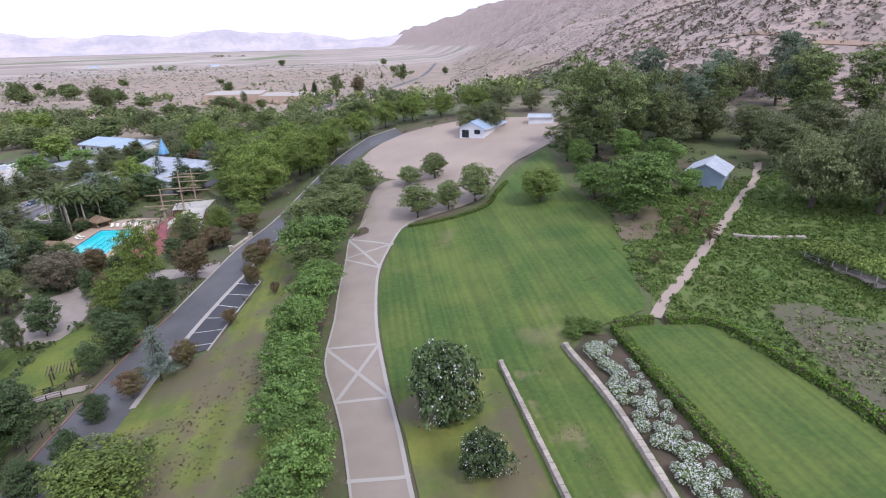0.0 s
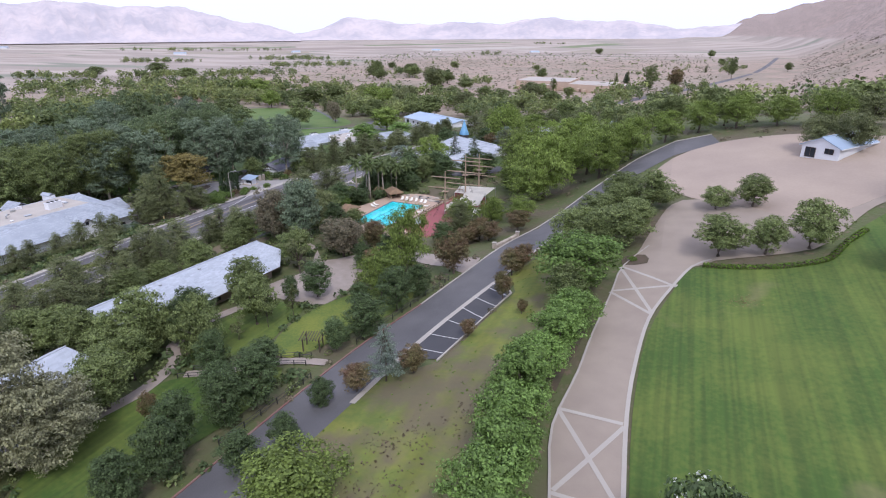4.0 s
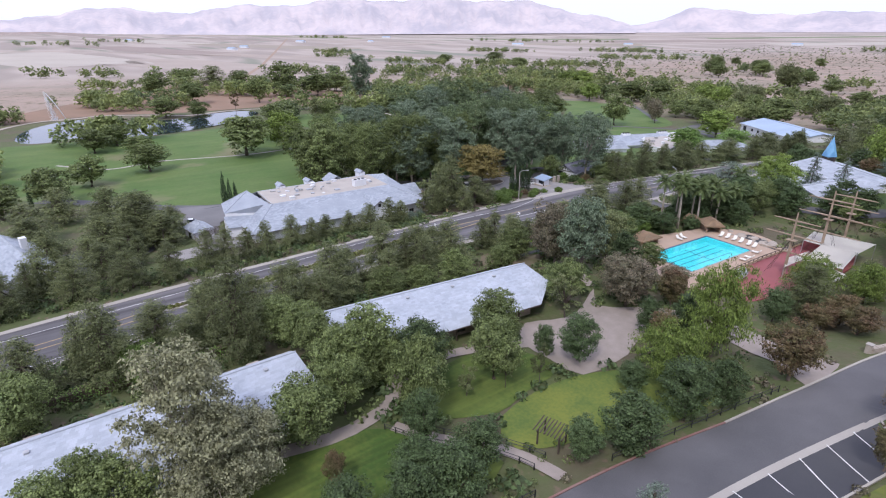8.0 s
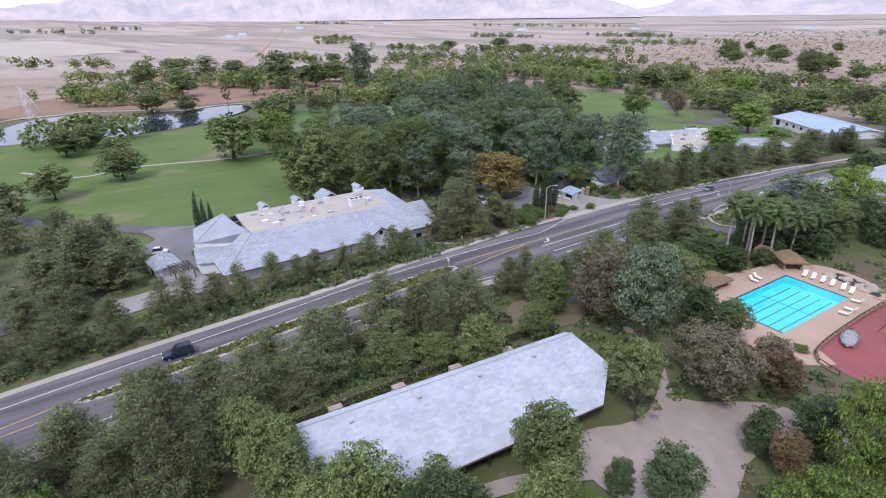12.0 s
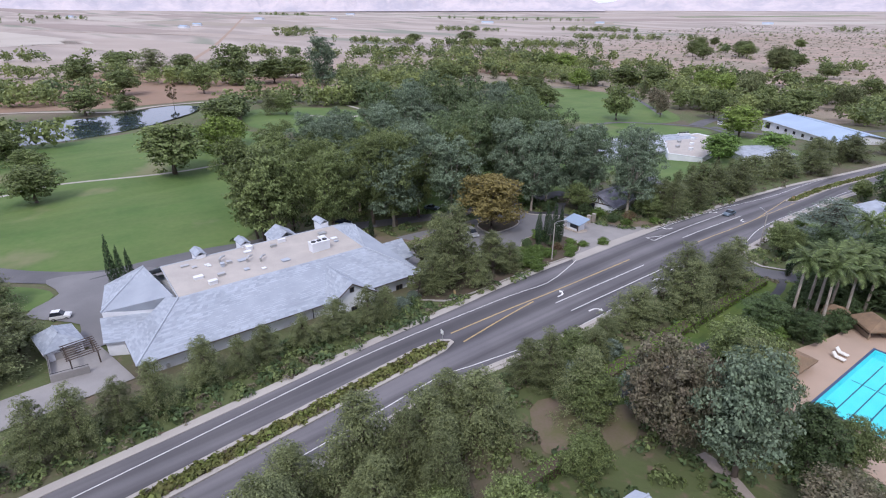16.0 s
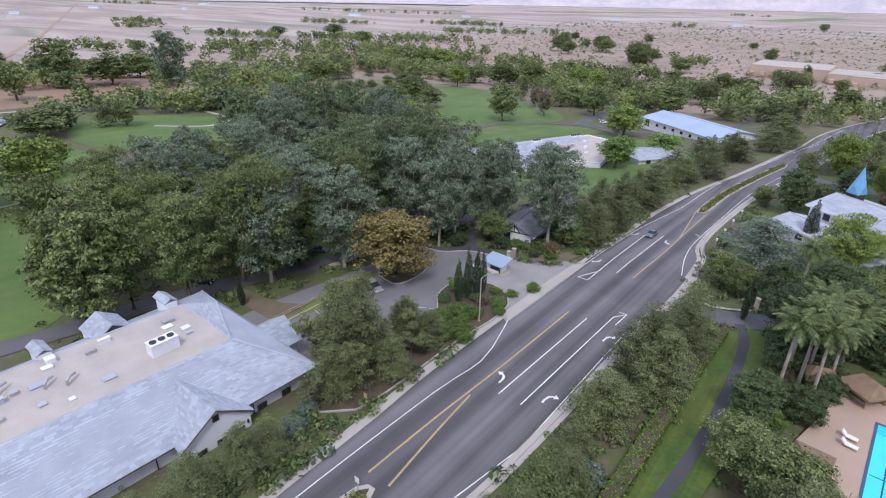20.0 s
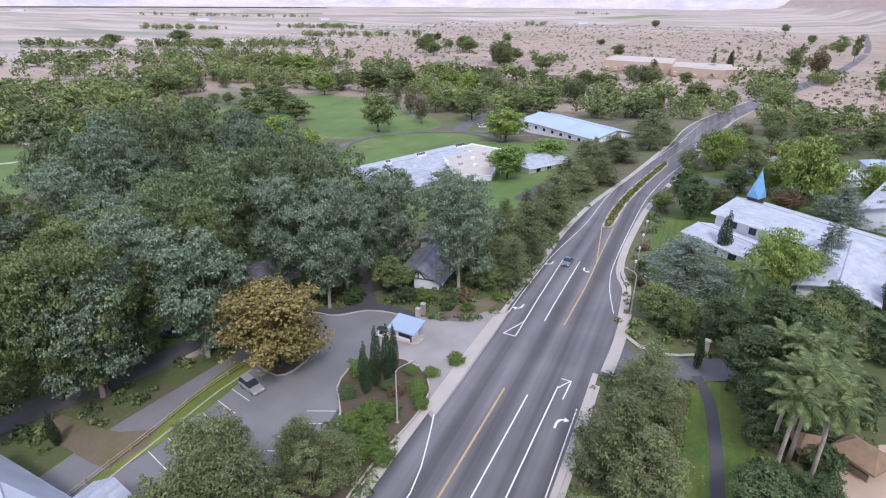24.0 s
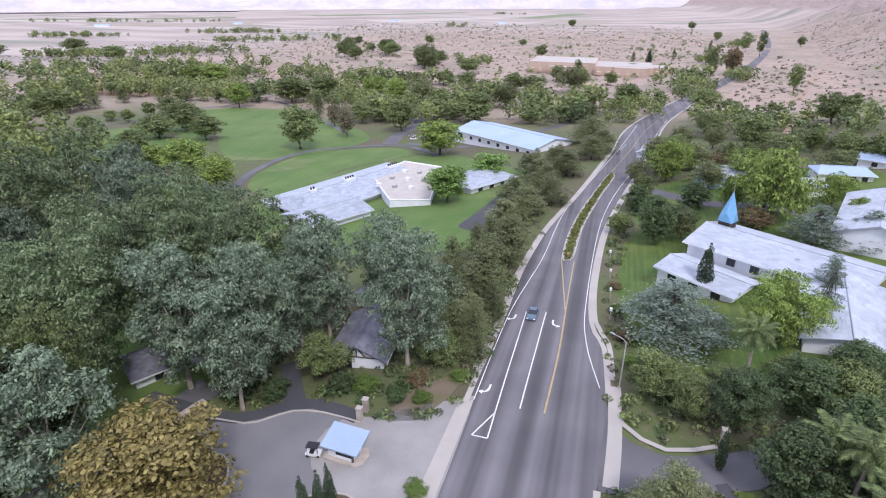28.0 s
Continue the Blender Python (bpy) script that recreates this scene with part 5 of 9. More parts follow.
# the tree row and shrubs of the upper road
grove("pear", [(-51.6, 51.4, 9, 5.6), (-53.4, 45.8, 9, 5.4), (-41.4, 59, 4.6, 3.8), (-40.5, 50, 5.4, 4), (-43, 45, 6, 4.4), (-51.6, 41.6, 9, 5.7), (-52.4, 36.4, 8, 5.6), (-50.6, 56.4, 9.6, 6.4)], "street trees along the upper road")
grove("oak", [(-76.4, 101, 9.2, 7.6), (-104, 79.6, 6, 8), (-71.4, 22, 8.4, 6.6), (-73.4, 26, 8, 6.2), (-74, 66, 8, 8)], "trees round the long buildings")
grove("open", [(-66, 70, 5, 4)], "slender young trees")
grove("shrub", [(26.6, 55.2, 1.3, 3.2), (29.2, 55, 1.5, 3.4), (27.6, 57.2, 1.1, 2.8), (-4.6, 106.4, 0.9, 1.6)], "shrubs at the head of the rose bed")
grove("willow", [(-88, 126, 12, 11)], "")
grove("pepper", [(-50.1, 138, 9.7, 10), (-44, 146, 8, 9), (-36, 146, 7, 9)], "trees by the red deck")
grove("brown", [(-74.1, 115, 6.8, 10), (-92, 114.7, 13.5, 9), (-68, 121, 6, 6)], "")
grove("russet", [(-34.6, 137, 5.5, 6.4), (-43.2, 132.5, 5.8, 6), (-27.2, 105.8, 5.8, 5.6), (-37.8, 62.8, 4.6, 4.6), (-31.6, 68.9, 4.6, 4.4), (-26, 110, 5, 5)], "russet trees along the drive")
grove("cedar", [(-34.7, 66, 9.6, 5), (-79.9, 231, 9, 6), (-62, 262, 9, 12), (-100, 121, 8, 7)], "grey cedars")
grove("russet", [(-25.6, 94, 5.6, 3.6), (-27.2, 80.1, 3.2, 2.8), (-20.3, 87.4, 2.8, 1.8), (-61.5, 48, 5, 2.8)], "small dark trees")

# between the long buildings and the road
grove("pine", [(-104, 30, 14, 10), (-107, 47, 13, 11), (-112, 38, 9, 9), (-111, 30, 8.4, 9), (-107, 59, 12, 8), (-110, 70, 12.5, 10), (-114, 84, 13.4, 10), (-111, 91, 12, 9.6), (-110, 99, 11.5, 10), (-103, 41, 8.3, 7), (-113, 55, 9, 9), (-115, 64, 9, 8), (-116, 76, 9, 8), (-108.4, 14, 9, 9), (-104.6, 20, 11, 9), (-108, 4, 9, 9), (-115.5, 98, 9, 8), (-105, 66, 9, 8), (-108, 82, 9, 8)], "pines along the road")
grove("oak", [(-91.4, 133, 10, 10), (-113.3, 122, 6, 8), (-101.5, 86, 5.6, 7), (-76.9, 126, 7, 6), (-97, 140, 7.4, 8.6), (-103.5, 113, 8, 8)], "trees behind the pool")
grove("pine", [(-114.7, 113, 8, 7), (-112, 114.5, 10.5, 6), (-104.6, 113.4, 11, 8), (-114, 141, 8, 9.6), (-112.8, 154, 13, 10.5), (-111.4, 170.5, 10.4, 9), (-110.4, 163, 11, 9), (-109.3, 150, 12, 9), (-114.4, 132, 5, 5), (-112, 126, 6, 6)], "pines along the road")
grove("pine", [(-142.4, 58.4, 10, 6), (-143.6, 68.1, 9, 5.6), (-145.7, 75.4, 8.6, 6.4), (-146.4, 85, 6.6, 5.8), (-144.8, 97.4, 7.8, 6.6), (-143.6, 103.1, 8.6, 5.4), (-144, 107, 7, 5.2), (-144.8, 80.4, 7, 4.6), (-145.4, 91.4, 6.6, 4.6), (-142.6, 54.2, 10, 6), (-143.4, 63.5, 8, 5.4), (-141.6, 46, 9, 7), (-142, 38, 9, 8), (-142, 28, 10, 9), (-141, 16, 10, 9), (-140, 4, 9, 9), (-152, 22, 10, 9), (-153, 34, 9, 8)], "pines along the road")
grove("open", [(-147, 116.6, 8, 6), (-146, 124, 9, 7), (-155, 132, 11, 10), (-158.3, 126, 9, 9), (-144, 134, 10, 7), (-147, 130, 9, 6.6), (-152, 126, 10, 9)], "thin trees by the car park")
grove("pine", [(-148, 121, 9, 7), (-143.2, 129, 8, 6), (-145, 140, 7, 6), (-149, 138, 9, 7)], "thin trees by the car park")
grove("gold", [(-168.5, 157, 16, 19)], "")

# the eucalyptus grove and the golf course
grove("gum", [(-195, 152, 27, 18), (-186, 181, 26, 18), (-151.5, 194, 25, 17), (-236, 169, 27, 20), (-173, 184, 26, 15), (-170, 201, 24, 15), (-210, 222, 26, 18), (-164, 214, 22, 15), (-238, 225, 34, 20), (-222, 212, 33, 20), (-275, 210, 33, 22), (-245, 186, 33, 21)], "eucalyptus grove")
grove("gum_green", [(-199, 176, 30, 19), (-194, 207, 27, 20), (-218, 179, 26, 20), (-203, 192, 29, 19), (-192, 193, 29, 17), (-180, 213, 22, 15), (-228, 205, 26, 18), (-250, 205, 36, 22), (-262, 228, 34, 22), (-205, 205, 33, 20), (-270, 190, 32, 22)], "eucalyptus grove")
grove("gum_dark", [(-204, 108, 24, 18), (-195, 124, 24, 17), (-196, 137, 26, 18), (-245, 117, 21, 17), (-203, 116, 22, 13), (-190, 141, 26, 15), (-205, 142, 22, 15), (-192, 150, 18, 12), (-188, 160, 25, 14), (-222, 132, 22, 16), (-236, 146, 22, 17), (-250, 160, 22, 18), (-215, 155, 23, 17), (-256, 190, 21, 17), (-245, 220, 20, 17)], "eucalyptus grove")
grove("oak", [(-291, 64, 13, 17), (-325, 136, 14, 17), (-252, 26, 13, 17), (-240, 12, 12, 16), (-330, 66, 10, 15), (-352, 48, 12, 18), (-368, 60, 12, 17), (-276, 40, 12, 16)], "oaks on the golf course")
grove("yellow", [(-204.5, 383.5, 17, 24), (-334, 146, 13, 16), (-258, 252, 12, 17), (-270, 262, 12, 17), (-246, 262, 12, 16), (-284, 270, 11, 16)], "yellow green trees on the golf course")
grove("magnolia", [(-176, 300, 13, 17), (-168, 335, 11, 16), (-182, 317, 9, 15)], "trees by the clubhouse")
grove("cypress", [(-190.6, 71, 15, 2.1), (-190.0, 72.4, 12.6, 2.0), (-189.6, 74, 11.6, 1.9), (-203.9, 109, 5.6, 1.8), (-149.9, 157.7, 11.2, 2.1), (-150.6, 155.6, 9.4, 2), (-148.6, 159, 10.9, 1.9), (-148.9, 161.5, 9.6, 1.7), (-186, 130, 6, 1.5), (-250, 20, 9, 1.6), (-104.6, 182, 7, 1.4)], "column cypresses")
grove("pine", [(-176, 36, 11, 11), (-186, 44, 11, 11), (-172, 24, 10, 10), (-196, 44, 12, 12), (-206, 50, 10, 10), (-214, 40, 12, 13), (-222, 28, 12, 13), (-190, 20, 11, 12), (-204, 20, 12, 13), (-162, 32, 9, 8), (-168, 41, 9, 8), (-158, 38, 8, 8), (-170, 4, 10, 10), (-160, -6, 10, 10)], "trees by the service yard")

# courtyard, pond and far golf course
grove("oak", [(-518.2, 428.6, 19.1, 31.6), (-457, 422.1, 7.1, 10.9), (-439.3, 419.6, 9, 9.6), (-435.4, 383.7, 10.6, 12.2), (-443.4, 443.2, 10.1, 10.7), (-434.8, 454.8, 12.5, 20.2), (-379.1, 382.4, 13.5, 23.2), (-381.6, 408.4, 16.8, 27.4), (-349, 386.2, 14.5, 20.6), (-363, 348.3, 11.2, 18.7), (-414.7, 535.5, 16, 18.4), (-442.1, 519.6, 10.5, 11.5), (-381.5, 533.9, 21.9, 31.1), (-357.2, 546.3, 23.1, 26.4), (-370, 625.8, 17.6, 15.3), (-368.1, 856.7, 15.9, 31.6), (-283.8, 381.5, 22.5, 22.4), (-285.4, 464.6, 13.5, 15.9), (-249.4, 444.9, 19.7, 19.7), (-242.4, 505.2, 20.5, 17), (-301.4, 814.9, 17.1, 29.2), (-518.1, 1066.1, 25.6, 27.3), (-566.9, 1005.2, 24.5, 29.5), (-297.4, 693.7, 14.5, 24.6), (-265.9, 670.2, 15.7, 23.4), (-232.7, 596.8, 16.9, 23.6), (-210.1, 478.2, 20.6, 28.4), (-196.7, 650, 15.7, 25.4), (-172.9, 515.6, 16.5, 16.5), (-214.6, 647.3, 19.2, 21.9), (-128.6, 721.1, 12.8, 15.8)], "trees on the golf course")
grove("pine", [(-521.7, 456.5, 20.3, 12.2), (-511.7, 459.8, 16, 12.2), (-515.6, 491.4, 12.5, 10.4), (-330.6, 487.5, 16.8, 8.7), (-141.7, 550.5, 14.5, 13), (-114.2, 561.8, 15.1, 20.4), (-135.6, 485.1, 10.9, 14.8), (-252.1, 544.9, 15.5, 15.4), (-106.4, 871.8, 11.5, 24.2)], "trees on the golf course")
grove("willow", [(-473.6, 516.9, 8, 13.4), (-301.1, 625.8, 19.5, 25.9), (-371.1, 846.4, 32.6, 33.7), (-203.7, 553.1, 19.6, 24.3), (-187.5, 762, 17.2, 17.3), (-162.1, 660.7, 23.2, 32.7), (-269.7, 539.3, 22.8, 24.7)], "trees on the golf course")
grove("yellow", [(-337.9, 309.1, 10.5, 17.8), (-324.9, 320.9, 10.8, 20.1), (-301.2, 313.8, 16.3, 20.9), (-274, 299.9, 14.4, 16.8), (-527.5, 594.5, 21.2, 25.6), (-503.1, 596.1, 23.6, 31.2), (-407.8, 498.8, 18.5, 20.2), (-323.9, 576.8, 19.8, 24), (-305.7, 577.4, 17, 17), (-322.6, 568.5, 18.4, 23.6), (-291.1, 543.3, 21.8, 22)], "trees on the golf course")
grove("brown", [(-297.7, 448.7, 15.1, 10.3), (-274.1, 418.9, 17.9, 11.3)], "trees on the golf course")
grove("cypress", [(-84.4, 980.7, 20.6, 8.2)], "trees on the golf course")
grove("open", [(-73.3, 97.6, 9.4, 7.4), (-64.1, 75.5, 7.9, 2.8), (-61.9, 80, 7.3, 3.4)], "trees round the courtyard")
grove("oak", [(-73.4, 81.6, 10.1, 8.2), (-95.6, 90, 9.2, 7), (-96.1, 102.6, 7.9, 5.7), (-95.3, 19.2, 9.3, 9.7), (-97.9, 55.2, 9, 8.8), (-72.6, 54.5, 8.7, 6.5), (-74.6, 68.5, 8, 7.7), (-76.2, 59.3, 6.4, 7.4)], "trees round the courtyard")
grove("pear", [(-62.9, 89.2, 8.2, 6.1), (-66.5, 85.6, 5.9, 3.3), (-61.3, 104.5, 7, 4.3), (-57.4, 109.8, 7.8, 5.4), (-80, 122, 9.7, 6.8), (-60.7, 59.4, 8.9, 4.5), (-53.1, 89.7, 4.8, 4.2), (-44.8, 89.2, 9.3, 6.7), (-43.4, 96.1, 7.2, 5.1), (-46.1, 79.2, 8.2, 7.3), (-48.3, 73.4, 6.3, 4.3), (-54.7, 63.4, 6.4, 5.6), (-56.8, 56, 6.4, 6), (-51.2, 126, 6.6, 5.2)], "trees round the courtyard")
grove("russet", [(-57.4, 102.9, 6.6, 3.9), (-64.7, 116.3, 7.4, 5.7), (-40.7, 107.9, 9, 7.9), (-44.8, 128.6, 4.6, 5.4), (-39.9, 129.7, 5, 6.4)], "trees round the courtyard")
grove("brown", [(-69.8, 110.1, 9.5, 9.9), (-95.8, 116.9, 14, 10.3)], "trees round the courtyard")
grove("grey_oak", [(-85.2, 115.4, 16.2, 10.5)], "trees round the courtyard")
grove("pine", [(-97.5, 48.2, 17.9, 9), (-48.4, 132.3, 10.9, 9.2), (-45.9, 153.3, 7.1, 6.9)], "trees round the courtyard")
grove("gum_olive", [(-69.4, 35.5, 19.3, 13.5), (-67.8, 40.8, 10.3, 10.5)], "trees round the courtyard")
grove("shrub", [(-98.7, 34.8, 7, 5.6)], "trees round the courtyard")
grove("pepper", [(-51.1, 94.8, 10.4, 10), (-51.4, 106.7, 15.4, 10.6)], "trees round the courtyard")
grove("oak", [(-298.7, 109.8, 20.4, 27.4), (-471.8, 103.9, 15.6, 22.4), (-548.9, 139.8, 18.3, 26.3), (-462.5, 124.4, 12, 16), (-613.7, 122.3, 23.9, 30), (-732, 172.9, 19.5, 34.1), (-675.6, 219.9, 21, 26.1), (-524.5, 191, 24.4, 21.6), (-597.1, 240.7, 32.3, 32.8), (-399.6, 162.7, 12.5, 28), (-403.8, 203.8, 13.7, 14.2), (-585, 272.5, 23.4, 42.5), (-620.8, 311.7, 22, 31.1), (-437.1, 279.6, 16.5, 34.4)], "trees round the pond")
grove("yellow", [(-301.9, 130.4, 19.6, 20.1)], "trees round the pond")
grove("pine", [(-699.8, 195.8, 24.4, 41.1), (-408.1, 194.8, 16.2, 11.7)], "trees round the pond")
grove("red", [(-475.6, 156, 14.2, 8.7)], "trees round the pond")
grove("gum", [(-490.8, 275, 44.8, 27.9)], "trees round the pond")

grove("pepper", [(-35.6, 171.5, 19.4, 20.6), (-31.8, 210.5, 19.8, 20.3), (-19.3, 184.6, 14.7, 16.0), (-49.0, 202.1, 19.1, 19.4)], "pepper trees by the upper road")
grove("yellow", [(-32.7, 41.4, 6.4, 12.1)], "")
grove("gum_olive", [(-66, 36.5, 13, 11)], "")
grove("oak", [(-13, 88, 8, 8), (-16, 103, 8, 9), (-13, 110, 8, 8), (-17, 118, 8.6, 9.4), (-14, 127, 8, 9), (-10, 134, 7, 8)], "trees between the drives")
grove("cedar", [(-107.7, 217.5, 10.4, 18.4), (-84.1, 219.0, 12.4, 5.1), (-82.6, 241.5, 3.2, 3.0), (-74.4, 260.0, 9.9, 12.0)], "trees by the chapel")
grove("pepper", [(-91.7, 213.2, 13.0, 14.2), (-80.0, 277.5, 17.7, 21.3), (-87.5, 289.1, 10.6, 8.4)], "trees by the chapel")
grove("cypress", [(-100.5, 234.9, 11.3, 3.4)], "trees by the chapel")
grove("pear", [(-108.6, 267.4, 14.1, 8.8), (-82.2, 202.1, 5.7, 7.4)], "trees by the chapel")
grove("willow", [(-101.4, 269.7, 8.6, 7.8)], "trees by the chapel")
grove("russet", [(-85.0, 270.4, 5.8, 8.0)], "trees by the chapel")
grove("yellow", [(-59.9, 277.8, 7.9, 5.6)], "trees by the chapel")
grove("oak", [(-112.3, 197.4, 7.6, 8.0), (-107.8, 191.4, 7.8, 5.8), (-107.1, 197.7, 4.5, 6.7), (-100.3, 199.4, 3.8, 6.7), (-91.5, 200.8, 4.8, 7.1)], "trees by the chapel")
grove("pine", [(-156.6, 129.7, 13.6, 10.6), (-149.9, 129.1, 17.0, 9.2), (-147.4, 122.4, 8, 7), (-149.5, 139.1, 8.5, 7.0)], "pines by the forecourt")
grove("oak", [(-78.0, 61.1, 11.8, 8.6), (-66.3, 62.7, 11.7, 7.5), (-66.8, 75.7, 10.0, 8.4)], "trees round the courtyard")
grove("pear", [(-71.8, 66.4, 10.8, 6.9)], "trees round the courtyard")
grove("pear", [(-97.2, 178.6, 10, 8.6), (-87.8, 180.6, 11.4, 8.6), (-101, 190, 10, 8), (-92, 192, 10, 8.6), (-83.4, 196.6, 9.2, 8), (-76, 189, 9.4, 8), (-69, 195, 9, 8)], "dark trees by the side drive")
grove("oak", [(-69.8, 48, 9.5, 9), (-69.6, 28, 8, 8)], "trees round the long buildings")
grove("pine", [(-177.9, 44.7, 15.2, 15.8), (-171.0, 49.2, 10, 11), (-180.3, 53.2, 9.5, 9.5), (-173.3, 41.4, 10.4, 11.0)], "trees by the service yard")
grove("oak", [(-86, 57, 9, 8), (-80, 57, 8.5, 8), (-77, 62.5, 7.5, 7.5), (-92, 57, 9, 8)], "trees between the long buildings")

# beside the bend, the chapel and the palms
grove("pine", [(-145.2, 201, 11, 10), (-144.7, 221, 14, 11), (-144, 247, 13, 12), (-145.9, 287, 10, 14), (-144, 208, 9, 8), (-146.7, 324, 11, 15), (-133, 412, 14, 22), (-150, 258, 8, 10), (-140, 300, 10, 12), (-138, 340, 11, 14), (-147, 236, 11, 10), (-150, 272, 10, 12), (-152, 300, 10, 12), (-130, 372, 11, 14), (-126, 390, 11, 15), (-144, 352, 10, 14), (-152, 340, 10, 13)], "pines along the bend")
grove("oak", [(-152.4, 206, 8, 8), (-165, 189, 8, 9), (-146, 196, 7, 7)], "trees by the lodge")
grove("pear", [(-72, 210, 8, 7.6), (-64, 200, 9, 8)], "dark round trees by the side drive")
grove("pepper", [(-78.8, 289, 14, 15), (-76, 324, 10, 18), (-60, 296, 10, 11), (-100.6, 336, 16, 16), (-50, 262, 11, 12)], "trees by the chapel")
grove("pear", [(-108.3, 278, 11, 9), (-101, 278, 7, 8), (-112, 300, 9, 8), (-96, 296, 9, 9)], "trees by the chapel")
grove("willow", [(-89.5, 316, 10, 13), (-101.7, 352, 14, 18), (-90, 352, 10, 14), (-76, 436, 11, 14), (-90, 400, 10, 13), (-60, 360, 8, 12), (-46, 340, 9, 12), (-40, 390, 8, 12), (-24, 350, 8, 12), (-34, 300, 9, 12), (-64, 404, 8, 12)], "trees past the chapel")
grove("russet", [(-94, 372, 7, 10), (-70, 300, 6, 8)], "russet trees by the chapel")
grove("pear", [(-97.4, 152, 8, 7), (-90.6, 151.6, 6, 6), (-86.2, 173, 8, 7), (-96.8, 170.6, 8, 6.4), (-82, 172, 7, 6)], "dark trees under the palms")
grove("shrub_dark", [(-96, 156, 4, 6), (-92, 169, 4.4, 6), (-88, 159, 3.6, 5), (-96.6, 166, 4, 6), (-93, 174, 4, 6), (-89, 166, 3.4, 5)], "shrubs under the palms")
for x, y, h in ((-95.2, 158, 15), (-94.8, 164, 14), (-90.1, 157, 14.5), (-90.5, 173.5, 12.5), (-91.7, 166, 13.5), (-87.1, 169.7, 11), (-92.6, 161, 15.5), (-88, 162, 13), (-98, 203, 11), (-93, 178, 11), (-86, 176, 11)):
    palm(x, y, h)

def scatter(kind, n, x0, x1, y0, y1, high, group, seed, gap=6.0):
    """Trees strewn over a rectangle, clear of paving and of one another."""
    rnd, placed = random.Random(seed), []
    for _ in range(n * 6):
        x, y = rnd.uniform(x0, x1), rnd.uniform(y0, y1)
        if len(placed) < n and all((x - a) ** 2 + (y - b) ** 2 > gap * gap for a, b in placed):
            if not any(point_in(x, y, poly) for poly in KEEP_CLEAR):
                placed.append((x, y))
                h = rnd.uniform(*high)
                plant(kind, x, y, h, h * WIDE[kind] / 10 * rnd.uniform(0.9, 1.15), group)


def point_in(x, y, poly):
    hit = False
    for (a, b), (c, d) in zip(poly, poly[1:] + poly[:1]):
        if (b > y) != (d > y) and x < (c - a) * (y - b) / (d - b) + a:
            hit = not hit
    return hit


KEEP_CLEAR += [ROAD_WEST + ROAD_EAST[::-1], UP_WEST + UP_EAST[::-1], DRIVE_W + DRIVE_E[::-1], DECK, [(-69, 130), (-69, 185), (-51, 185), (-51, 131)], [(-90, -4), (-90, 54), (-69, 54), (-69, -4)], [(-97, 59), (-92, 103), (-72, 98), (-77, 59)], [(-193, 55), (-193, 129), (-149, 123), (-149, 55)], [(-110, 266), (-113, 236), (-92, 202), (-72, 202), (-58, 240), (-88, 270)], [(-244, 268), (-232, 340), (-206, 358), (-160, 342), (-158, 314), (-192, 280), (-212, 262)], [(-210, 460), (-206, 400), (-142, 362), (-140, 420)]]
scatter("gum", 13, -250, -172, 140, 204, (20, 28), "eucalyptus grove", 1, 9)
scatter("gum_dark", 16, -262, -196, 96, 170, (17, 24), "eucalyptus grove", 2, 9)
scatter("oak", 9, -100, -44, 182, 222, (6, 9), "trees between the pool and the chapel", 3, 8)
scatter("oak", 14, -118, -30, 270, 400, (6, 10), "trees past the chapel", 5, 10)
scatter("willow", 14, -112, -20, 210, 400, (7, 11), "trees past the chapel", 6, 10)
scatter("pine", 16, -158, -141, 190, 400, (7, 12), "pines along the bend", 7, 7)
scatter("pine", 12, -119, -101, -40, 116, (8, 13), "pines along the road", 10, 5.5)
scatter("pine", 8, -160, -142, -40, 60, (7, 11), "pines along the road", 12, 6)
scatter("willow", 8, 62, 140, 100, 180, (9, 14), "trees below the hillside", 15, 9)
scatter("gum", 7, 76, 140, 122, 170, (15, 22), "tall trees below the hillside", 16, 12)
scatter("magnolia", 5, 50, 76, 92, 126, (6, 9), "dark trees at the lawn's edge", 17, 8)
scatter("oak", 12, -60, 20, 196, 270, (8, 12), "trees behind the gravel lot", 18, 10)

# far woods, fields and hillside
# lone trees along the far road and over the dry plain
grove("gum_dark", [(-36, 735, 33, 21), (80, 1219, 30, 24), (76, 1087, 34, 17), (-168.5, 821, 18, 12)], "tall dark trees along the far road")
grove("russet", [(-7.6, 798, 28, 21), (-84.8, 272, 4.6, 9), (-81.6, 353.5, 4.2, 9)], "russet trees along the far road")
grove("pine", [(-43.4, 1085, 18, 8), (-82.3, 989, 23, 8), (-104, 1025, 17, 8), (45, 1373, 16, 8)], "narrow dark trees past the sheds")
grove("oak", [(84.5, 1591, 20, 22), (196, 1354, 18, 17), (-248, 1089, 20, 23), (-64.5, 531, 15, 20), (-53.5, 499, 10, 12), (-26.4, 521.6, 7, 6.4), (21.9, 669.6, 22, 12.8), (-15.4, 450, 15, 20), (-8, 456, 11, 13), (41, 588, 10, 11.5), (-42.5, 379, 10, 8), (-38.8, 355, 12, 10), (-29, 352.5, 11, 11), (-55, 368, 9, 11), (-75, 419, 12, 14), (-66.5, 371, 15, 14), (-114, 548, 17, 20), (-157, 692, 20, 19)], "dull green trees past the chapel")
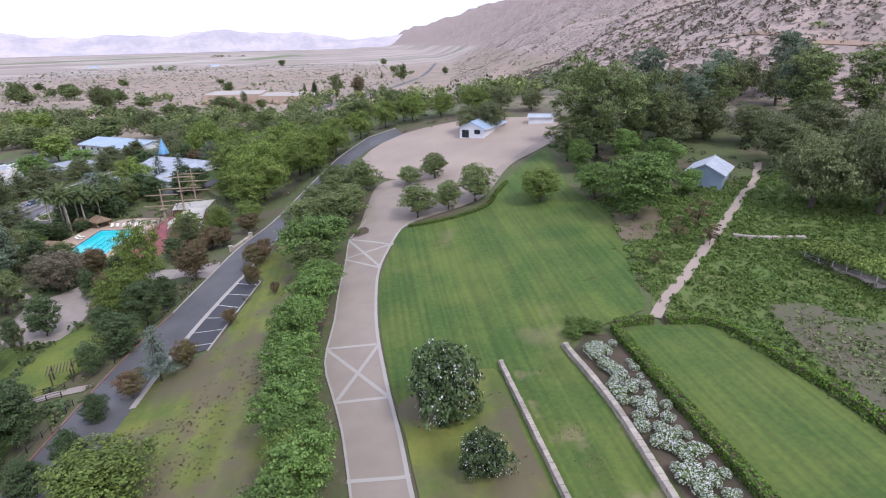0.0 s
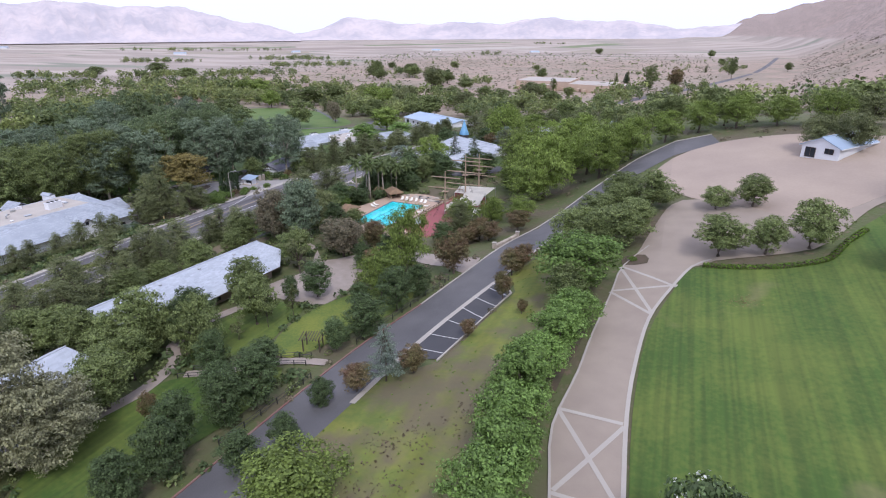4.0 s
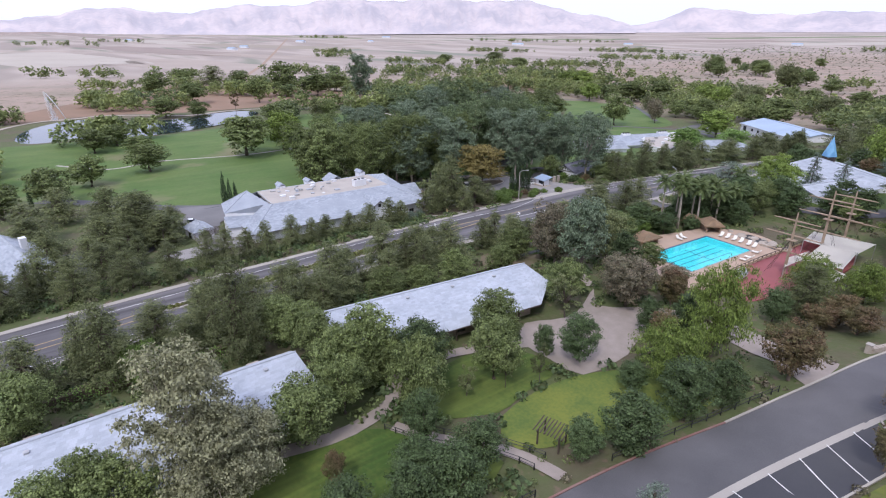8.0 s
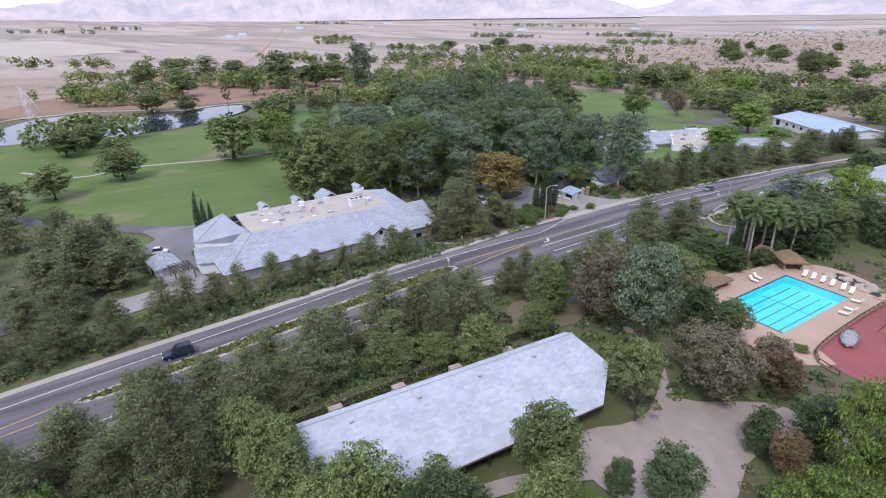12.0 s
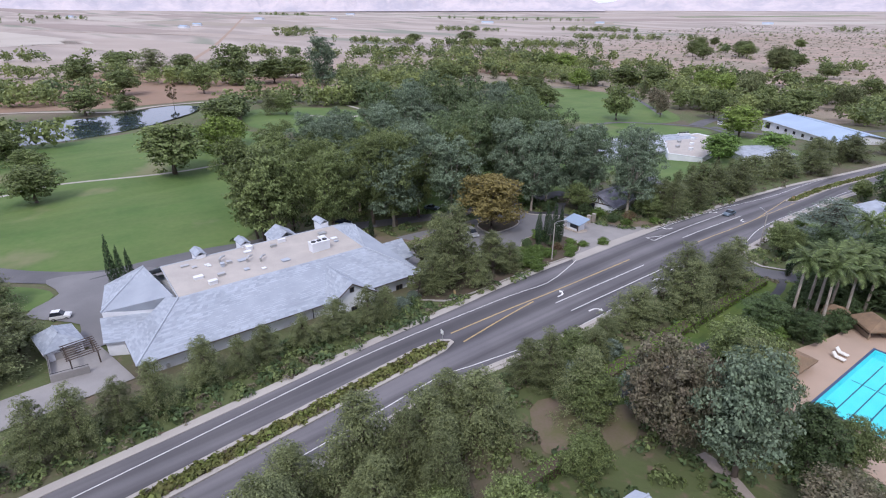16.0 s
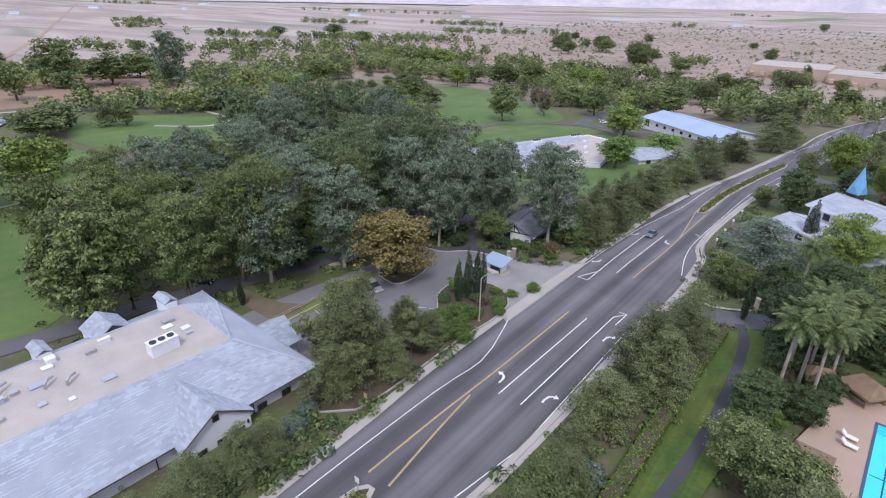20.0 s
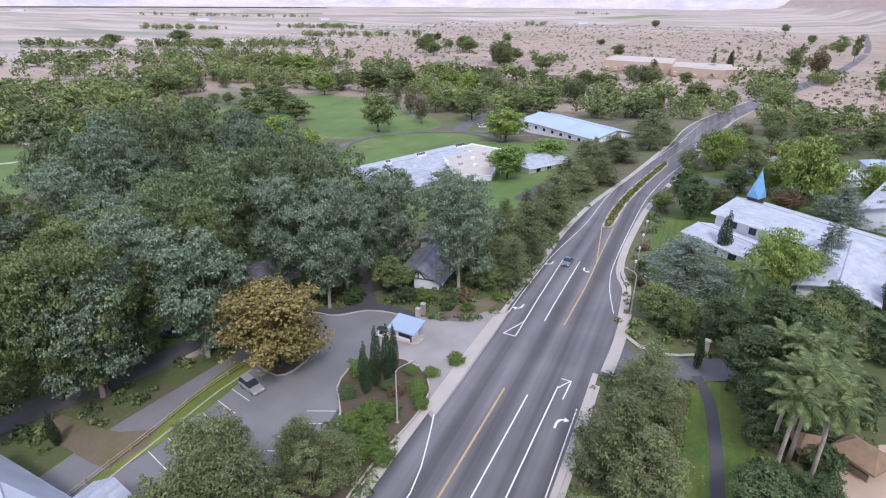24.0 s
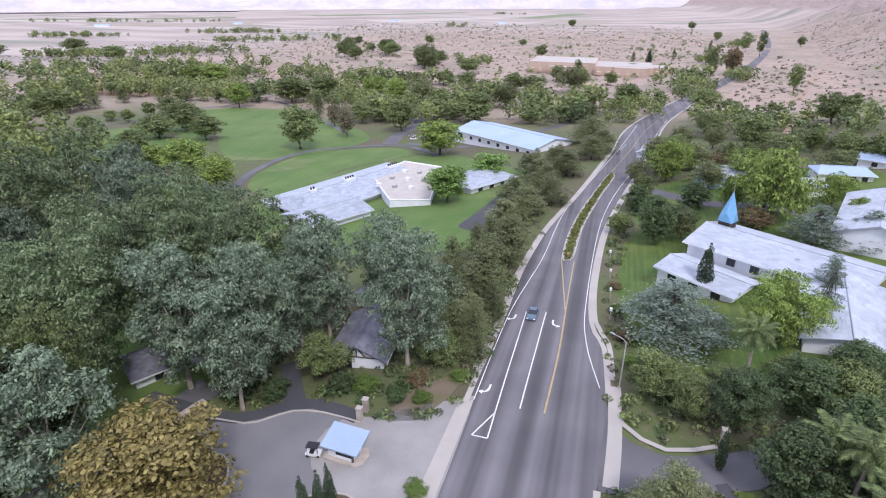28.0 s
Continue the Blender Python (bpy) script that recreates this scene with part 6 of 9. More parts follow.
grove("oak", [(-493, 1040, 24, 30), (-387, 894, 26, 40), (-372, 915, 20, 26), (-668, 1280, 18, 23), (-528, 1345, 19, 26), (-522, 954, 21, 28), (-292, 2193, 24, 33), (-325, 1365, 13, 20), (78, 2095, 23, 27), (-518, 1082, 26, 32), (-560, 1012, 32, 25), (-1068, 934, 24, 44), (-877, 834, 22, 44), (-1113, 821, 20, 37)], "lone trees on the dry plain")
woods("plain_trees", "scattered dull bushes and small trees on the dry plain", [(-300, 760, 220, 130, 0, 34), (-160, 1180, 170, 260, 0, 44), (-700, 980, 330, 260, 0, 60), (-500, 1900, 600, 420, 0, 110), (20, 560, 40, 90, 0, 16), (-60, 1500, 100, 250, 0, 24)], FAR_LEAF, 29, 110, (3.5, 8), 1.2)
woods("golf_woods", "belts of olive green trees across the golf course", [(-420, 300, 60, 24, 40, 41), (-330, 262, 44, 22, 10, 20), (-470, 350, 40, 20, 20, 20), (-300, 520, 100, 30, -15, 48), (-190, 570, 80, 26, -25, 33), (-430, 560, 100, 40, 20, 50), (-520, 330, 60, 26, 50, 38), (-250, 480, 60, 12, 10, 20), (-166, 486, 30, 24, 0, 23), (-560, 530, 70, 26, 40, 41)], FAR_LEAF, 21, 330, (9, 18), 1.0)
woods("pond_woods", "olive green trees round the pond", [(-530, 78, 20, 8, 60, 10), (-512, -4, 30, 10, 40, 22), (-352, -14, 36, 14, 20, 30), (-310, -10, 40, 20, 10, 44), (-560, 90, 60, 14, 60, 34), (-600, 200, 60, 16, 60, 40), (-640, 300, 70, 20, 50, 44), (-450, 236, 40, 14, 60, 26), (-420, 176, 18, 10, 30, 12), (-384, 60, 14, 26, 0, 16), (-560, 400, 70, 26, 40, 70), (-700, 120, 60, 14, 60, 26), (-540, -30, 60, 16, 40, 40)], FAR_LEAF, 24, 230, (9, 16), 1.0)
woods("valley_woods", "distant belts of trees on the valley floor", [(-620, 520, 150, 36, 30, 61), (-760, 700, 240, 44, 30, 102), (-560, 700, 130, 40, 20, 54), (-900, 470, 170, 30, 50, 75), (-900, 930, 170, 46, 40, 88), (-1100, 760, 140, 26, 36, 48), (-640, 640, 120, 24, 25, 54), (-380, 690, 110, 26, 0, 41), (-880, 1300, 160, 40, 35, 48), (-1150, 1530, 150, 30, 30, 48), (-1390, 1240, 110, 26, 40, 41), (-1600, 760, 60, 22, 50, 23), (-1430, 690, 46, 18, 60, 18), (-2150, 100, 130, 20, 60, 18), (-2530, 308, 120, 24, 60, 16), (-2930, 1340, 160, 30, 40, 27), (-3480, 2120, 240, 40, 30, 41), (-660, 2090, 50, 30, 0, 10), (-590, 1150, 40, 24, 0, 10), (-440, 1065, 26, 18, 0, 7), (-330, 930, 30, 24, 0, 10), (-60, 700, 40, 60, 0, 14), (-900, 120, 120, 20, 60, 27), (-1950, 1950, 360, 40, 30, 41), (-690, 3170, 100, 30, 0, 11)], FAR_LEAF, 22, 100, (8, 18), 1.05)
woods("roadside_woods", "dull green trees along the far road and below the hill", [(-110, 520, 20, 60, -12, 36), (-60, 640, 16, 60, -14, 26), (0, 780, 14, 70, -16, 20), (-11, 1027, 14, 40, 0, 10), (100, 1400, 22, 90, -14, 26), (-30, 420, 36, 60, 0, 30), (20, 300, 40, 50, 0, 34), (-20, 250, 30, 30, 0, 24), (70, 230, 30, 30, 0, 24), (-60, 470, 20, 40, 0, 16)], FAR_LEAF, 23, 200, (6, 12), 1.0)
rng = np.random.default_rng(5)
scrub("valley_scrub", "scattered dull bushes over the dry plain", strewn(rng, 4600, -1100, 60, 540, 2300, lambda x, y: x < road_x(y) - 20 or x > road_x(y) + 25) + strewn(rng, 900, -90, 110, 300, 1100, lambda x, y: x > road_x(y) + 30), DRY_BUSH, 1.5, 16)
scrub("hill_scrub", "brown chaparral bushes over the hillside", strewn(rng, 15000, 60, 420, 150, 700, lambda x, y: hill(x, y) > 2) + strewn(rng, 8000, 100, 800, 700, 2000, lambda x, y: hill(x, y) > 2), SCRUB_LEAF, 1.15, 6)
scrub("hill_shrubs", "olive green shrubs dotted over the hillside", strewn(rng, 260, 70, 420, 160, 900, lambda x, y: hill(x, y) > 6), OAK_LEAF, 1.9, 40)


def hill_rocks():
    """Pale boulders and ledges strewn over the slope, too many to count."""
    rng = np.random.default_rng(12)
    pts = np.array(strewn(rng, 4200, 62, 420, 150, 760, lambda x, y: hill(x, y) > 3))
    zs, r = gza(pts[:, 0], pts[:, 1]), 0.35 + 0.9 * rng.random(len(pts)) ** 3
    ring = np.array([(math.cos(a), math.sin(a)) for a in (0.3, 1.6, 2.7, 3.9, 5.2)])
    verts, faces = [], []
    for (x, y), z, q in zip(pts, zs, r):
        k = len(verts)
        wob = rng.uniform(0.7, 1.2, 5)
        verts += [(x + c[0] * q * w, y + c[1] * q * w, z - 0.4) for c, w in zip(ring, wob)]
        verts += [(x + c[0] * q * w * 0.6, y + c[1] * q * w * 0.6, z + q * rng.uniform(0.5, 0.9)) for c, w in zip(ring, wob)]
        faces += [(k + i, k + (i + 1) % 5, k + 5 + (i + 1) % 5, k + 5 + i) for i in range(5)] + [tuple(k + 5 + i for i in range(5))]
    me = bpy.data.meshes.new("hill_rocks")
    me.from_pydata(verts, [], faces)
    me.update()
    link("hill_rocks", me, SLOPE_ROCK, None, "pale pinkish boulders strewn over the hillside", "rocks", "", "stuff")


hill_rocks()

# ---- far fields and farms ----
FIELD_TONES = [material("stubble_field", (0.37, 0.31, 0.26), (0.32, 0.265, 0.225), 0.01, 0.95, 0, 0.2), material("ploughed_field", (0.25, 0.195, 0.17), (0.29, 0.235, 0.2), 0.012, 0.95, 0, 0.2), material("green_crop_field", (0.14, 0.18, 0.085), (0.19, 0.21, 0.11), 0.01, 0.95, 0, 0.2), material("straw_field", (0.43, 0.385, 0.33), (0.38, 0.335, 0.285), 0.01, 0.95, 0, 0.2), material("fallow_field", (0.27, 0.24, 0.175), (0.31, 0.26, 0.215), 0.012, 0.95, 0, 0.2)]
FIELD_NAMES = ["pale stubble", "brown ploughed", "green crop", "straw coloured", "fallow olive"]


def field(tone, cx, cy, long, wide, turn, lift=0.35):
    c, s = math.cos(radians(turn)), math.sin(radians(turn))
    plan = [(cx + u * long / 2 * c - v * wide / 2 * s, cy + u * long / 2 * s + v * wide / 2 * c) for u, v in ((-1, -1), (1, -1), (1, 1), (-1, 1))]
    keep = len(KEEP_CLEAR)
    patch("field", plan, FIELD_TONES[tone], lift, FIELD_NAMES[tone] + " field on the valley floor", "field", smooth_line=False)
    del KEEP_CLEAR[keep:]


for row in ((0, -1150, 330, 620, 260, 25), (3, -1500, 60, 520, 240, 20), (1, -1900, 330, 500, 200, 28), (0, -1500, 560, 420, 110, 30), (4, -2100, 760, 700, 180, 32), (3, -2600, 480, 500, 200, 24), (1, -2800, 900, 700, 140, 30), (2, -3100, 1350, 900, 110, 34), (0, -2300, 1250, 620, 190, 34), (3, -2600, 1750, 700, 160, 38), (2, -2200, 2200, 900, 120, 40), (4, -1700, 1900, 560, 200, 36), (1, -1500, 2450, 700, 200, 40), (0, -1900, 2900, 900, 200, 44), (2, -1300, 3100, 900, 130, 46), (3, -900, 2600, 600, 190, 46), (0, -800, 3500, 800, 220, 60), (2, -450, 3050, 560, 130, 70), (4, -300, 2500, 400, 240, 76), (1, -3400, 300, 800, 200, 20), (0, -3600, 900, 700, 180, 26), (2, -3700, 2300, 900, 130, 40), (3, -3000, 2800, 900, 160, 44), (0, -180, 3600, 460, 240, 80)):
    field(*row)
for x1, y1, x2, y2, w in ((-700, 210, -2900, 1120, 7), (-1300, 1000, -1950, -200, 6), (-560, 1500, -2600, 2700, 7), (-1900, 1500, -2700, 100, 6)):
    ribbon("farm_track", [(x1, y1), ((x1 * 2 + x2) / 3, (y1 * 2 + y2) / 3), ((x1 + x2 * 2) / 3, (y1 + y2 * 2) / 3), (x2, y2)], w, TRAIL, 0.45, "straight bare farm track between fields", "path", smooth_line=False)
for pts, w in (([(-430, 640), (-520, 720), (-600, 860), (-560, 1010), (-420, 1120), (-250, 1180)], 4.0), ([(-250, 640), (-330, 760), (-300, 900), (-180, 960), (-60, 1010)], 3.5), ([(-640, 900), (-800, 1060), (-760, 1260), (-560, 1380)], 4.0), ([(-20, 560), (20, 640), (60, 760), (100, 880), (150, 1010), (170, 1100)], 3.0), ([(-40, 430), (-14, 500), (30, 540), (60, 600)], 3.0)):
    ribbon("dirt_track", pts, w, TRAIL, 0.25, "winding bare dirt track over the dry plain", "path")


# ---- buildings ----
def shingles(name, planes, mat, parent, course=0.5, wide=1.1, seed=1, label="", kind="stuff"):
    """Overlapping shingle pieces over sloping planes (eave a to b, ridge d to c), joined as one covering."""
    rng = np.random.default_rng(seed)
    co = []
    for a, b, c, d in planes:
        a, b, c, d = (np.array(v, float) for v in (a, b, c, d))
        n = np.cross(b - a, d - a)
        n = n / np.linalg.norm(n) * (1 if n[2] > 0 else -1)
        rows = max(1, int(np.linalg.norm((d + c - a - b) / 2) / course))
        for r in range(rows):
            f, g = r / rows, (r + 1.04) / rows
            e0, e1, h0, h1 = a + (d - a) * f, b + (c - b) * f, a + (d - a) * min(g, 1), b + (c - b) * min(g, 1)
            m = max(1, int(np.linalg.norm(e1 - e0) / wide))
            cut = np.sort(np.clip((np.arange(m + 1) + np.r_[0, rng.uniform(-0.35, 0.35, m - 1), 0]) / m, 0, 1)) if m > 1 else np.array([0, 1.0])
            for u, v in zip(cut, cut[1:]):
                low, up = n * (0.035 + 0.025 * rng.random()), n * 0.012
                co += [e0 + (e1 - e0) * u + low, e0 + (e1 - e0) * v + low, h0 + (h1 - h0) * v + up, h0 + (h1 - h0) * u + up]
    ob = link(name, quads_mesh(name, np.array(co)), mat, parent, label)
    ob["kind"] = kind
    return ob


def slab(planes, thick=0.18):
    """Solid boards under roof planes."""
    bm = bmesh.new()
    for pts in planes:
        p = [Vector(v) for v in pts]
        if (p[2] - p[3]).length < 1e-4:
            p = p[:3]
        up = [bm.verts.new(v) for v in p]
        lo = [bm.verts.new(v - Vector((0, 0, thick))) for v in p]
        k = len(p)
        bm.faces.new(up)
        bm.faces.new(lo[::-1])
        for i in range(k):
            bm.faces.new((lo[i], lo[(i + 1) % k], up[(i + 1) % k], up[i]))
    bmesh.ops.recalc_face_normals(bm, faces=bm.faces)
    return bm


def window(parent, x, y, z, w, h, face, name="window", frame_mat=None):
    """A framed window on a wall that faces +x, -x, +y or -y in its building's own axes: frame, pane and bar."""
    turn = {"+x": 90, "-x": -90, "+y": 180, "-y": 0}[face]
    m = pose(x, y, z, 0, 0, turn)
    bm = bmesh.new()
    t = 0.12
    for x0, z0, x1, z1 in ((-w / 2 - t, 0, -w / 2, h), (w / 2, 0, w / 2 + t, h), (-w / 2 - t, h, w / 2 + t, h + t), (-w / 2 - t, -t, w / 2 + t, 0)):
        box(bm, x0, -0.1, z0, x1, 0.06, z1, m)
    win = part(name, bm, frame_mat or DARK_WOOD, parent, "dark framed window")
    bm = bmesh.new()
    box(bm, -w / 2, -0.04, 0, w / 2, 0.02, h, m)
    part("pane", bm, GLASS, win)
    bm = bmesh.new()
    box(bm, -0.04, -0.07, 0, 0.04, -0.045, h, m)
    part("glazing_bar", bm, frame_mat or DARK_WOOD, win)
    return win


def house(name, label, cx, cy, length, width, turn, eave, ridge, wall, roof, hip=0.0, over=0.8, z=None, course=0.5, wide=1.1, wins=(), category="house", base=2.5):
    """A house along its own x axis: walls, two roof slopes with hipped or gabled ends, fascia, and windows (face, along, sill, w, h)."""
    z = gz(cx, cy) if z is None else z
    top = root(name, label, category, at=pose(cx, cy, z, 0, 0, turn))
    L, W = length / 2, width / 2
    bm = boxed(-L, -W, -base, L, W, eave)
    if not hip:
        for s in (-1, 1):
            v = [bm.verts.new((s * L, -W, eave)), bm.verts.new((s * L, W, eave)), bm.verts.new((s * L, 0, ridge))]
            w = [bm.verts.new((s * (L - 0.3), p.co.y, p.co.z)) for p in v]
            bm.faces.new(v)
            bm.faces.new(w[::-1])
            for i in range(3):
                bm.faces.new((v[i], v[(i + 1) % 3], w[(i + 1) % 3], w[i]))
        bmesh.ops.recalc_face_normals(bm, faces=bm.faces)
    part("wall", bm, wall, top)
    X, Y = L + over, W + over
    drop = (ridge - eave) / W * over
    e, r, k = eave - drop + 0.14, ridge + 0.14, X - hip if hip else X
    planes = [((-X, -Y, e), (X, -Y, e), (k, 0, r), (-k, 0, r)), ((X, Y, e), (-X, Y, e), (-k, 0, r), (k, 0, r))]
    if hip:
        planes += [((X, -Y, e), (X, Y, e), (k, 0, r), (k, 0, r)), ((-X, Y, e), (-X, -Y, e), (-k, 0, r), (-k, 0, r))]
    for p in planes:
        s = part("roof_slope", slab([p]), roof, top)
        if course:
            shingles("shingle_covering", [p], roof, s, course, wide, seed=int(abs(cx * 7 + cy)) + len(planes))
    part("ridge_cap", tubed([(-k, 0, r + 0.06), (k, 0, r + 0.06)], [0.14, 0.14], 6), roof, top)
    for s in (-1, 1):
        bm = bmesh.new()
        box(bm, -X, s * Y - 0.06, e - 0.3, X, s * Y + 0.06, e - 0.02)
        part("fascia", bm, WHITE_WALL if wall is not DARK_WOOD else wall, top)
    for face, along, sill, w, h in wins:
        if face in ("+y", "-y"):
            window(top, along, W * (1 if face == "+y" else -1), sill, w, h, face)
        else:
            window(top, L * (1 if face == "+x" else -1), along, sill, w, h, face)
    return top


def rooftop_box(parent, x, y, z, w, d, h, mat=METAL, name="roof_vent", label=""):
    """A small rooftop unit with a lip and a dark top."""
    bm = boxed(x - w / 2, y - d / 2, z, x + w / 2, y + d / 2, z + h)
    box(bm, x - w / 2 - 0.06, y - d / 2 - 0.06, z + h, x + w / 2 + 0.06, y + d / 2 + 0.06, z + h + 0.08)
    return part(name, bm, mat, parent, label)


# the conference hall beside the road: slate hips round a flat roof
def big_hall():
    top = root("conference_hall", "white walled hall with grey slate roof and flat tan deck", "building")
    g = gz(-153, 92) - 1.4
    e, r = -2.0, 2.0
    SE, NE, NW, SW = (-154.0, 67.6, e), (-152.4, 121.8, e), (-187.5, 123.0, e), (-187.0, 68.8, e)
    fSE, fNE, fNW, fSW = (-164.8, 77.4, r), (-163.2, 114.4, r), (-178.6, 115.2, r), (-180.2, 78.2, r)
    peak, valley = (-173.4, 118.3, 2.9), (-163.0, 67.7, e)
    crown, step = (-181.8, 75.6, 2.3), (-173.8, 66.2, -1.0)

    def clad(name, p, seed, label=""):
        """One roof plane with its slates."""
        s = part(name, slab([p]), SHINGLE, top, label)
        shingles("slate_covering", [p], SHINGLE, s, 0.42, 0.85, seed=seed)

    part("wall", prism([(-155.2, 68.8), (-153.6, 120.6), (-186.3, 121.8), (-185.8, 77), (-164.4, 70)], g - 5, e - 0.15), WHITE_WALL, top, "plain white stucco wall")
    for k, p in enumerate(((SE, NE, fNE, fSE), (NE, NW, peak, fNE), (NW, SW, fSW, fNW), (valley, SE, fSE, (-167.5, 76.2, 1.7)))):
        clad("roof_slope", p, 40 + k, "sloping grey slate roof")
    clad("roof_slope", (fNW, NW, peak, peak), 45)
    clad("roof_slope", (fNE, peak, fNW, fNW), 46)
    clad("corner_slope", (SW, step, crown, crown), 47)
    clad("corner_slope", (step, (-168.6, 74.6, -0.7), (-166.6, 77.0, 1.85), crown), 48)
    clad("lower_roof", ((-166.0, 64.9, -2.9), (-163.0, 69.8, -2.6), (-169.3, 74.2, -1.65), (-173.4, 65.8, -1.8)), 49, "lower stepped slate roof")
    part("step_wall", prism([(-173.6, 65.8), (-166.5, 65.3), (-163.6, 69.6), (-168.6, 75), (-176, 76)], g - 5, -3.0), WHITE_WALL, top)
    part("step_fascia", prism([(-173.6, 66.3), (-168.9, 74.5), (-169.4, 74.8), (-174.1, 66.6)], -2.0, -1.0), WHITE_WALL, top, "white board between the stepped roofs")
    part("corner_wall", prism([(-185.6, 69.8), (-174.2, 67.0), (-169.6, 75.2), (-180, 78), (-186, 78)], g - 5, -1.9), WHITE_WALL, top)
    for a, b in ((SE, fSE), (NE, fNE), (NW, peak), (peak, fNE), (SW, crown), (step, crown)):
        part("hip_cap", tubed([(a[0], a[1], a[2] + 0.1), (b[0], b[1], b[2] + 0.1)], [0.15, 0.15], 6), PALE_ROOF, top)
    for a, b in ((SE, NE), (valley, SE), (NE, NW)):
        part("gutter", tubed([(a[0], a[1], a[2] - 0.12), (b[0], b[1], b[2] - 0.12)], [0.09, 0.09], 5), DARK_WOOD, top, "dark eaves gutter")
    part("flat_roof", prism([fSE[:2], fNE[:2], fNW[:2], fSW[:2], (-172, 77.6)], r - 0.5, r - 0.05), FLAT_ROOF, top, "flat tan roof deck")
    for a, b in ((fSE, fNE), (fNE, fNW), (fNW, fSW), (fSW, fSE)):
        part("parapet", tubed([(a[0], a[1], r - 0.02), (b[0], b[1], r - 0.02)], [0.1, 0.1], 4), PALE_ROOF, top)
    rnd = random.Random(4)
    for k in range(22):
        x, y = rnd.uniform(-178.6, -166.4), rnd.uniform(80, 112.6)
        if abs(x + 168.2) < 2.2 and abs(y - 106.6) < 3:
            continue
        w, d, h = rnd.uniform(0.5, 1.2), rnd.uniform(0.6, 1.7), rnd.choice((0.15, 0.2, 0.45, 0.7))
        rooftop_box(top, x, y, r - 0.06, w, d, h, rnd.choice((METAL, WHITE_WALL, WHITE_WALL, PALE_ROOF)), "skylight" if h < 0.3 else "roof_vent")
    for x, y in ((-171.6, 92.4), (-170.2, 94.6), (-174.8, 88)):
        part("duct", tubed([(x, y, r - 0.05), (x, y, r + 0.7), (x - 0.4, y + 0.5, r + 0.9), (x - 1.1, y + 1.4, r + 0.7)], [0.22, 0.22, 0.22, 0.2], 8), METAL, top, "bent steel roof duct")
    duct = rooftop_box(top, -168.2, 106.6, r - 0.06, 1.9, 4.0, 1.9, WHITE_WALL, "air_handler", "large white rooftop air handler")
    for k in range(3):
        part("fan", tubed([(-168.2, 105.3 + k * 1.3, r + 1.9), (-168.2, 105.3 + k * 1.3, r + 2.08)], [0.5, 0.5], 12), BLACK, duct)
    # east gable
    y0, y1, xo, pk = 99.4, 109.8, -151.9, 1.25
    ym = (y0 + y1) / 2
    bm = bmesh.new()
    v = [bm.verts.new(p) for p in ((xo, y0 + 0.4, g - 3), (xo, y1 - 0.4, g - 3), (xo, y1 - 0.4, e), (xo, ym, pk - 0.2), (xo, y0 + 0.4, e))]
    w = [bm.verts.new((xo - 3.0, p.co.y, p.co.z)) for p in v]
    bm.faces.new(v)
    bm.faces.new(w[::-1])
    for i in range(5):
        bm.faces.new((v[i], v[(i + 1) % 5], w[(i + 1) % 5], w[i]))
    bmesh.ops.recalc_face_normals(bm, faces=bm.faces)
    part("gable_wall", bm, WHITE_WALL, top)
    for k, ya in enumerate((y0, y1)):
        clad("gable_slope", ((xo + 0.5, ya, e - 0.1), (xo - 1.4, ya, e - 0.1), (-161.6, ym, pk), (xo + 0.5, ym, pk)), 60 + k)
        part("barge_board", tubed([(xo + 0.52, ya, e - 0.22), (xo + 0.52, ym, pk - 0.12)], [0.11, 0.11], 4), DARK_WOOD, top)
    attic = part("attic_window", boxed(xo, ym - 0.45, -0.75, xo + 0.1, ym + 0.45, 0.25), DARK_WOOD, top, "small dark framed attic window")
    part("pane", boxed(xo + 0.1, ym - 0.32, -0.6, xo + 0.12, ym + 0.32, 0.12), GLASS, attic)
    for y in (102.1, 104.9):
        window(top, xo, y, g + 0.5, 1.1, 1.7, "+x")
    door = part("door", boxed(xo, 107.1, g - 0.4, xo + 0.08, 108.3, g + 2.2), DARK_WOOD, top, "dark framed glazed door")
    part("pane", boxed(xo + 0.08, 107.3, g + 0.6, xo + 0.1, 108.1, g + 2.0), METAL, door)
    for y in (100.5, 106.5, 108.9):
        part("wall_lantern", tubed([(xo + 0.1, y, g + 2.3), (xo + 0.1, y, g + 2.8)], [0.16, 0.1], 6), BLACK, top)
    for y in (112.4, 116.6):
        window(top, -153.7, y, g + 0.7, 1.3, 1.5, "+x")
    for y in (72, 79, 86, 93):
        part("wall_lamp", tubed([(-155.1 + (y - 68) * 0.03, y, g + 1.9), (-154.8 + (y - 68) * 0.03, y, g + 1.9)], [0.34, 0.3], 12), METAL, top, "round white wall fitting")
    for y in (70, 83, 97.4, 111):
        part("downpipe", tubed([(-155.0 + (y - 68) * 0.03, y, g - 2.5), (-155.0 + (y - 68) * 0.03, y, e - 0.2)], [0.08, 0.08], 6), BLACK, top)
    # small north gable
    part("gable_wall", prism([(-168.2, 119), (-160.8, 119), (-160.8, 124.2), (-168.2, 124.2)], g - 5, e - 0.1), WHITE_WALL, top)
    for k, x in enumerate((-169.0, -160.0)):
        clad("gable_slope", ((x, 125.0, e), (x, 121.4, e + 0.02), (-164.5, 117.6, 0.9), (-164.5, 125.0, 0.8)), 70 + k)
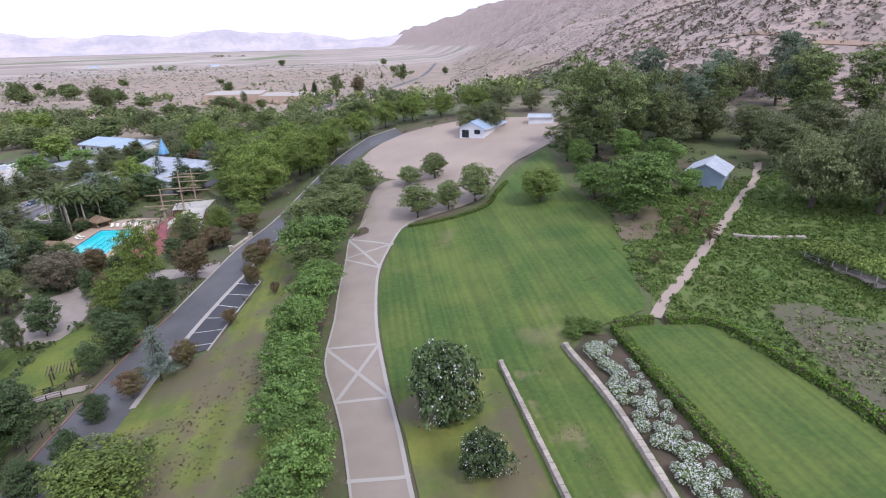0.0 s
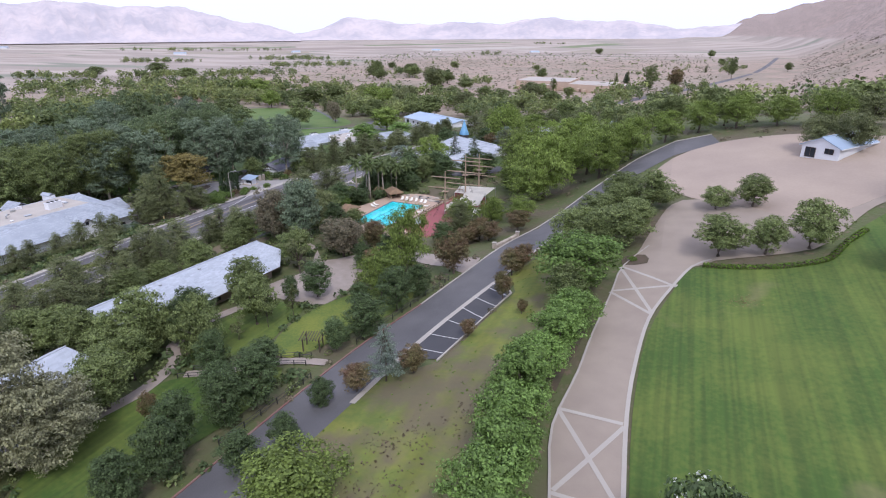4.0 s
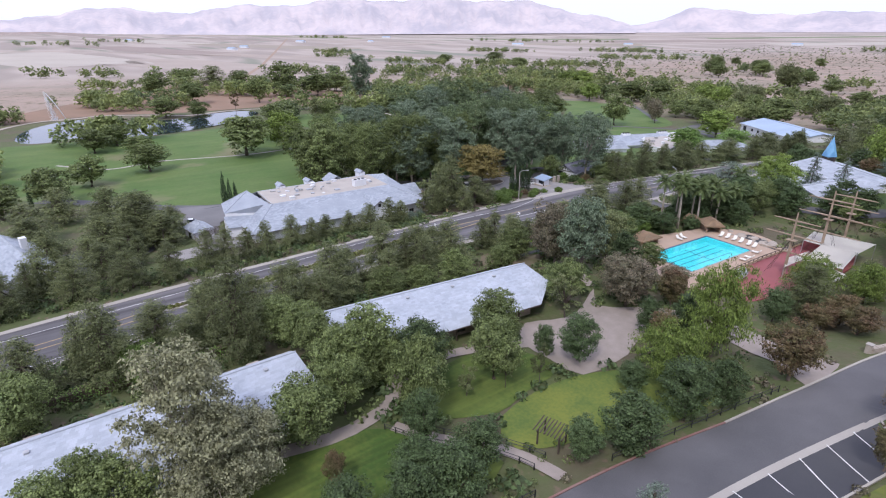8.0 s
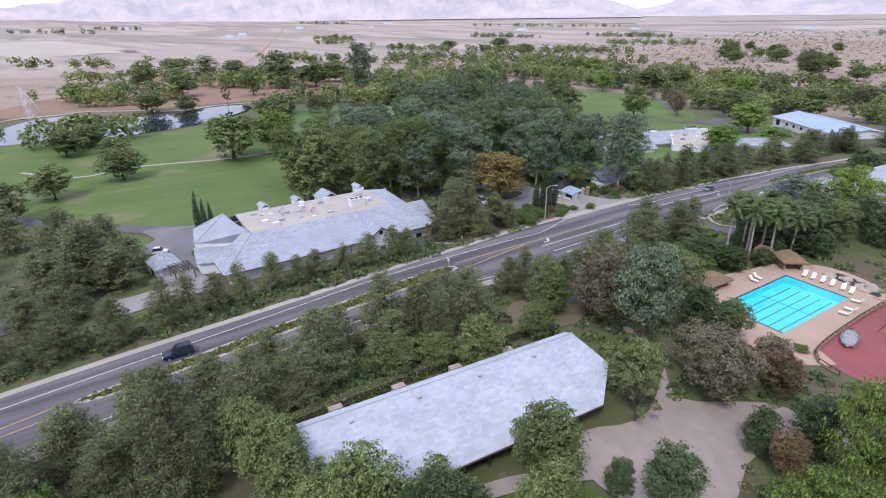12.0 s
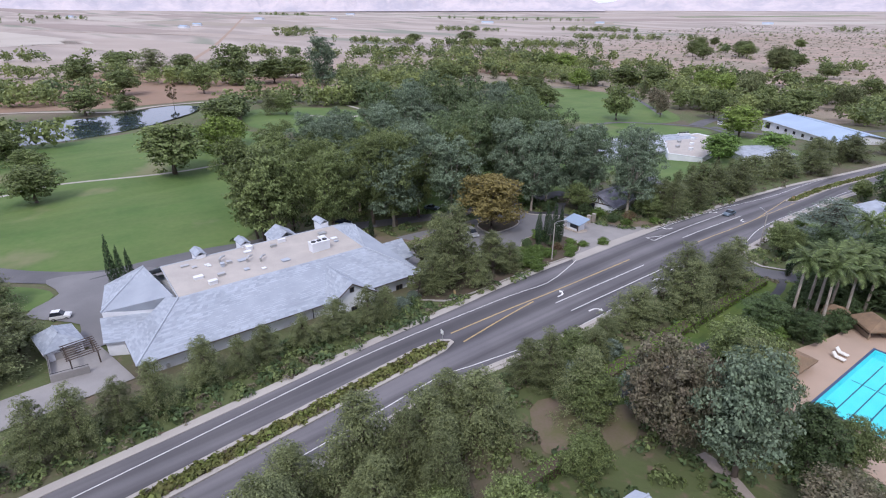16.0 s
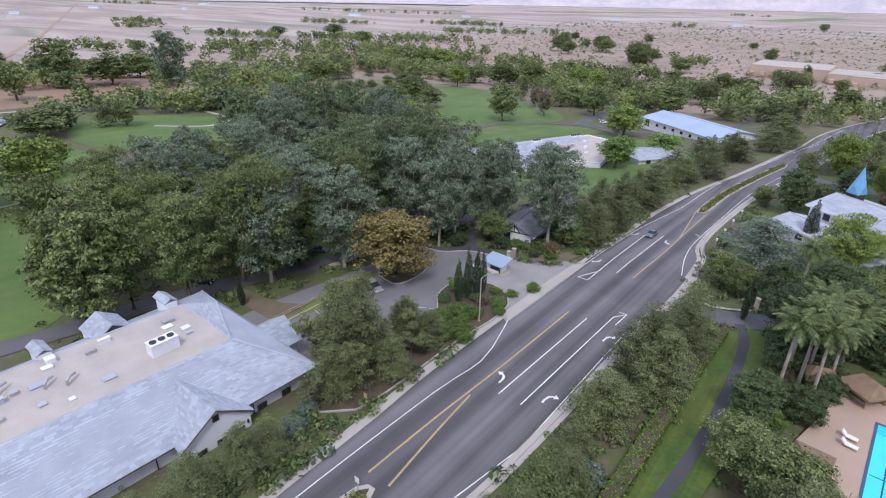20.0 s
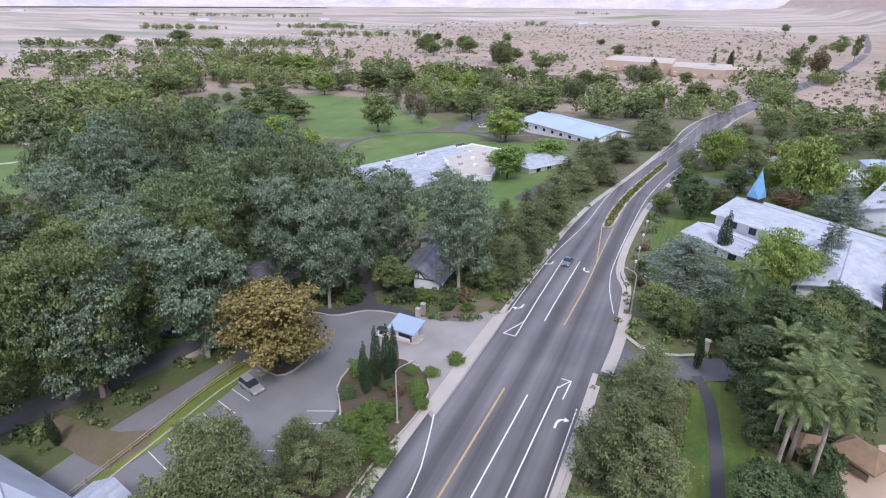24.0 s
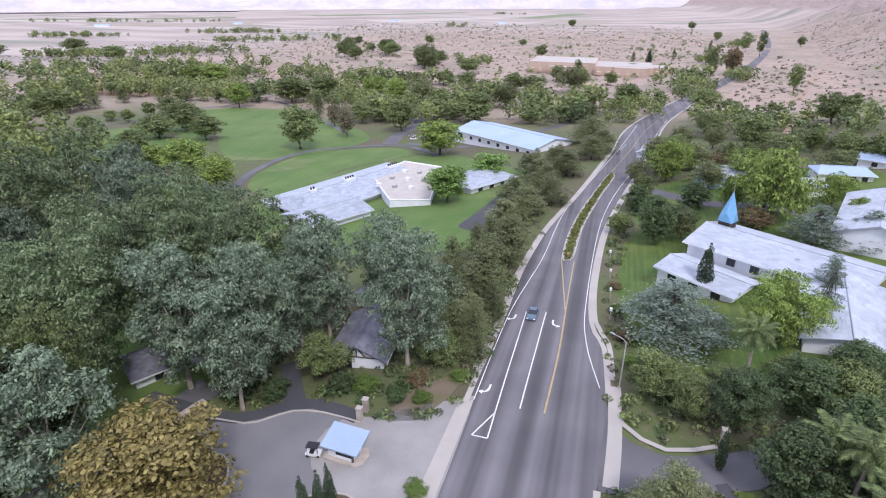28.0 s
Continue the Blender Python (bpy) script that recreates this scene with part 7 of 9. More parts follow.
    # gabled dormers towards the golf course
    for k, (y, wid, high) in enumerate(((85.8, 2.2, 3.3), (95.0, 2.2, 3.3), (104.3, 5.8, 3.0), (113.6, 2.2, 3.5))):
        x0, x1 = -185.4 if wid > 4 else -183.4, -179.2
        part("dormer_wall", boxed(x0 + 0.5, y - wid / 2 + 0.2, e - 3, x1, y + wid / 2 - 0.2, high - wid * 0.32), WHITE_WALL, top)
        for s in (-1, 1):
            p = ((x0, y + s * wid / 2, high - wid * 0.32), (x1, y + s * wid / 2, high - wid * 0.32), (x1, y, high), (x0, y, high))
            q = part("dormer_slope", slab([p], 0.12), SHINGLE, top)
            shingles("slate_covering", [p], SHINGLE, q, 0.42, 0.85, seed=80 + k * 2 + s)
    return top


big_hall()


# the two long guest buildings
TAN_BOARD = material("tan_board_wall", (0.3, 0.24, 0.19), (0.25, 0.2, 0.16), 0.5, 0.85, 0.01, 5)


def long_house(x, y, turn, long, wide, seed):
    """A long low building: (x, y) is its north west roof corner, turned about it; local y runs south to north."""
    g = gz(x + wide / 2, y - long / 2) - 0.2
    top = root("long_guest_house", "long low building with pale grey shake roof", "building", "long guest houses", at=pose(x, y, g, 0, 0, turn))
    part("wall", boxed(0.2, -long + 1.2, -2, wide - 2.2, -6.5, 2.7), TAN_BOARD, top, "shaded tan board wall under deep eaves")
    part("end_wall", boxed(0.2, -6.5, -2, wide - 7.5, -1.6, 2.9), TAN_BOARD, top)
    er, ee = 4.6, 3.0
    planes = [((wide, -long, ee), (wide, -6, ee), (0.6, 0, er), (0.6, -long, er)), ((wide, -6, ee), (8.2, 0, 3.9), (0.6, 0, er), (0.6, 0, er)), ((-0.7, -0.3, 4.2), (-0.7, -long, 4.2), (0.6, -long, er), (0.6, 0, er))]
    for k, p in enumerate(planes):
        s = part("roof_slope", slab([p], 0.22), PALE_ROOF, top)
        shingles("shake_covering", [p], PALE_ROOF, s, 0.5, 0.7, seed=seed + k)
    part("ridge_cap", tubed([(0.6, -long, er + 0.08), (0.6, 0, er + 0.08)], [0.14, 0.14], 6), PALE_ROOF, top)
    part("gutter", tubed([(wide + 0.06, -long, ee - 0.1), (wide + 0.06, -6, ee - 0.1)], [0.09, 0.09], 6), DARK_WOOD, top)
    for k in range(int((long - 9) / 4.2) + 1):
        v = -long + 2 + k * 4.2
        part("post", boxed(wide - 0.9, v - 0.1, -1, wide - 0.7, v + 0.1, ee - 0.1), DARK_WOOD, top)
        if k % 2 == 0:
            window(top, wide - 2.2, v + 1.6, 0.9, 1.5, 1.2, "+x")
    for k, v in enumerate(np.arange(-long + 6, -4, 9.0)):
        rooftop_box(top, 2.4, float(v), 4.25, 0.45, 0.45, 0.35, METAL)
        part("patio_chimney", boxed(-4.6, float(v) - 0.9, -1, -3.6, float(v) + 0.9, 2.0), STONE, top, "square stone patio chimney")
    return top


long_house(-88.6, 101.6, -6.5, 41.5, 13.6, 11)
long_house(-84.7, 52.6, 0.0, 56, 15.0, 31)


# the chapel with its blue spire and its neighbours
gc = gz(-88, 246)
house("chapel", "white chapel with broad pale roof", -83.5, 247, 34, 18, -34, 3.4, 5.6, WHITE_WALL, PALE_ROOF, 0, 1.0, z=gc - 0.3, wins=[("-y", x, 0.9, 1.6, 1.5) for x in (-12, -7, -2, 3, 8)], category="chapel", course=0.7, wide=1.6)
house("chapel_wing", "white chapel wing with pale hipped roof", -79.6, 222, 26, 12, 76, 3.0, 4.6, WHITE_WALL, PALE_ROOF, 0, 0.9, z=gc + 0.9, wins=[("+y", x, 0.8, 2.2, 1.6) for x in (-9, -4, 1)] + [("-x", 0, 0.6, 3.0, 1.8)], category="chapel", course=0.7, wide=1.6)
house("chapel_hall", "low white hall with pale blue roof", -99.4, 238.5, 17, 10, -38, 2.7, 3.9, WHITE_WALL, PALE_ROOF, 0, 0.8, z=gz(-99, 238), wins=[("-y", x, 0.5, 1.8, 1.7) for x in (-5, 0, 5)], course=0.7, wide=1.6)


def spire(x, y, z, high):
    top = root("chapel_spire", "slim blue copper spire on a dark belfry", "spire", at=pose(x, y, z, 0, 0, -34))
    part("belfry", boxed(-1.5, -1.5, -1.5, 1.5, 1.5, 2.0), DARK_WOOD, top, "dark louvred belfry")
    for k in range(4):
        a = k * 90
        bm = bmesh.new()
        m = pose(0, 0, 0, 0, 0, a)
        v = [bm.verts.new(m @ Vector(p)) for p in ((-1.7, -1.7, 1.2), (0, -1.7, 3.4), (1.7, -1.7, 1.2), (0, 0, high))]
        bm.faces.new((v[0], v[1], v[3]))
        bm.faces.new((v[1], v[2], v[3]))
        bm.faces.new((v[2], v[1], v[0]))
        part("spire_face", bm, TEAL_SPIRE, top)
    part("finial", tubed([(0, 0, high - 0.2), (0, 0, high + 1.4)], [0.07, 0.03], 6), METAL, top)
    for k in range(4):
        for j in range(4):
            m = pose(0, 0, 0, 0, 0, k * 90)
            part("louvre", boxed(-1.1, -1.58, -0.8 + j * 0.6, 1.1, -1.5, -0.5 + j * 0.6, m), BLACK, top)


spire(-94.0, 256.5, gc + 5.2, 8.4)
house("villa", "two-storey white house with pale blue roof", -57.5, 272, 34, 15, 68, 5.2, 8.0, WHITE_WALL, PALE_ROOF, 0, 0.9, wins=[("+y", x, 3.0, 2.0, 1.4) for x in (-13, -9, -5, -1, 3)] + [("+y", x, 0.4, 1.8, 1.8) for x in (-12, -7, -2)], course=0.7, wide=1.6)
house("bungalow", "white bungalow with pale roof and blue wall", -81.5, 325, 18, 13, 20, 3.4, 4.6, plain("pale_blue_board", (0.3, 0.4, 0.52)), PALE_ROOF, 3, 0.8, wins=[("-x", 0, 1, 1.6, 1.4), ("-y", -4, 1, 1.4, 1.3), ("-y", 2, 1, 1.4, 1.3)], course=0.8, wide=1.8)
house("bungalow", "white bungalow with blue grey roof", -47, 332, 16, 9, 4, 3.2, 4.6, WHITE_WALL, BLUE_ROOF, 2, 0.8, wins=[("-y", x, 0.8, 1.5, 1.6) for x in (-5, -1.5, 2, 5.5)], course=0)
house("bungalow", "small white bungalow with grey roof", -30.5, 350, 10, 7, -30, 3, 4.4, WHITE_WALL, BLUE_ROOF, 0, 0.6, wins=[("-y", 0, 0.9, 1.5, 1.2)], course=0)
house("bungalow", "pale roofed bungalow among trees", -66, 308, 14, 9, 35, 3, 4.4, WHITE_WALL, PALE_ROOF, 2, 0.6, course=0.8, wide=1.8)
house("bungalow", "white bungalow behind trees", -103, 385, 14, 9, 60, 3, 4.2, WHITE_WALL, PALE_ROOF, 2, 0.6, course=0.8, wide=1.8)

# the golf clubhouse and the barn
gh = gz(-214, 306)
hall = house("clubhouse", "rambling white clubhouse with pale grey roofs", -217, 309, 64, 26, 68, 3.2, 6.0, WHITE_WALL, SHINGLE, 9, 1.4, z=gh - 0.5, wins=[("+y", x, 0.5, 2.6, 2.2) for x in (-26, -20, -14)] + [("-y", x, 0.5, 2.6, 2.2) for x in (-26, -18, 4, 12)] + [("-x", y, 0.5, 2.2, 2.2) for y in (-8, -3, 3, 8)], category="clubhouse", course=0.7, wide=1.8)
for x, n in ((-20, 2), (-2, 4), (22, 5)):
    part("roof_parapet", boxed(x - n * 0.6, -1.2, 4.6, x + n * 0.6, 1.2, 6.9), WHITE_WALL, hall, "white roof housing with dark vents")
    for k in range(n):
        part("vent", tubed([(x - n * 0.6 + 0.6 + k * 1.2, 0, 6.8), (x - n * 0.6 + 0.6 + k * 1.2, 0, 7.7)], [0.36, 0.36], 8), BLACK, hall)
house("clubhouse_porch", "gabled grey clubhouse porch", -211, 276, 24, 16, 60, 3.0, 5.0, WHITE_WALL, SHINGLE, 0, 1.0, z=gz(-211, 276), wins=[("-x", -3, 0.3, 2.4, 2.4), ("-x", 3, 0.3, 2.4, 2.4)], course=0.7, wide=1.8)
house("clubhouse_wing", "white clubhouse wing with grey hipped roof", -171, 326, 24, 17, 58, 3.0, 5.2, WHITE_WALL, SHINGLE, 5, 0.9, z=gz(-171, 326), wins=[("-y", x, 0.6, 2, 1.8) for x in (-7, -1, 5)], course=0.7, wide=1.8)


def flat_block(name, label, plan, z, h, wall, roof):
    """A flat-roofed block with a parapet."""
    top = root(name, label, "building")
    part("wall", prism(plan, z - 3, z + h), wall, top)
    part("flat_roof", prism([tuple(Vector(p).lerp(Vector((sum(q[0] for q in plan) / len(plan), sum(q[1] for q in plan) / len(plan))), 0.04)) for p in plan], z + h, z + h + 0.05), roof, top)
    for i, p in enumerate(plan):
        q = plan[(i + 1) % len(plan)]
        part("parapet", tubed([(*p, z + h + 0.15), (*q, z + h + 0.15)], [0.22, 0.22], 4), wall, top)
    return top


block = flat_block("clubhouse_kitchen", "flat-roofed tan and white service block", [(-213, 318), (-208, 342), (-190, 338), (-181, 296), (-195, 292)], gh, 4.6, WHITE_WALL, FLAT_ROOF)
for k in range(9):
    rooftop_box(block, -205 + (k % 3) * 6 + k * 0.5, 306 + (k // 3) * 10, gh + 4.6, 1.4, 1.8, 1.0, METAL if k % 2 else WHITE_WALL)
house("barn", "large blue roofed barn with white walls", -174, 415, 60, 30, -34, 4.6, 7.6, WHITE_WALL, BLUE_ROOF, 0, 0.8, z=gz(-174, 415), wins=[("-y", x, 0.2, 3.4, 3.2) for x in (-25,)] + [("-y", x, 1.5, 1.8, 1.4) for x in (-16, -9, -2, 5, 12, 19, 26)], category="barn", course=0)
house("service_shed", "small white service shed with grey hipped roof", -174.9, 59.1, 7, 5.4, 8, 2.6, 4.2, WHITE_WALL, SHINGLE, 2.2, 0.4, wins=[("-y", 0, 0.1, 1.4, 2.0)], category="shed", course=0.42, wide=0.85)
house("cottage", "white cottage with grey gabled roof and chimney", -174, 18, 26, 10, 14, 3.4, 6.2, WHITE_WALL, SHINGLE, 0, 0.8, wins=[("+x", -2, 0.8, 1.4, 1.4), ("+x", 2, 0.3, 1.6, 2.2), ("-y", -6, 0.8, 1.4, 1.3), ("-y", 0, 0.8, 1.4, 1.3), ("-y", 6, 0.8, 1.4, 1.3)], course=0.5, wide=1.1)
part("chimney", boxed(-1.6, 1.2, 4.4, 0.2, 2.6, 8.2), WHITE_WALL, bpy.data.objects["cottage"], "white stucco chimney")
lodge = house("gate_lodge", "white timbered lodge with dark grey gable roof", -161.2, 199.5, 14, 9.6, 97, 2.8, 5.2, WHITE_WALL, material("dark_slate", (0.12, 0.12, 0.15), (0.17, 0.17, 0.2), 0.5, 0.8, 0.02, 6, island=0.2), 0, 0.8, wins=[("-x", 2.4, 0.2, 2.6, 2.1)], course=0.5, wide=1.0)
for a, b in (((-7.06, -5, 2.75), (-7.06, 0, 5.1)), ((-7.06, 5, 2.75), (-7.06, 0, 5.1)), ((-7.06, -4.6, 2.8), (-7.06, 4.6, 2.8)), ((-7.06, 0, 2.8), (-7.06, 0, 5)), ((-7.06, -1.6, 2.8), (-7.06, -0.3, 4.4)), ((-7.06, 1.6, 2.8), (-7.06, 0.3, 4.4))):
    part("timber", tubed([a, b], [0.14, 0.14], 4), DARK_WOOD, lodge)
house("cabin", "dark roofed cabin among eucalyptus", -196, 186, 12, 8, 60, 2.8, 4.8, WHITE_WALL, bpy.data.materials["dark_slate"], 0, 0.8, wins=[("-y", -2, 0.7, 1.6, 1.4)], course=0.5, wide=1.0)
house("cabin", "dark roofed cabin among eucalyptus", -166, 222, 14, 9, 80, 2.8, 4.8, WHITE_WALL, bpy.data.materials["dark_slate"], 0, 0.8, course=0.5, wide=1.0)

# sheds near the hillside
house("garden_shed", "blue grey board shed with pale roof", 75.6, 102.2, 10.4, 7.6, 47, 2.7, 4.6, material("blue_grey_board", (0.26, 0.32, 0.4), (0.22, 0.28, 0.35), 0.5, 0.8, 0.01, 6), PALE_ROOF, 0, 0.5, course=0.6, wide=1.4, category="shed")
house("white_barn", "white barn with blue grey roof by the gravel lot", 38, 172, 18, 8.6, 54, 3.0, 5.0, WHITE_WALL, BLUE_ROOF, 0, 0.5, z=gz(35, 168) - 0.3, wins=[("-x", -2, 1.4, 1.8, 1.1), ("-x", 2.2, 0.1, 2.2, 2.2)], category="barn", course=0)
house("farm_stand", "low white and red stand by the lot", 58, 172, 8, 4, -20, 2.2, 2.8, WHITE_WALL, PALE_ROOF, 0, 0.4, category="shed", course=0)

# the unfinished beige hall far along the road
far_z = gz(-150, 860)
for k, (x0, y0, x1, y1, h) in enumerate(((-232, 850, -150, 930, 13), (-150, 830, -84, 900, 11), (-206, 835, -170, 850, 9), (-128, 812, -92, 830, 12), (-84, 850, -66, 890, 9))):
    b = flat_block("beige_hall", "large bare beige hall with parapets", [(x0, y0), (x1, y0 - 8), (x1, y1 - 8), (x0, y1)], far_z, h, BEIGE_WALL, FLAT_ROOF)
    for j in range(int((x1 - x0) / 11)):
        part("opening", boxed(x0 + 3 + j * 11, y0 - 8.6 - 8 * 0, far_z + 2, x0 + 7 + j * 11, y0 - 7.9 + 8, far_z + 6), BEIGE_WALL, b)

for x, y, long, wide, turn in ((-1900, 560, 34, 16, 20), (-2040, 640, 26, 14, 50), (-2450, 1010, 40, 18, 30), (-2330, 1290, 30, 14, 10), (-1760, 1650, 44, 18, 35), (-1500, 2010, 34, 16, 60), (-2880, 1690, 46, 20, 40), (-1010, 2350, 36, 16, 15), (-2700, 380, 40, 18, 25), (-560, 2300, 40, 16, 50)):
    house("farm_shed", "distant pale farm shed among fields", x, y, long, wide, turn, 5, 8, WHITE_WALL, BLUE_ROOF, 0, 0.5, course=0, category="shed")

# ---- the gatehouse booth, posts, gates ----
booth = root("gate_booth", "small gatehouse booth with blue shingle roof", "booth", at=pose(-152.3, 172.4, gz(-152.3, 172.4), 0, 0, -4))
part("wall", boxed(-2.2, -1.3, -0.3, 1.6, 1.2, 2.5), WHITE_WALL, booth)
part("window_band", boxed(-1.0, -1.36, 1.0, 1.66, -1.28, 2.2), GLASS, booth)
part("corner_boards", boxed(1.45, -1.42, 0, 1.7, -1.2, 2.5), DARK_WOOD, booth)
p = ((-2.9, -2.1, 2.55), (2.7, -2.1, 2.55), (2.7, 1.9, 3.5), (-2.9, 1.9, 3.5))
s = part("roof", slab([p]), BLUE_ROOF, booth)
shingles("shingle_covering", [p], BLUE_ROOF, s, 0.45, 0.6, seed=5)
part("kerb", prism([(-2.8, -1.9), (2.2, -2.0), (3.0, -1.2), (3.1, 0.6), (2.4, 1.6), (-2.8, 1.5)], -0.4, 0.45), STONE, booth, "rough stone plinth")


def pillar(x, y, h, w=0.7, group="stone gate pillars"):
    top = root("gate_pillar", "square pale stone gate pillar with cap", "pillar", group, at=pose(x, y, gz(x, y)))
    part("shaft", boxed(-w / 2, -w / 2, -0.5, w / 2, w / 2, h), STONE, top)
    bm = boxed(-w / 2 - 0.08, -w / 2 - 0.08, h, w / 2 + 0.08, w / 2 + 0.08, h + 0.12)
    part("cap", bm, CONCRETE, top)
    return top


for x, y, h in ((-153.8, 179.6, 2.3), (-153.8, 181.8, 2.3), (-104.6, 182.4, 2.6), (-103.4, 187, 2.6), (-33.2, 132, 1.4), (-36.6, 124, 1.4)):
    pillar(x, y, h, 0.8)


def rail_fence(name, label, line, high=1.1, rails=(0.35, 0.7, 1.05), gap=2.4, mat=BLACK, r=0.05):
    """A post and rail fence that follows the ground; every post and rail bay is a part."""
    pts = curve_through(line, step=gap)
    top = root(name, label, "fence")
    for i, (x, y) in enumerate(pts):
        z = gz(x, y)
        part("post", tubed([(x, y, z - 0.3), (x, y, z + high)], [r * 1.5, r * 1.5], 5), mat, top)
        if i:
            a, b = pts[i - 1], pts[i]
            for h in rails:
                part("rail", tubed([(*a, gz(*a) + h), (*b, gz(*b) + h)], [r, r], 4), mat, top)
    return top


rail_fence("metal_fence", "low black metal fence along the drive", [(-49.6, 48), (-47.4, 65)], 1.1, (0.5, 1.05), 2.2)
rail_fence("metal_fence", "low black metal fence along the drive", [(-45.8, 76), (-42.9, 91), (-40.2, 104)], 1.1, (0.5, 1.05), 2.2)
rail_fence("ramp_rail", "dark handrail along the ramp path", [(-66, 59.8), (-61.4, 62.8), (-55.4, 68), (-51, 70.2)], 1.0, (0.55, 1.0), 1.8)
rail_fence("ramp_rail", "dark handrail along the ramp path", [(-66.6, 57.2), (-61, 60.4), (-54.8, 65.8), (-50.4, 67.8)], 1.0, (0.55, 1.0), 1.8)
rail_fence("timber_fence", "weathered timber fence beside the car park", [(-174.4, 122), (-174.8, 136), (-175.4, 147), (-174.6, 155)], 1.2, (0.5, 1.0), 2.8, PALE_WOOD, 0.07)
rail_fence("terrace_fence", "white railing on a low terrace wall", [(70, 64), (72.4, 57), (74, 49), (75, 40)], 1.4, (0.4, 0.9, 1.35), 1.6, METAL, 0.05)

arbour = root("arbour", "dark timber arbour over the ramp gate", "arbour", at=pose(-52.3, 72.6, gz(-52.3, 72.6), 0, 0, 20))
for x, y in ((-1.4, -1.1), (1.4, -1.1), (1.4, 1.1), (-1.4, 1.1)):
    part("post", boxed(x - 0.09, y - 0.09, -0.4, x + 0.09, y + 0.09, 2.4), DARK_WOOD, arbour)
for k in range(9):
    part("slat", boxed(-1.9 + k * 0.46, -1.6, 2.4, -1.78 + k * 0.46, 1.6, 2.52), DARK_WOOD, arbour)


yard_wall = root("yard_wall", "low pale wall with a rail round the service yard", "wall")
for k, (a, b) in enumerate((((-171.4, 57), (-163.4, 56.8)), ((-163.4, 56.8), (-162.6, 62)), ((-171.4, 57), (-171.2, 61)))):
    d = Vector((b[0] - a[0], b[1] - a[1])).normalized() * 0.14
    part("panel", prism([(a[0] - d.y, a[1] + d.x), (a[0] + d.y, a[1] - d.x), (b[0] + d.y, b[1] - d.x), (b[0] - d.y, b[1] + d.x)], gz(*a) - 0.6, gz(*a) + 1.5), WORN, yard_wall)
    part("rail", tubed([(*a, gz(*a) + 1.75), (*b, gz(*a) + 1.75)], [0.05, 0.05], 5), BLACK, yard_wall)
pergola = root("yard_pergola", "dark timber pergola over the service yard", "pergola", at=pose(-167.4, 61.6, gz(-167.4, 61.6), 0, 0, 4))
for x, y in ((-2.6, -2), (2.6, -2), (2.6, 2), (-2.6, 2)):
    part("post", boxed(x - 0.1, y - 0.1, -0.5, x + 0.1, y + 0.1, 2.5), DARK_WOOD, pergola)
for y in (-2, 2):
    part("beam", boxed(-3.0, y - 0.08, 2.5, 3.0, y + 0.08, 2.7), DARK_WOOD, pergola)
for k in range(8):
    part("slat", boxed(-2.8 + k * 0.78, -2.5, 2.7, -2.68 + k * 0.78, 2.5, 2.82), DARK_WOOD, pergola)


# ---- street furniture ----
def street_lamp(x, y, h, turn):
    top = root("street_lamp", "pale street lamp with one curved arm", "street lamp", "street lamps", at=pose(x, y, gz(x, y), 0, 0, turn))
    part("pole", tubed([(0, 0, -0.2), (0, 0, h * 0.5), (0, 0, h - 0.4)], [0.15, 0.12, 0.09], 8), CONCRETE, top)
    part("arm", tubed([(0, 0, h - 0.5), (0.5, 0, h - 0.05), (1.4, 0, h + 0.1), (2.2, 0, h + 0.1)], [0.06, 0.05, 0.05, 0.05], 6), METAL, top)
    bm = tubed([(2.0, 0, h + 0.1), (2.35, 0, h + 0.16), (2.8, 0, h + 0.12), (3.0, 0, h + 0.06)], [0.08, 0.17, 0.15, 0.05], 8)
    part("lamp_head", bm, METAL, top)
    part("foot", tubed([(0, 0, -0.3), (0, 0, 0.25)], [0.32, 0.28], 10), CONCRETE, top)


street_lamp(-116.7, 198, 9.2, 150)
street_lamp(-142.6, 151.3, 9.4, 60)


def sign_post(x, y, h, colour, label):
    top = root("road_sign", label, "sign", at=pose(x, y, gz(x, y) + 0.3))
    part("post", tubed([(0, 0, -0.3), (0, 0, h)], [0.05, 0.05], 6), METAL, top)
    part("plate", boxed(-0.35, -0.07, h - 0.8, 0.35, -0.03, h), colour, top)


sign_post(-131.3, 110, 2.4, WHITE_LINE, "small white road sign on a steel post")
sign_post(-129.6, 254, 1.4, YELLOW_LINE, "small yellow marker sign on the median")
sign_post(-142.2, 122, 1.6, YELLOW_LINE, "small yellow marker beside the road")
for y in (222, 232, 243, 256):
    x = -118.6 + (y - 222) * -0.02
    top = root("path_light", "white bollard light on a post", "bollard", "bollard lights by the road", at=pose(x, y, gz(x, y)))
    part("post", tubed([(0, 0, -0.2), (0, 0, 2.2)], [0.12, 0.1], 8), CONCRETE, top)
    part("lantern", boxed(-0.25, -0.25, 2.2, 0.25, 0.25, 2.75), WHITE_WALL, top)


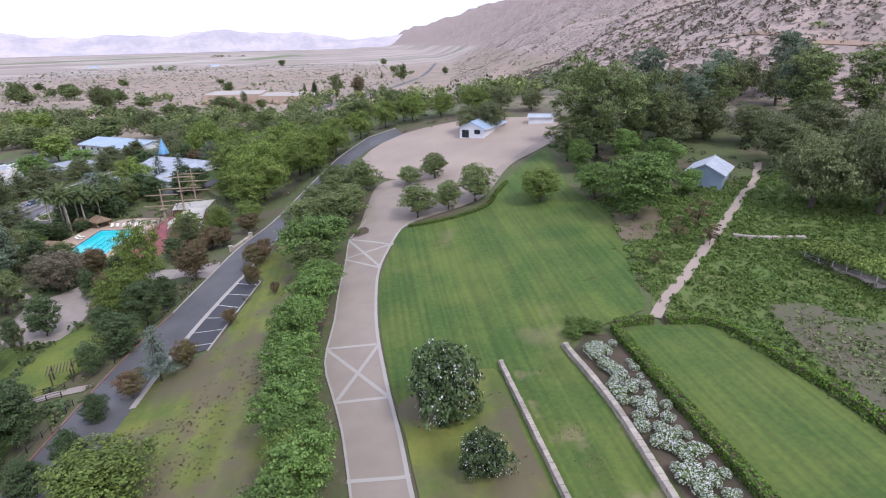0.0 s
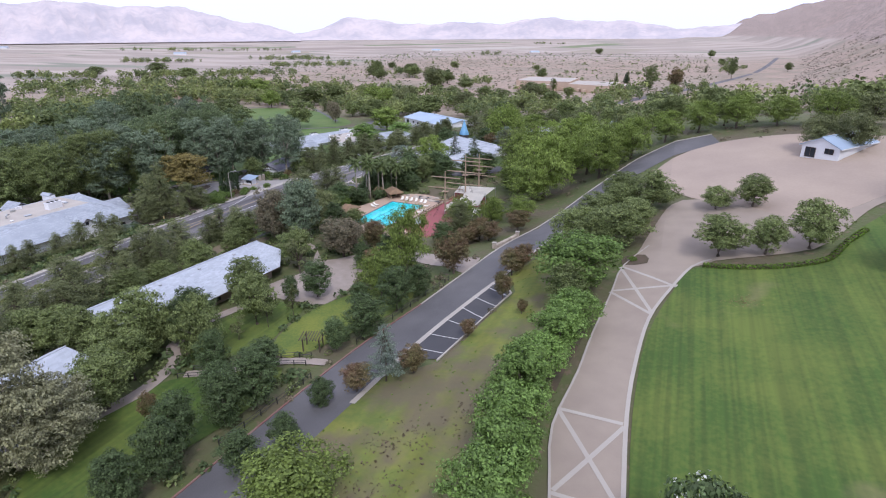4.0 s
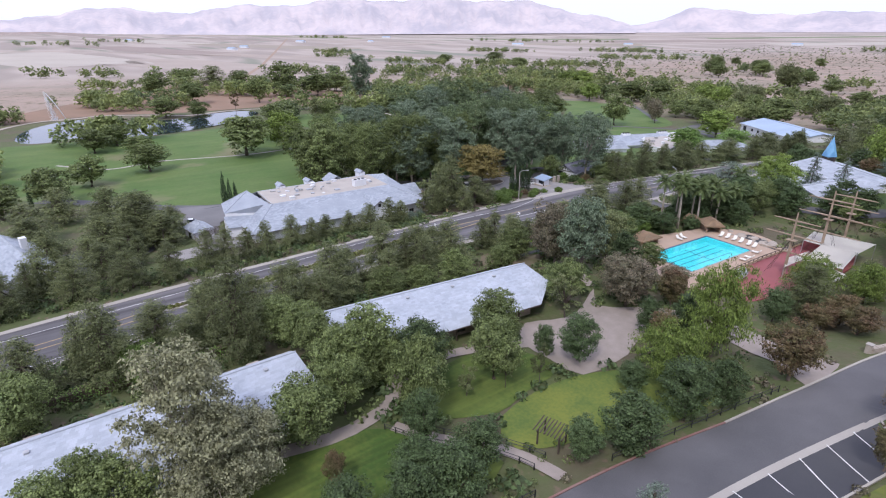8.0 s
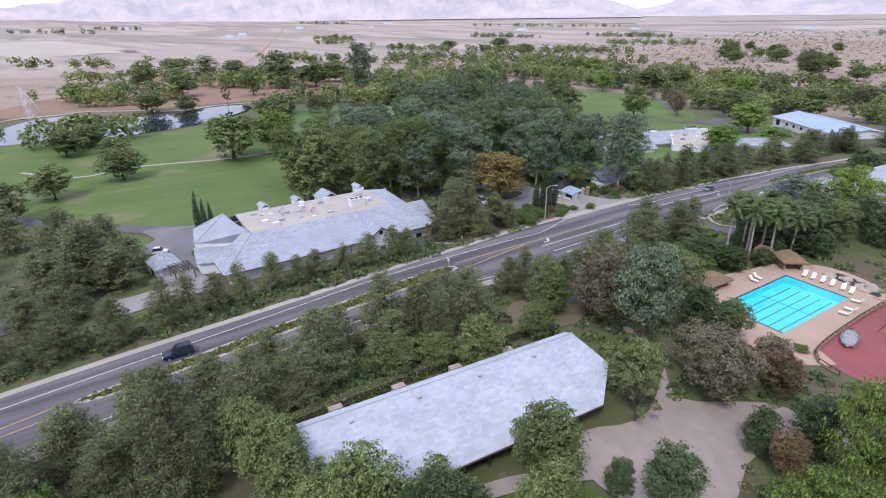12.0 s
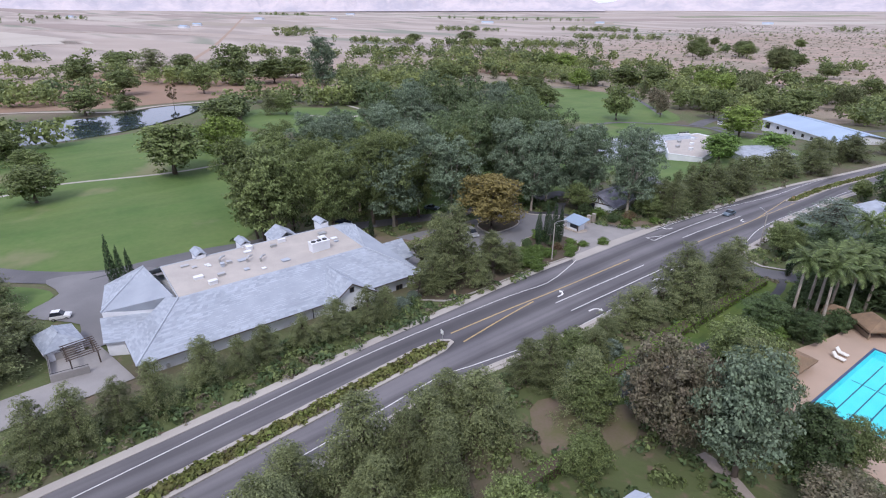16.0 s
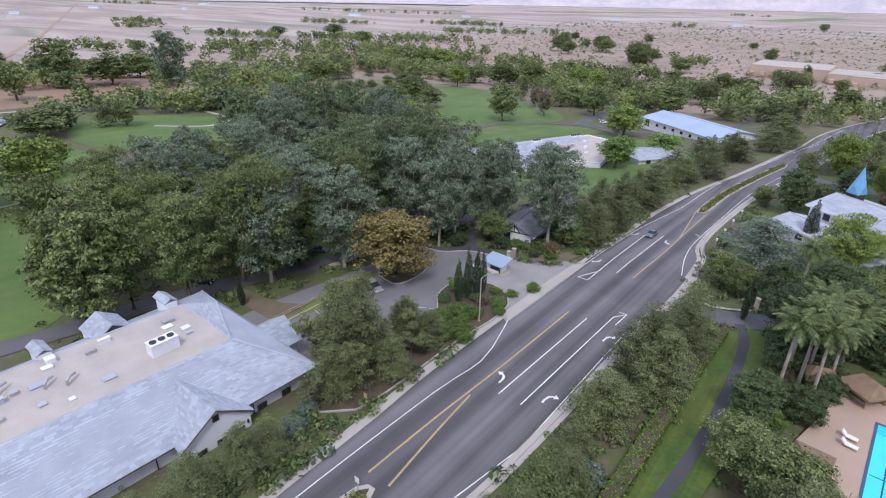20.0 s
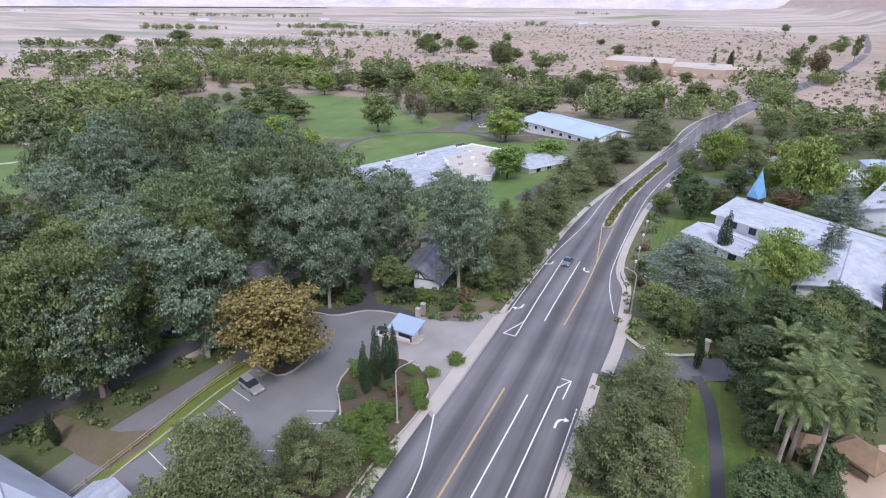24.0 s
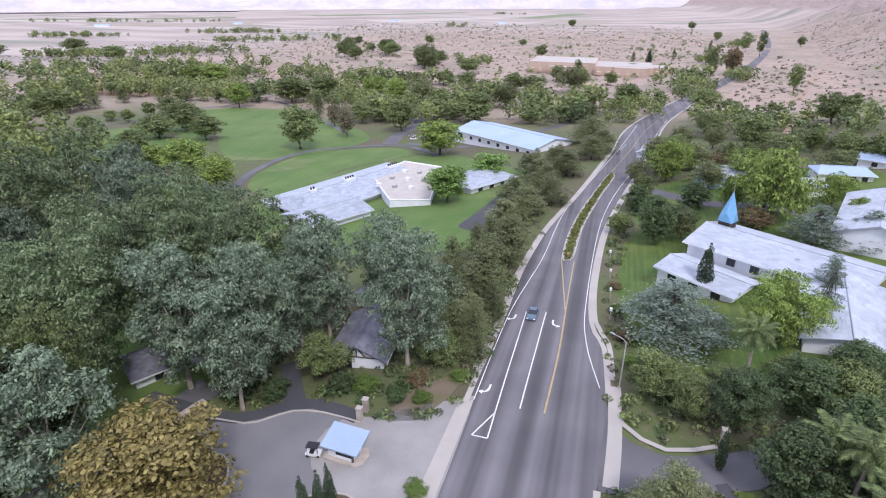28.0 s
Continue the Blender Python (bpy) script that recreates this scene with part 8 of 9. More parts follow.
# ---- vehicles ----
def car(name, label, x, y, turn, paint, long=4.6, wide=1.85, high=1.5, tall=False, z=None):
    top = root(name, label, "car", at=pose(x, y, (gz(x, y) if z is None else z) + 0.16, 0, 0, turn))
    L, W = long / 2, wide / 2
    side = [(-L, 0.35), (-L, 0.85), (-L + 0.15, 0.95), (L * 0.45, 0.98), (L - 0.1, 0.8), (L, 0.6), (L, 0.35), (L * 0.85, 0.25), (-L * 0.85, 0.25)]
    bm = bmesh.new()
    a = [bm.verts.new((px, -W, pz)) for px, pz in side]
    b = [bm.verts.new((px, W, pz)) for px, pz in side]
    bm.faces.new(a)
    bm.faces.new(b[::-1])
    for i in range(len(side)):
        bm.faces.new((a[i], b[i], b[(i + 1) % len(side)], a[(i + 1) % len(side)]))
    bmesh.ops.bevel(bm, geom=bm.edges[:], offset=0.06, segments=2, affect="EDGES")
    bmesh.ops.recalc_face_normals(bm, faces=bm.faces)
    part("body", bm, paint, top, smooth=False)
    back = -L + (0.1 if tall else 0.75)
    bm = bmesh.new()
    lo = [bm.verts.new((px, py, 0.95)) for px, py in ((back, -W + 0.06), (L * 0.42, -W + 0.06), (L * 0.42, W - 0.06), (back, W - 0.06))]
    hi = [bm.verts.new((px, py, high)) for px, py in ((back + (0.25 if tall else 0.7), -W + 0.25), (L * 0.05, -W + 0.25), (L * 0.05, W - 0.25), (back + (0.25 if tall else 0.7), W - 0.25))]
    for i in range(4):
        bm.faces.new((lo[i], lo[(i + 1) % 4], hi[(i + 1) % 4], hi[i]))
    bm.faces.new(hi)
    part("glasshouse", bm, GLASS, top, "dark tinted windows")
    part("roof", boxed(back + (0.3 if tall else 0.75), -W + 0.24, high - 0.02, L * 0.05 - 0.02, W - 0.24, high + 0.05), paint, top)
    for px in (-L * 0.62, L * 0.62):
        for s in (-1, 1):
            w = part("wheel", tubed([(px, s * (W - 0.2), 0.18), (px, s * (W + 0.02), 0.18)], [0.33, 0.33], 14), RUBBER, top)
            part("rim", tubed([(px, s * (W + 0.0), 0.18), (px, s * (W + 0.035), 0.18)], [0.19, 0.19], 10), METAL, w)
    for s in (-1, 1):
        part("headlight", boxed(L - 0.12, s * W * 0.72 - 0.2, 0.6, L + 0.02, s * W * 0.72 + 0.2, 0.75), WHITE_WALL, top)
        part("tail_light", boxed(-L - 0.02, s * W * 0.78 - 0.15, 0.65, -L + 0.06, s * W * 0.78 + 0.15, 0.85), RED_LINE, top)
    return top


SILVER = plain("silver_paint", (0.5, 0.51, 0.53), 0.3, 0.5)
DARK_BLUE = plain("dark_blue_paint", (0.02, 0.03, 0.06), 0.25, 0.2)
PALE_BLUE = plain("pale_blue_paint", (0.3, 0.38, 0.48), 0.3, 0.4)
GREY_BLUE = plain("grey_blue_paint", (0.12, 0.17, 0.21), 0.3, 0.3)
WHITE_PAINT = plain("white_paint", (0.7, 0.7, 0.7), 0.35)
car("parked_suv", "silver estate car parked in a stall", -168.6, 150.2, -16, SILVER, 4.7, 1.9, 1.75, True)
car("parked_car", "pale blue saloon car parked in a stall", -168.6, 139.8, -16, PALE_BLUE)
car("suv", "dark blue sport utility car on the road", -130.4, 53.6, -95, DARK_BLUE, 4.9, 1.95, 1.85, True)
car("saloon_car", "grey blue saloon car on the road", -133.6, 218.3, -92, GREY_BLUE)
car("parked_van", "small white utility car by the service yard", -190, 60.5, 70, WHITE_PAINT, 3.6, 1.7, 1.7, True)
for x, y, c, n in ((-232, 420, WHITE_PAINT, "white"), (-228, 426, GREY_BLUE, "grey"), (-236, 428, SILVER, "silver"), (-196, 158, GREY_BLUE, "grey"), (-203, 131, DARK_BLUE, "dark")):
    car("parked_car", n + " car parked beyond the trees", x, y, 30, c)
cart = root("golf_cart", "small golf cart parked near the booth", "golf cart", at=pose(-156.8, 171.2, gz(-156.8, 171.2) + 0.15, 0, 0, 10))
part("body", boxed(-1.1, -0.55, 0.25, 1.1, 0.55, 0.7), WHITE_PAINT, cart)
part("seat", boxed(-0.5, -0.5, 0.7, 0.1, 0.5, 0.95), BLACK, cart)
part("canopy", boxed(-0.9, -0.6, 1.75, 0.8, 0.6, 1.82), BLACK, cart)
for x, y in ((-0.8, -0.5), (-0.8, 0.5), (0.7, -0.5), (0.7, 0.5)):
    part("strut", tubed([(x, y, 0.7), (x, y, 1.76)], [0.03, 0.03], 5), BLACK, cart)
    part("wheel", tubed([(x, y * 1.05 - 0.06, 0.2), (x, y * 1.05 + 0.06, 0.2)], [0.22, 0.22], 10), RUBBER, cart)


# ---- the pool terrace ----
POOL = pose(-78.6, 150.0, TERRACE + 0.2, 0, 0, -3.2)
POOL_W, POOL_L = 5.7, 11.2


def pool():
    pts = curve_through(DECK, True, 1.5)
    inner, outer = [], []
    for k in range(72):
        a = k / 72 * math.tau
        d = Vector((math.cos(a), math.sin(a)))
        s = min(POOL_W / max(abs(d.x), 1e-6), POOL_L / max(abs(d.y), 1e-6))
        q = POOL @ Vector((d.x * s, d.y * s, 0))
        inner.append((q.x, q.y))
        far = max(pts, key=lambda p: (Vector(p) - Vector((POOL.translation.x, POOL.translation.y))).normalized().dot((POOL.to_3x3() @ Vector((d.x, d.y, 0))).to_2d().normalized()))
        outer.append(far)
    for c in itertools.product((-1, 1), repeat=2):
        q = POOL @ Vector((c[0] * POOL_W, c[1] * POOL_L, 0))
        k = min(range(72), key=lambda i: (Vector(inner[i]) - Vector((q.x, q.y))).length)
        inner[k] = (q.x, q.y)
    bm = bmesh.new()
    a = [bm.verts.new((*p, TERRACE + 0.2)) for p in inner]
    b = [bm.verts.new((*p, max(gz(*p) + 0.15, TERRACE + 0.12))) for p in outer]
    c = [bm.verts.new((*p, TERRACE - 1.2)) for p in outer]
    for i in range(72):
        j = (i + 1) % 72
        bm.faces.new((a[i], b[i], b[j], a[j]))
        bm.faces.new((b[i], c[i], c[j], b[j]))
    bmesh.ops.remove_doubles(bm, verts=bm.verts, dist=0.001)
    bmesh.ops.recalc_face_normals(bm, faces=bm.faces)
    obj("pool_terrace", bm, material("tan_pool_deck", (0.44, 0.32, 0.24), (0.39, 0.29, 0.22), 0.2, 0.85, 0.01, 6), None, "tan concrete pool terrace", "terrace", "", "structure")
    top = root("swimming_pool", "bright blue rectangular lap pool", "pool", at=POOL)
    tile = material("pool_blue_plaster", (0.26, 0.8, 0.82), (0.2, 0.74, 0.78), 0.4, 0.4, 0, 6)
    part("floor", boxed(-POOL_W, -POOL_L, -1.7, POOL_W, POOL_L, -1.5), tile, top)
    for x0, y0, x1, y1 in ((-POOL_W - 0.2, -POOL_L, -POOL_W, POOL_L), (POOL_W, -POOL_L, POOL_W + 0.2, POOL_L), (-POOL_W, -POOL_L - 0.2, POOL_W, -POOL_L), (-POOL_W, POOL_L, POOL_W, POOL_L + 0.2)):
        part("side_wall", boxed(x0, y0, -1.7, x1, y1, -0.02), tile, top)
    edge = plain("dark_blue_tile", (0.04, 0.08, 0.16), 0.4)
    for x0, y0, x1, y1 in ((-POOL_W - 0.35, -POOL_L - 0.35, -POOL_W, POOL_L + 0.35), (POOL_W, -POOL_L - 0.35, POOL_W + 0.35, POOL_L + 0.35), (-POOL_W, -POOL_L - 0.35, POOL_W, -POOL_L), (-POOL_W, POOL_L, POOL_W, POOL_L + 0.35)):
        part("coping", boxed(x0, y0, -0.05, x1, y1, 0.05), edge if y0 > 5 or x0 < -5 else CONCRETE, top)
    for k in range(5):
        x = -POOL_W + POOL_W * 2 * (k + 1) / 6
        part("lane_line", boxed(x - 0.09, -POOL_L + 1.4, -1.5, x + 0.09, POOL_L - 1.4, -1.485), edge, top)
    part("cross_line", boxed(-POOL_W + 0.4, 1.7, -1.5, POOL_W - 0.4, 1.84, -1.48), edge, top)
    part("steps", boxed(-POOL_W, -POOL_L, -1.5, -POOL_W + 3, -POOL_L + 1.2, -0.5), WHITE_WALL, top, "white entry steps under water")
    water = bpy.data.materials.new("pool_water")
    water.use_nodes = True
    n, l = water.node_tree.nodes, water.node_tree.links
    clear, gloss, fres, mix = n.new("ShaderNodeBsdfTransparent"), n.new("ShaderNodeBsdfGlossy"), n.new("ShaderNodeFresnel"), n.new("ShaderNodeMixShader")
    clear.inputs[0].default_value = (0.66, 0.97, 1.0, 1)
    gloss.inputs["Roughness"].default_value = 0.05
    fres.inputs[0].default_value = 1.33
    wave = n.new("ShaderNodeTexNoise")
    wave.inputs["Scale"].default_value = 1.6
    bump = n.new("ShaderNodeBump")
    bump.inputs["Distance"].default_value = 0.03
    l.new(wave.outputs[0], bump.inputs["Height"])
    l.new(bump.outputs[0], gloss.inputs["Normal"])
    l.new(fres.outputs[0], mix.inputs[0])
    l.new(clear.outputs[0], mix.inputs[1])
    l.new(gloss.outputs[0], mix.inputs[2])
    l.new(mix.outputs[0], n["Material Output"].inputs[0])
    bm = bmesh.new()
    bm.faces.new([bm.verts.new(p) for p in ((-POOL_W, -POOL_L, -0.16), (POOL_W, -POOL_L, -0.16), (POOL_W, POOL_L, -0.16), (-POOL_W, POOL_L, -0.16))])
    part("water", bm, water, top, "clear rippled water")


pool()


def thatch_hut(x, y, w, d, h, turn):
    x, y = terraced(x, y)
    top = root("thatched_hut", "small thatched hut beside the pool", "hut", "huts by the pool", at=pose(x, y, gz(x, y) + 0.1, 0, 0, turn))
    for sx in (-1, 1):
        for sy in (-1, 1):
            part("post", tubed([(sx * (w / 2 - 0.3), sy * (d / 2 - 0.3), -0.3), (sx * (w / 2 - 0.3), sy * (d / 2 - 0.3), h)], [0.12, 0.1], 6), PALE_WOOD, top)
    part("back_wall", boxed(-w / 2 + 0.3, d / 2 - 0.5, 0, w / 2 - 0.3, d / 2 - 0.35, h), PALE_WOOD, top)
    part("counter", boxed(-w / 2 + 0.4, -d / 2 + 0.4, 0, w / 2 - 0.4, -d / 2 + 0.7, 1.05), PALE_WOOD, top)
    W, D, r = w / 2 + 0.4, d / 2 + 0.4, h + 1.3
    planes = [((-W, -D, h - 0.2), (W, -D, h - 0.2), (W * 0.45, 0, r), (-W * 0.45, 0, r)), ((W, D, h - 0.2), (-W, D, h - 0.2), (-W * 0.45, 0, r), (W * 0.45, 0, r)), ((W, -D, h - 0.2), (W, D, h - 0.2), (W * 0.45, 0, r), (W * 0.45, 0, r)), ((-W, D, h - 0.2), (-W, -D, h - 0.2), (-W * 0.45, 0, r), (-W * 0.45, 0, r))]
    s = part("thatch_roof", slab(planes, 0.3), THATCH, top)
    shingles("thatch", planes, THATCH, s, 0.4, 0.5, seed=int(abs(x)))


thatch_hut(-88.4, 140, 3.6, 6.4, 2.3, -6)
thatch_hut(-83.8, 161.5, 4.6, 4.2, 2.5, -40)
thatch_hut(-89.6, 162, 3.2, 3.2, 2.3, 10)


def lounger(x, y, turn):
    top = root("sun_lounger", "white padded sun lounger on the terrace", "lounger", "loungers by the pool", at=pose(*terraced(x, y), TERRACE + 0.2, 0, 0, turn))
    part("mattress", boxed(-0.38, -0.95, 0.3, 0.38, 0.45, 0.45), CANVAS, top)
    part("backrest", boxed(-0.38, 0, -0.06, 0.38, 0.8, 0.08, pose(0, 0.42, 0.4, 45)), CANVAS, top)
    for sx in (-0.32, 0.32):
        for y2 in (-0.85, 0.4):
            part("leg", boxed(sx - 0.03, y2 - 0.03, 0, sx + 0.03, y2 + 0.03, 0.3), PALE_WOOD, top)


for x, y in ((-79.6, 159.4), (-78, 159.5), (-76.2, 159.4), (-74.4, 159.2), (-72.4, 159), (-70.8, 158.6), (-68, 150.6), (-68, 148.2), (-84.6, 150.4), (-84.5, 148.6), (-68.6, 155)):
    lounger(x, y, 10 if y > 157 else (-80 if x > -75 else 80))


def boulder(x, y, r, seed, mat=STONE, group="boulders by the pool"):
    x, y = terraced(x, y)
    rng = np.random.default_rng(seed)
    bm = bmesh.new()
    bmesh.ops.create_icosphere(bm, subdivisions=2, radius=r)
    k = rng.uniform(0, 9, 3)
    for v in bm.verts:
        v.co *= 1 + 0.22 * noise.noise(v.co / r * 1.3 + Vector(k))
        v.co.z *= 0.65
    ob = obj("boulder", bm, mat, None, "rounded weathered boulder beside the pool", "rock", group)
    ob.matrix_basis = pose(x, y, gz(x, y) + r * 0.15, 0, 0, seed * 40)


for k in range(26):
    a = TREE_RND.random()
    boulder(-80 + 17 * a + TREE_RND.uniform(-1, 1), 164.5 - 2.5 * a + TREE_RND.uniform(-1.6, 2.4), TREE_RND.uniform(0.45, 1.4), k)
patch("rock_pool", [(-78, 168.2), (-72, 166.8), (-69, 165.8), (-69.6, 168.2), (-74, 170.6), (-78, 171.2)], BLACK, 0.3, "small dark rock pool with boulders", "pond")


# ---- the mock ship: red deck, masts, yards, canopies ----
def ship():
    top = root("mock_ship", "landlocked mock sailing ship with red deck", "ship", at=pose(-1.8, 5.2, TERRACE))
    deck = [(-65.8, 129.6), (-66, 146), (-65.2, 160), (-64.6, 171), (-55, 172), (-52, 160), (-55, 140), (-57, 128.6), (-61, 126.8)]
    part("deck", prism(curve_through(deck, True, 2), -1.2, 0.42), RED_DECK, top, "deck with a dull red coating")
    line = [(-61, 127), (-65.6, 130), (-66, 146), (-65.2, 160), (-64.6, 171)]
    pts = curve_through(line, step=1.6)
    for i, (x, y) in enumerate(pts):
        part("rail_post", boxed(x - 0.07, y - 0.07, 0.4, x + 0.07, y + 0.07, 1.4), DARK_WOOD, top)
        if i:
            part("hand_rail", tubed([(*pts[i - 1], 1.4), (x, y, 1.4)], [0.09, 0.09], 5), DARK_WOOD, top)
            part("bulwark", tubed([(*pts[i - 1], 0.75), (x, y, 0.75)], [0.22, 0.22], 4), THATCH, top)
    for x, y, h, yards in ((-59, 146.8, 14.5, ((5.6, 12), (9.4, 11), (12.6, 9))), (-59.2, 164.5, 16.0, ((6.2, 14), (10.2, 13), (13.8, 10))), (-59.4, 178.5, 13.5, ((6.0, 12), (9.2, 10.5), (11.8, 9)))):
        mast = part("mast", tubed([(x, y, -0.4), (x, y, h * 0.55), (x, y, h)], [0.34, 0.26, 0.14], 10), PALE_WOOD, top, "tall timber mast")
        part("crosstree", boxed(x - 0.9, y - 0.7, h * 0.58, x + 0.9, y + 0.7, h * 0.58 + 0.15), PALE_WOOD, mast)
        for z, w in yards:
            part("yard", tubed([(x - w / 2, y + 0.3, z), (x, y + 0.3, z), (x + w / 2, y + 0.3, z)], [0.1, 0.2, 0.1], 8), PALE_WOOD, mast, "timber cross yard")
            part("sling", tubed([(x, y, z + 0.9), (x - w * 0.3, y + 0.3, z + 0.15)], [0.03, 0.03], 4), DARK_WOOD, mast)
        for s in (-1, 1):
            for k in range(3):
                part("shroud", tubed([(x, y, h * 0.62), (x + s * 3.4, y - 1.2 + k * 1.2, 0.5)], [0.03, 0.03], 4), DARK_WOOD, mast)
    for plan, zs in (([(-63.8, 171.5), (-51, 171.2), (-51.5, 162), (-62.8, 163.8)], (3.6, 4.3, 3.9, 3.3)), ([(-58.6, 163.2), (-51.5, 162.4), (-50.2, 151.6), (-57.6, 150.6)], (4.0, 4.4, 3.7, 3.4)), ([(-58.8, 157), (-57.6, 150.4), (-58.4, 144.8), (-60.4, 150)], (3.6, 3.5, 3.0, 3.1)), ([(-52, 151.6), (-48.6, 150.4), (-49.4, 144.6), (-50.4, 146)], (3.2, 3.1, 2.7, 2.8))):
        bm = bmesh.new()
        n = 8
        grid = [[None] * (n + 1) for _ in range(n + 1)]
        for i in range(n + 1):
            for j in range(n + 1):
                u, v = i / n, j / n
                p = sum((Vector((*q, z)) * w for q, z, w in zip(plan, zs, ((1 - u) * (1 - v), u * (1 - v), u * v, (1 - u) * v))), Vector())
                p.z -= 0.5 * math.sin(math.pi * u) * math.sin(math.pi * v)
                grid[i][j] = bm.verts.new(p)
        for i in range(n):
            for j in range(n):
                bm.faces.new((grid[i][j], grid[i + 1][j], grid[i + 1][j + 1], grid[i][j + 1]))
        bmesh.ops.solidify(bm, geom=bm.faces[:], thickness=0.03)
        sail = part("canopy", bm, CANVAS, top, "taut white canvas canopy", smooth=True)
        for q, z in zip(plan, zs):
            part("canopy_pole", tubed([(*q, -0.6), (*q, z)], [0.07, 0.07], 6), METAL, sail)
    part("cabin", boxed(-63.6, 166.5, 0.3, -60.2, 171, 2.8), RED_DECK, top, "dark red cabin under the canopy")
    for k in range(6):
        part("table", tubed([(-56.5 + (k % 2) * 2.6, 148 + k * 3.0, 0.4), (-56.5 + (k % 2) * 2.6, 148 + k * 3.0, 1.15)], [0.7, 0.7], 12), CANVAS, top, "white round table")


ship()


def rowing_boat():
    top = root("rowing_boat", "white and grey rowing boat on the red deck", "boat", at=pose(-65.8, 143.8, TERRACE + 0.45, 0, 0, 14))
    bm = bmesh.new()
    rings = []
    for i in range(11):
        t = i / 10 * 2 - 1
        w = 1.25 * (1 - abs(t) ** 2.6) + 0.06
        rings.append([bm.verts.new((w * math.sin(a), t * 3.2, 0.95 - 0.9 * math.cos(a) * (1 - 0.35 * t * t) + 0.25 * t * t)) for a in np.linspace(-1.45, 1.45, 9)])
    for a, b in zip(rings, rings[1:]):
        for k in range(8):
            bm.faces.new((a[k], a[k + 1], b[k + 1], b[k]))
    bmesh.ops.solidify(bm, geom=bm.faces[:], thickness=0.07)
    part("hull", bm, WHITE_PAINT, top, "white clinker hull", smooth=True)
    for y in (-1.4, 0, 1.4):
        part("thwart", boxed(-1.05, y - 0.14, 0.75, 1.05, y + 0.14, 0.82), METAL, top)
    part("cover", boxed(-0.9, -2.2, 0.5, 0.9, 2.2, 0.56), SILVER, top, "grey boat floor")


rowing_boat()


# ---- garden walls, hedges and roses ----
def stone_wall(line, high, thick, label, seed):
    """A low wall of single stones, each a part, on a footing."""
    rng = random.Random(seed)
    top = root("garden_wall", label, "wall")
    pts = curve_through(line, step=0.95)
    for (x0, y0), (x1, y1) in zip(pts, pts[1:]):
        x, y = (x0 + x1) / 2, (y0 + y1) / 2
        a = math.degrees(math.atan2(y1 - y0, x1 - x0))
        for c in range(2):
            l = math.hypot(x1 - x0, y1 - y0) / 2 - 0.012
            h = high / 2
            o = 0.22 if c else -0.22
            ob = link("stone", STONES[rng.randrange(3)], STONE, top)
            ob.matrix_basis = pose(x + o * math.cos(radians(a)), y + o * math.sin(radians(a)), gz(x, y) - 0.1 + c * h, rng.uniform(-2, 2), rng.uniform(-1, 1), a + rng.uniform(-2, 2)) @ Matrix.Diagonal((l, thick / 2 * rng.uniform(0.92, 1.06), h, 1))
    return top


def stone_mesh(seed):
    rng = random.Random(seed)
    bm = boxed(-1, -1, 0, 1, 1, 1)
    bmesh.ops.bevel(bm, geom=bm.edges[:], offset=0.1, segments=1, affect="EDGES")
    for v in bm.verts:
        v.co += Vector((rng.uniform(-0.04, 0.04), rng.uniform(-0.06, 0.06), rng.uniform(-0.04, 0.04)))
    me = bpy.data.meshes.new("stone")
    bm.to_mesh(me)
    bm.free()
    me.materials.append(STONE)
    return me


STONES = [stone_mesh(s) for s in (1, 2, 3)]
stone_wall([(15.1, 52.2), (15.4, 39.5), (15.7, 28.2), (15.9, 16)], 1.0, 0.62, "low weathered stone wall beside the lawn strip", 1)
stone_wall([(24.4, 53), (25.4, 39.5), (25, 26), (24.6, 14)], 1.0, 0.75, "low weathered stone wall along the rose bed", 2)
stone_wall([(63.6, 75), (67, 72.6), (74, 70)], 0.7, 0.9, "low pale boulder wall by the path", 3)
stone_wall([(-36.4, 124), (-34.6, 128), (-33.2, 132)], 1.0, 0.8, "low rubble wall at the drive's corner", 4)
stone_wall([(-186, 152), (-184, 166), (-181, 178)], 0.8, 1.0, "rough stone bank below the trees", 6)


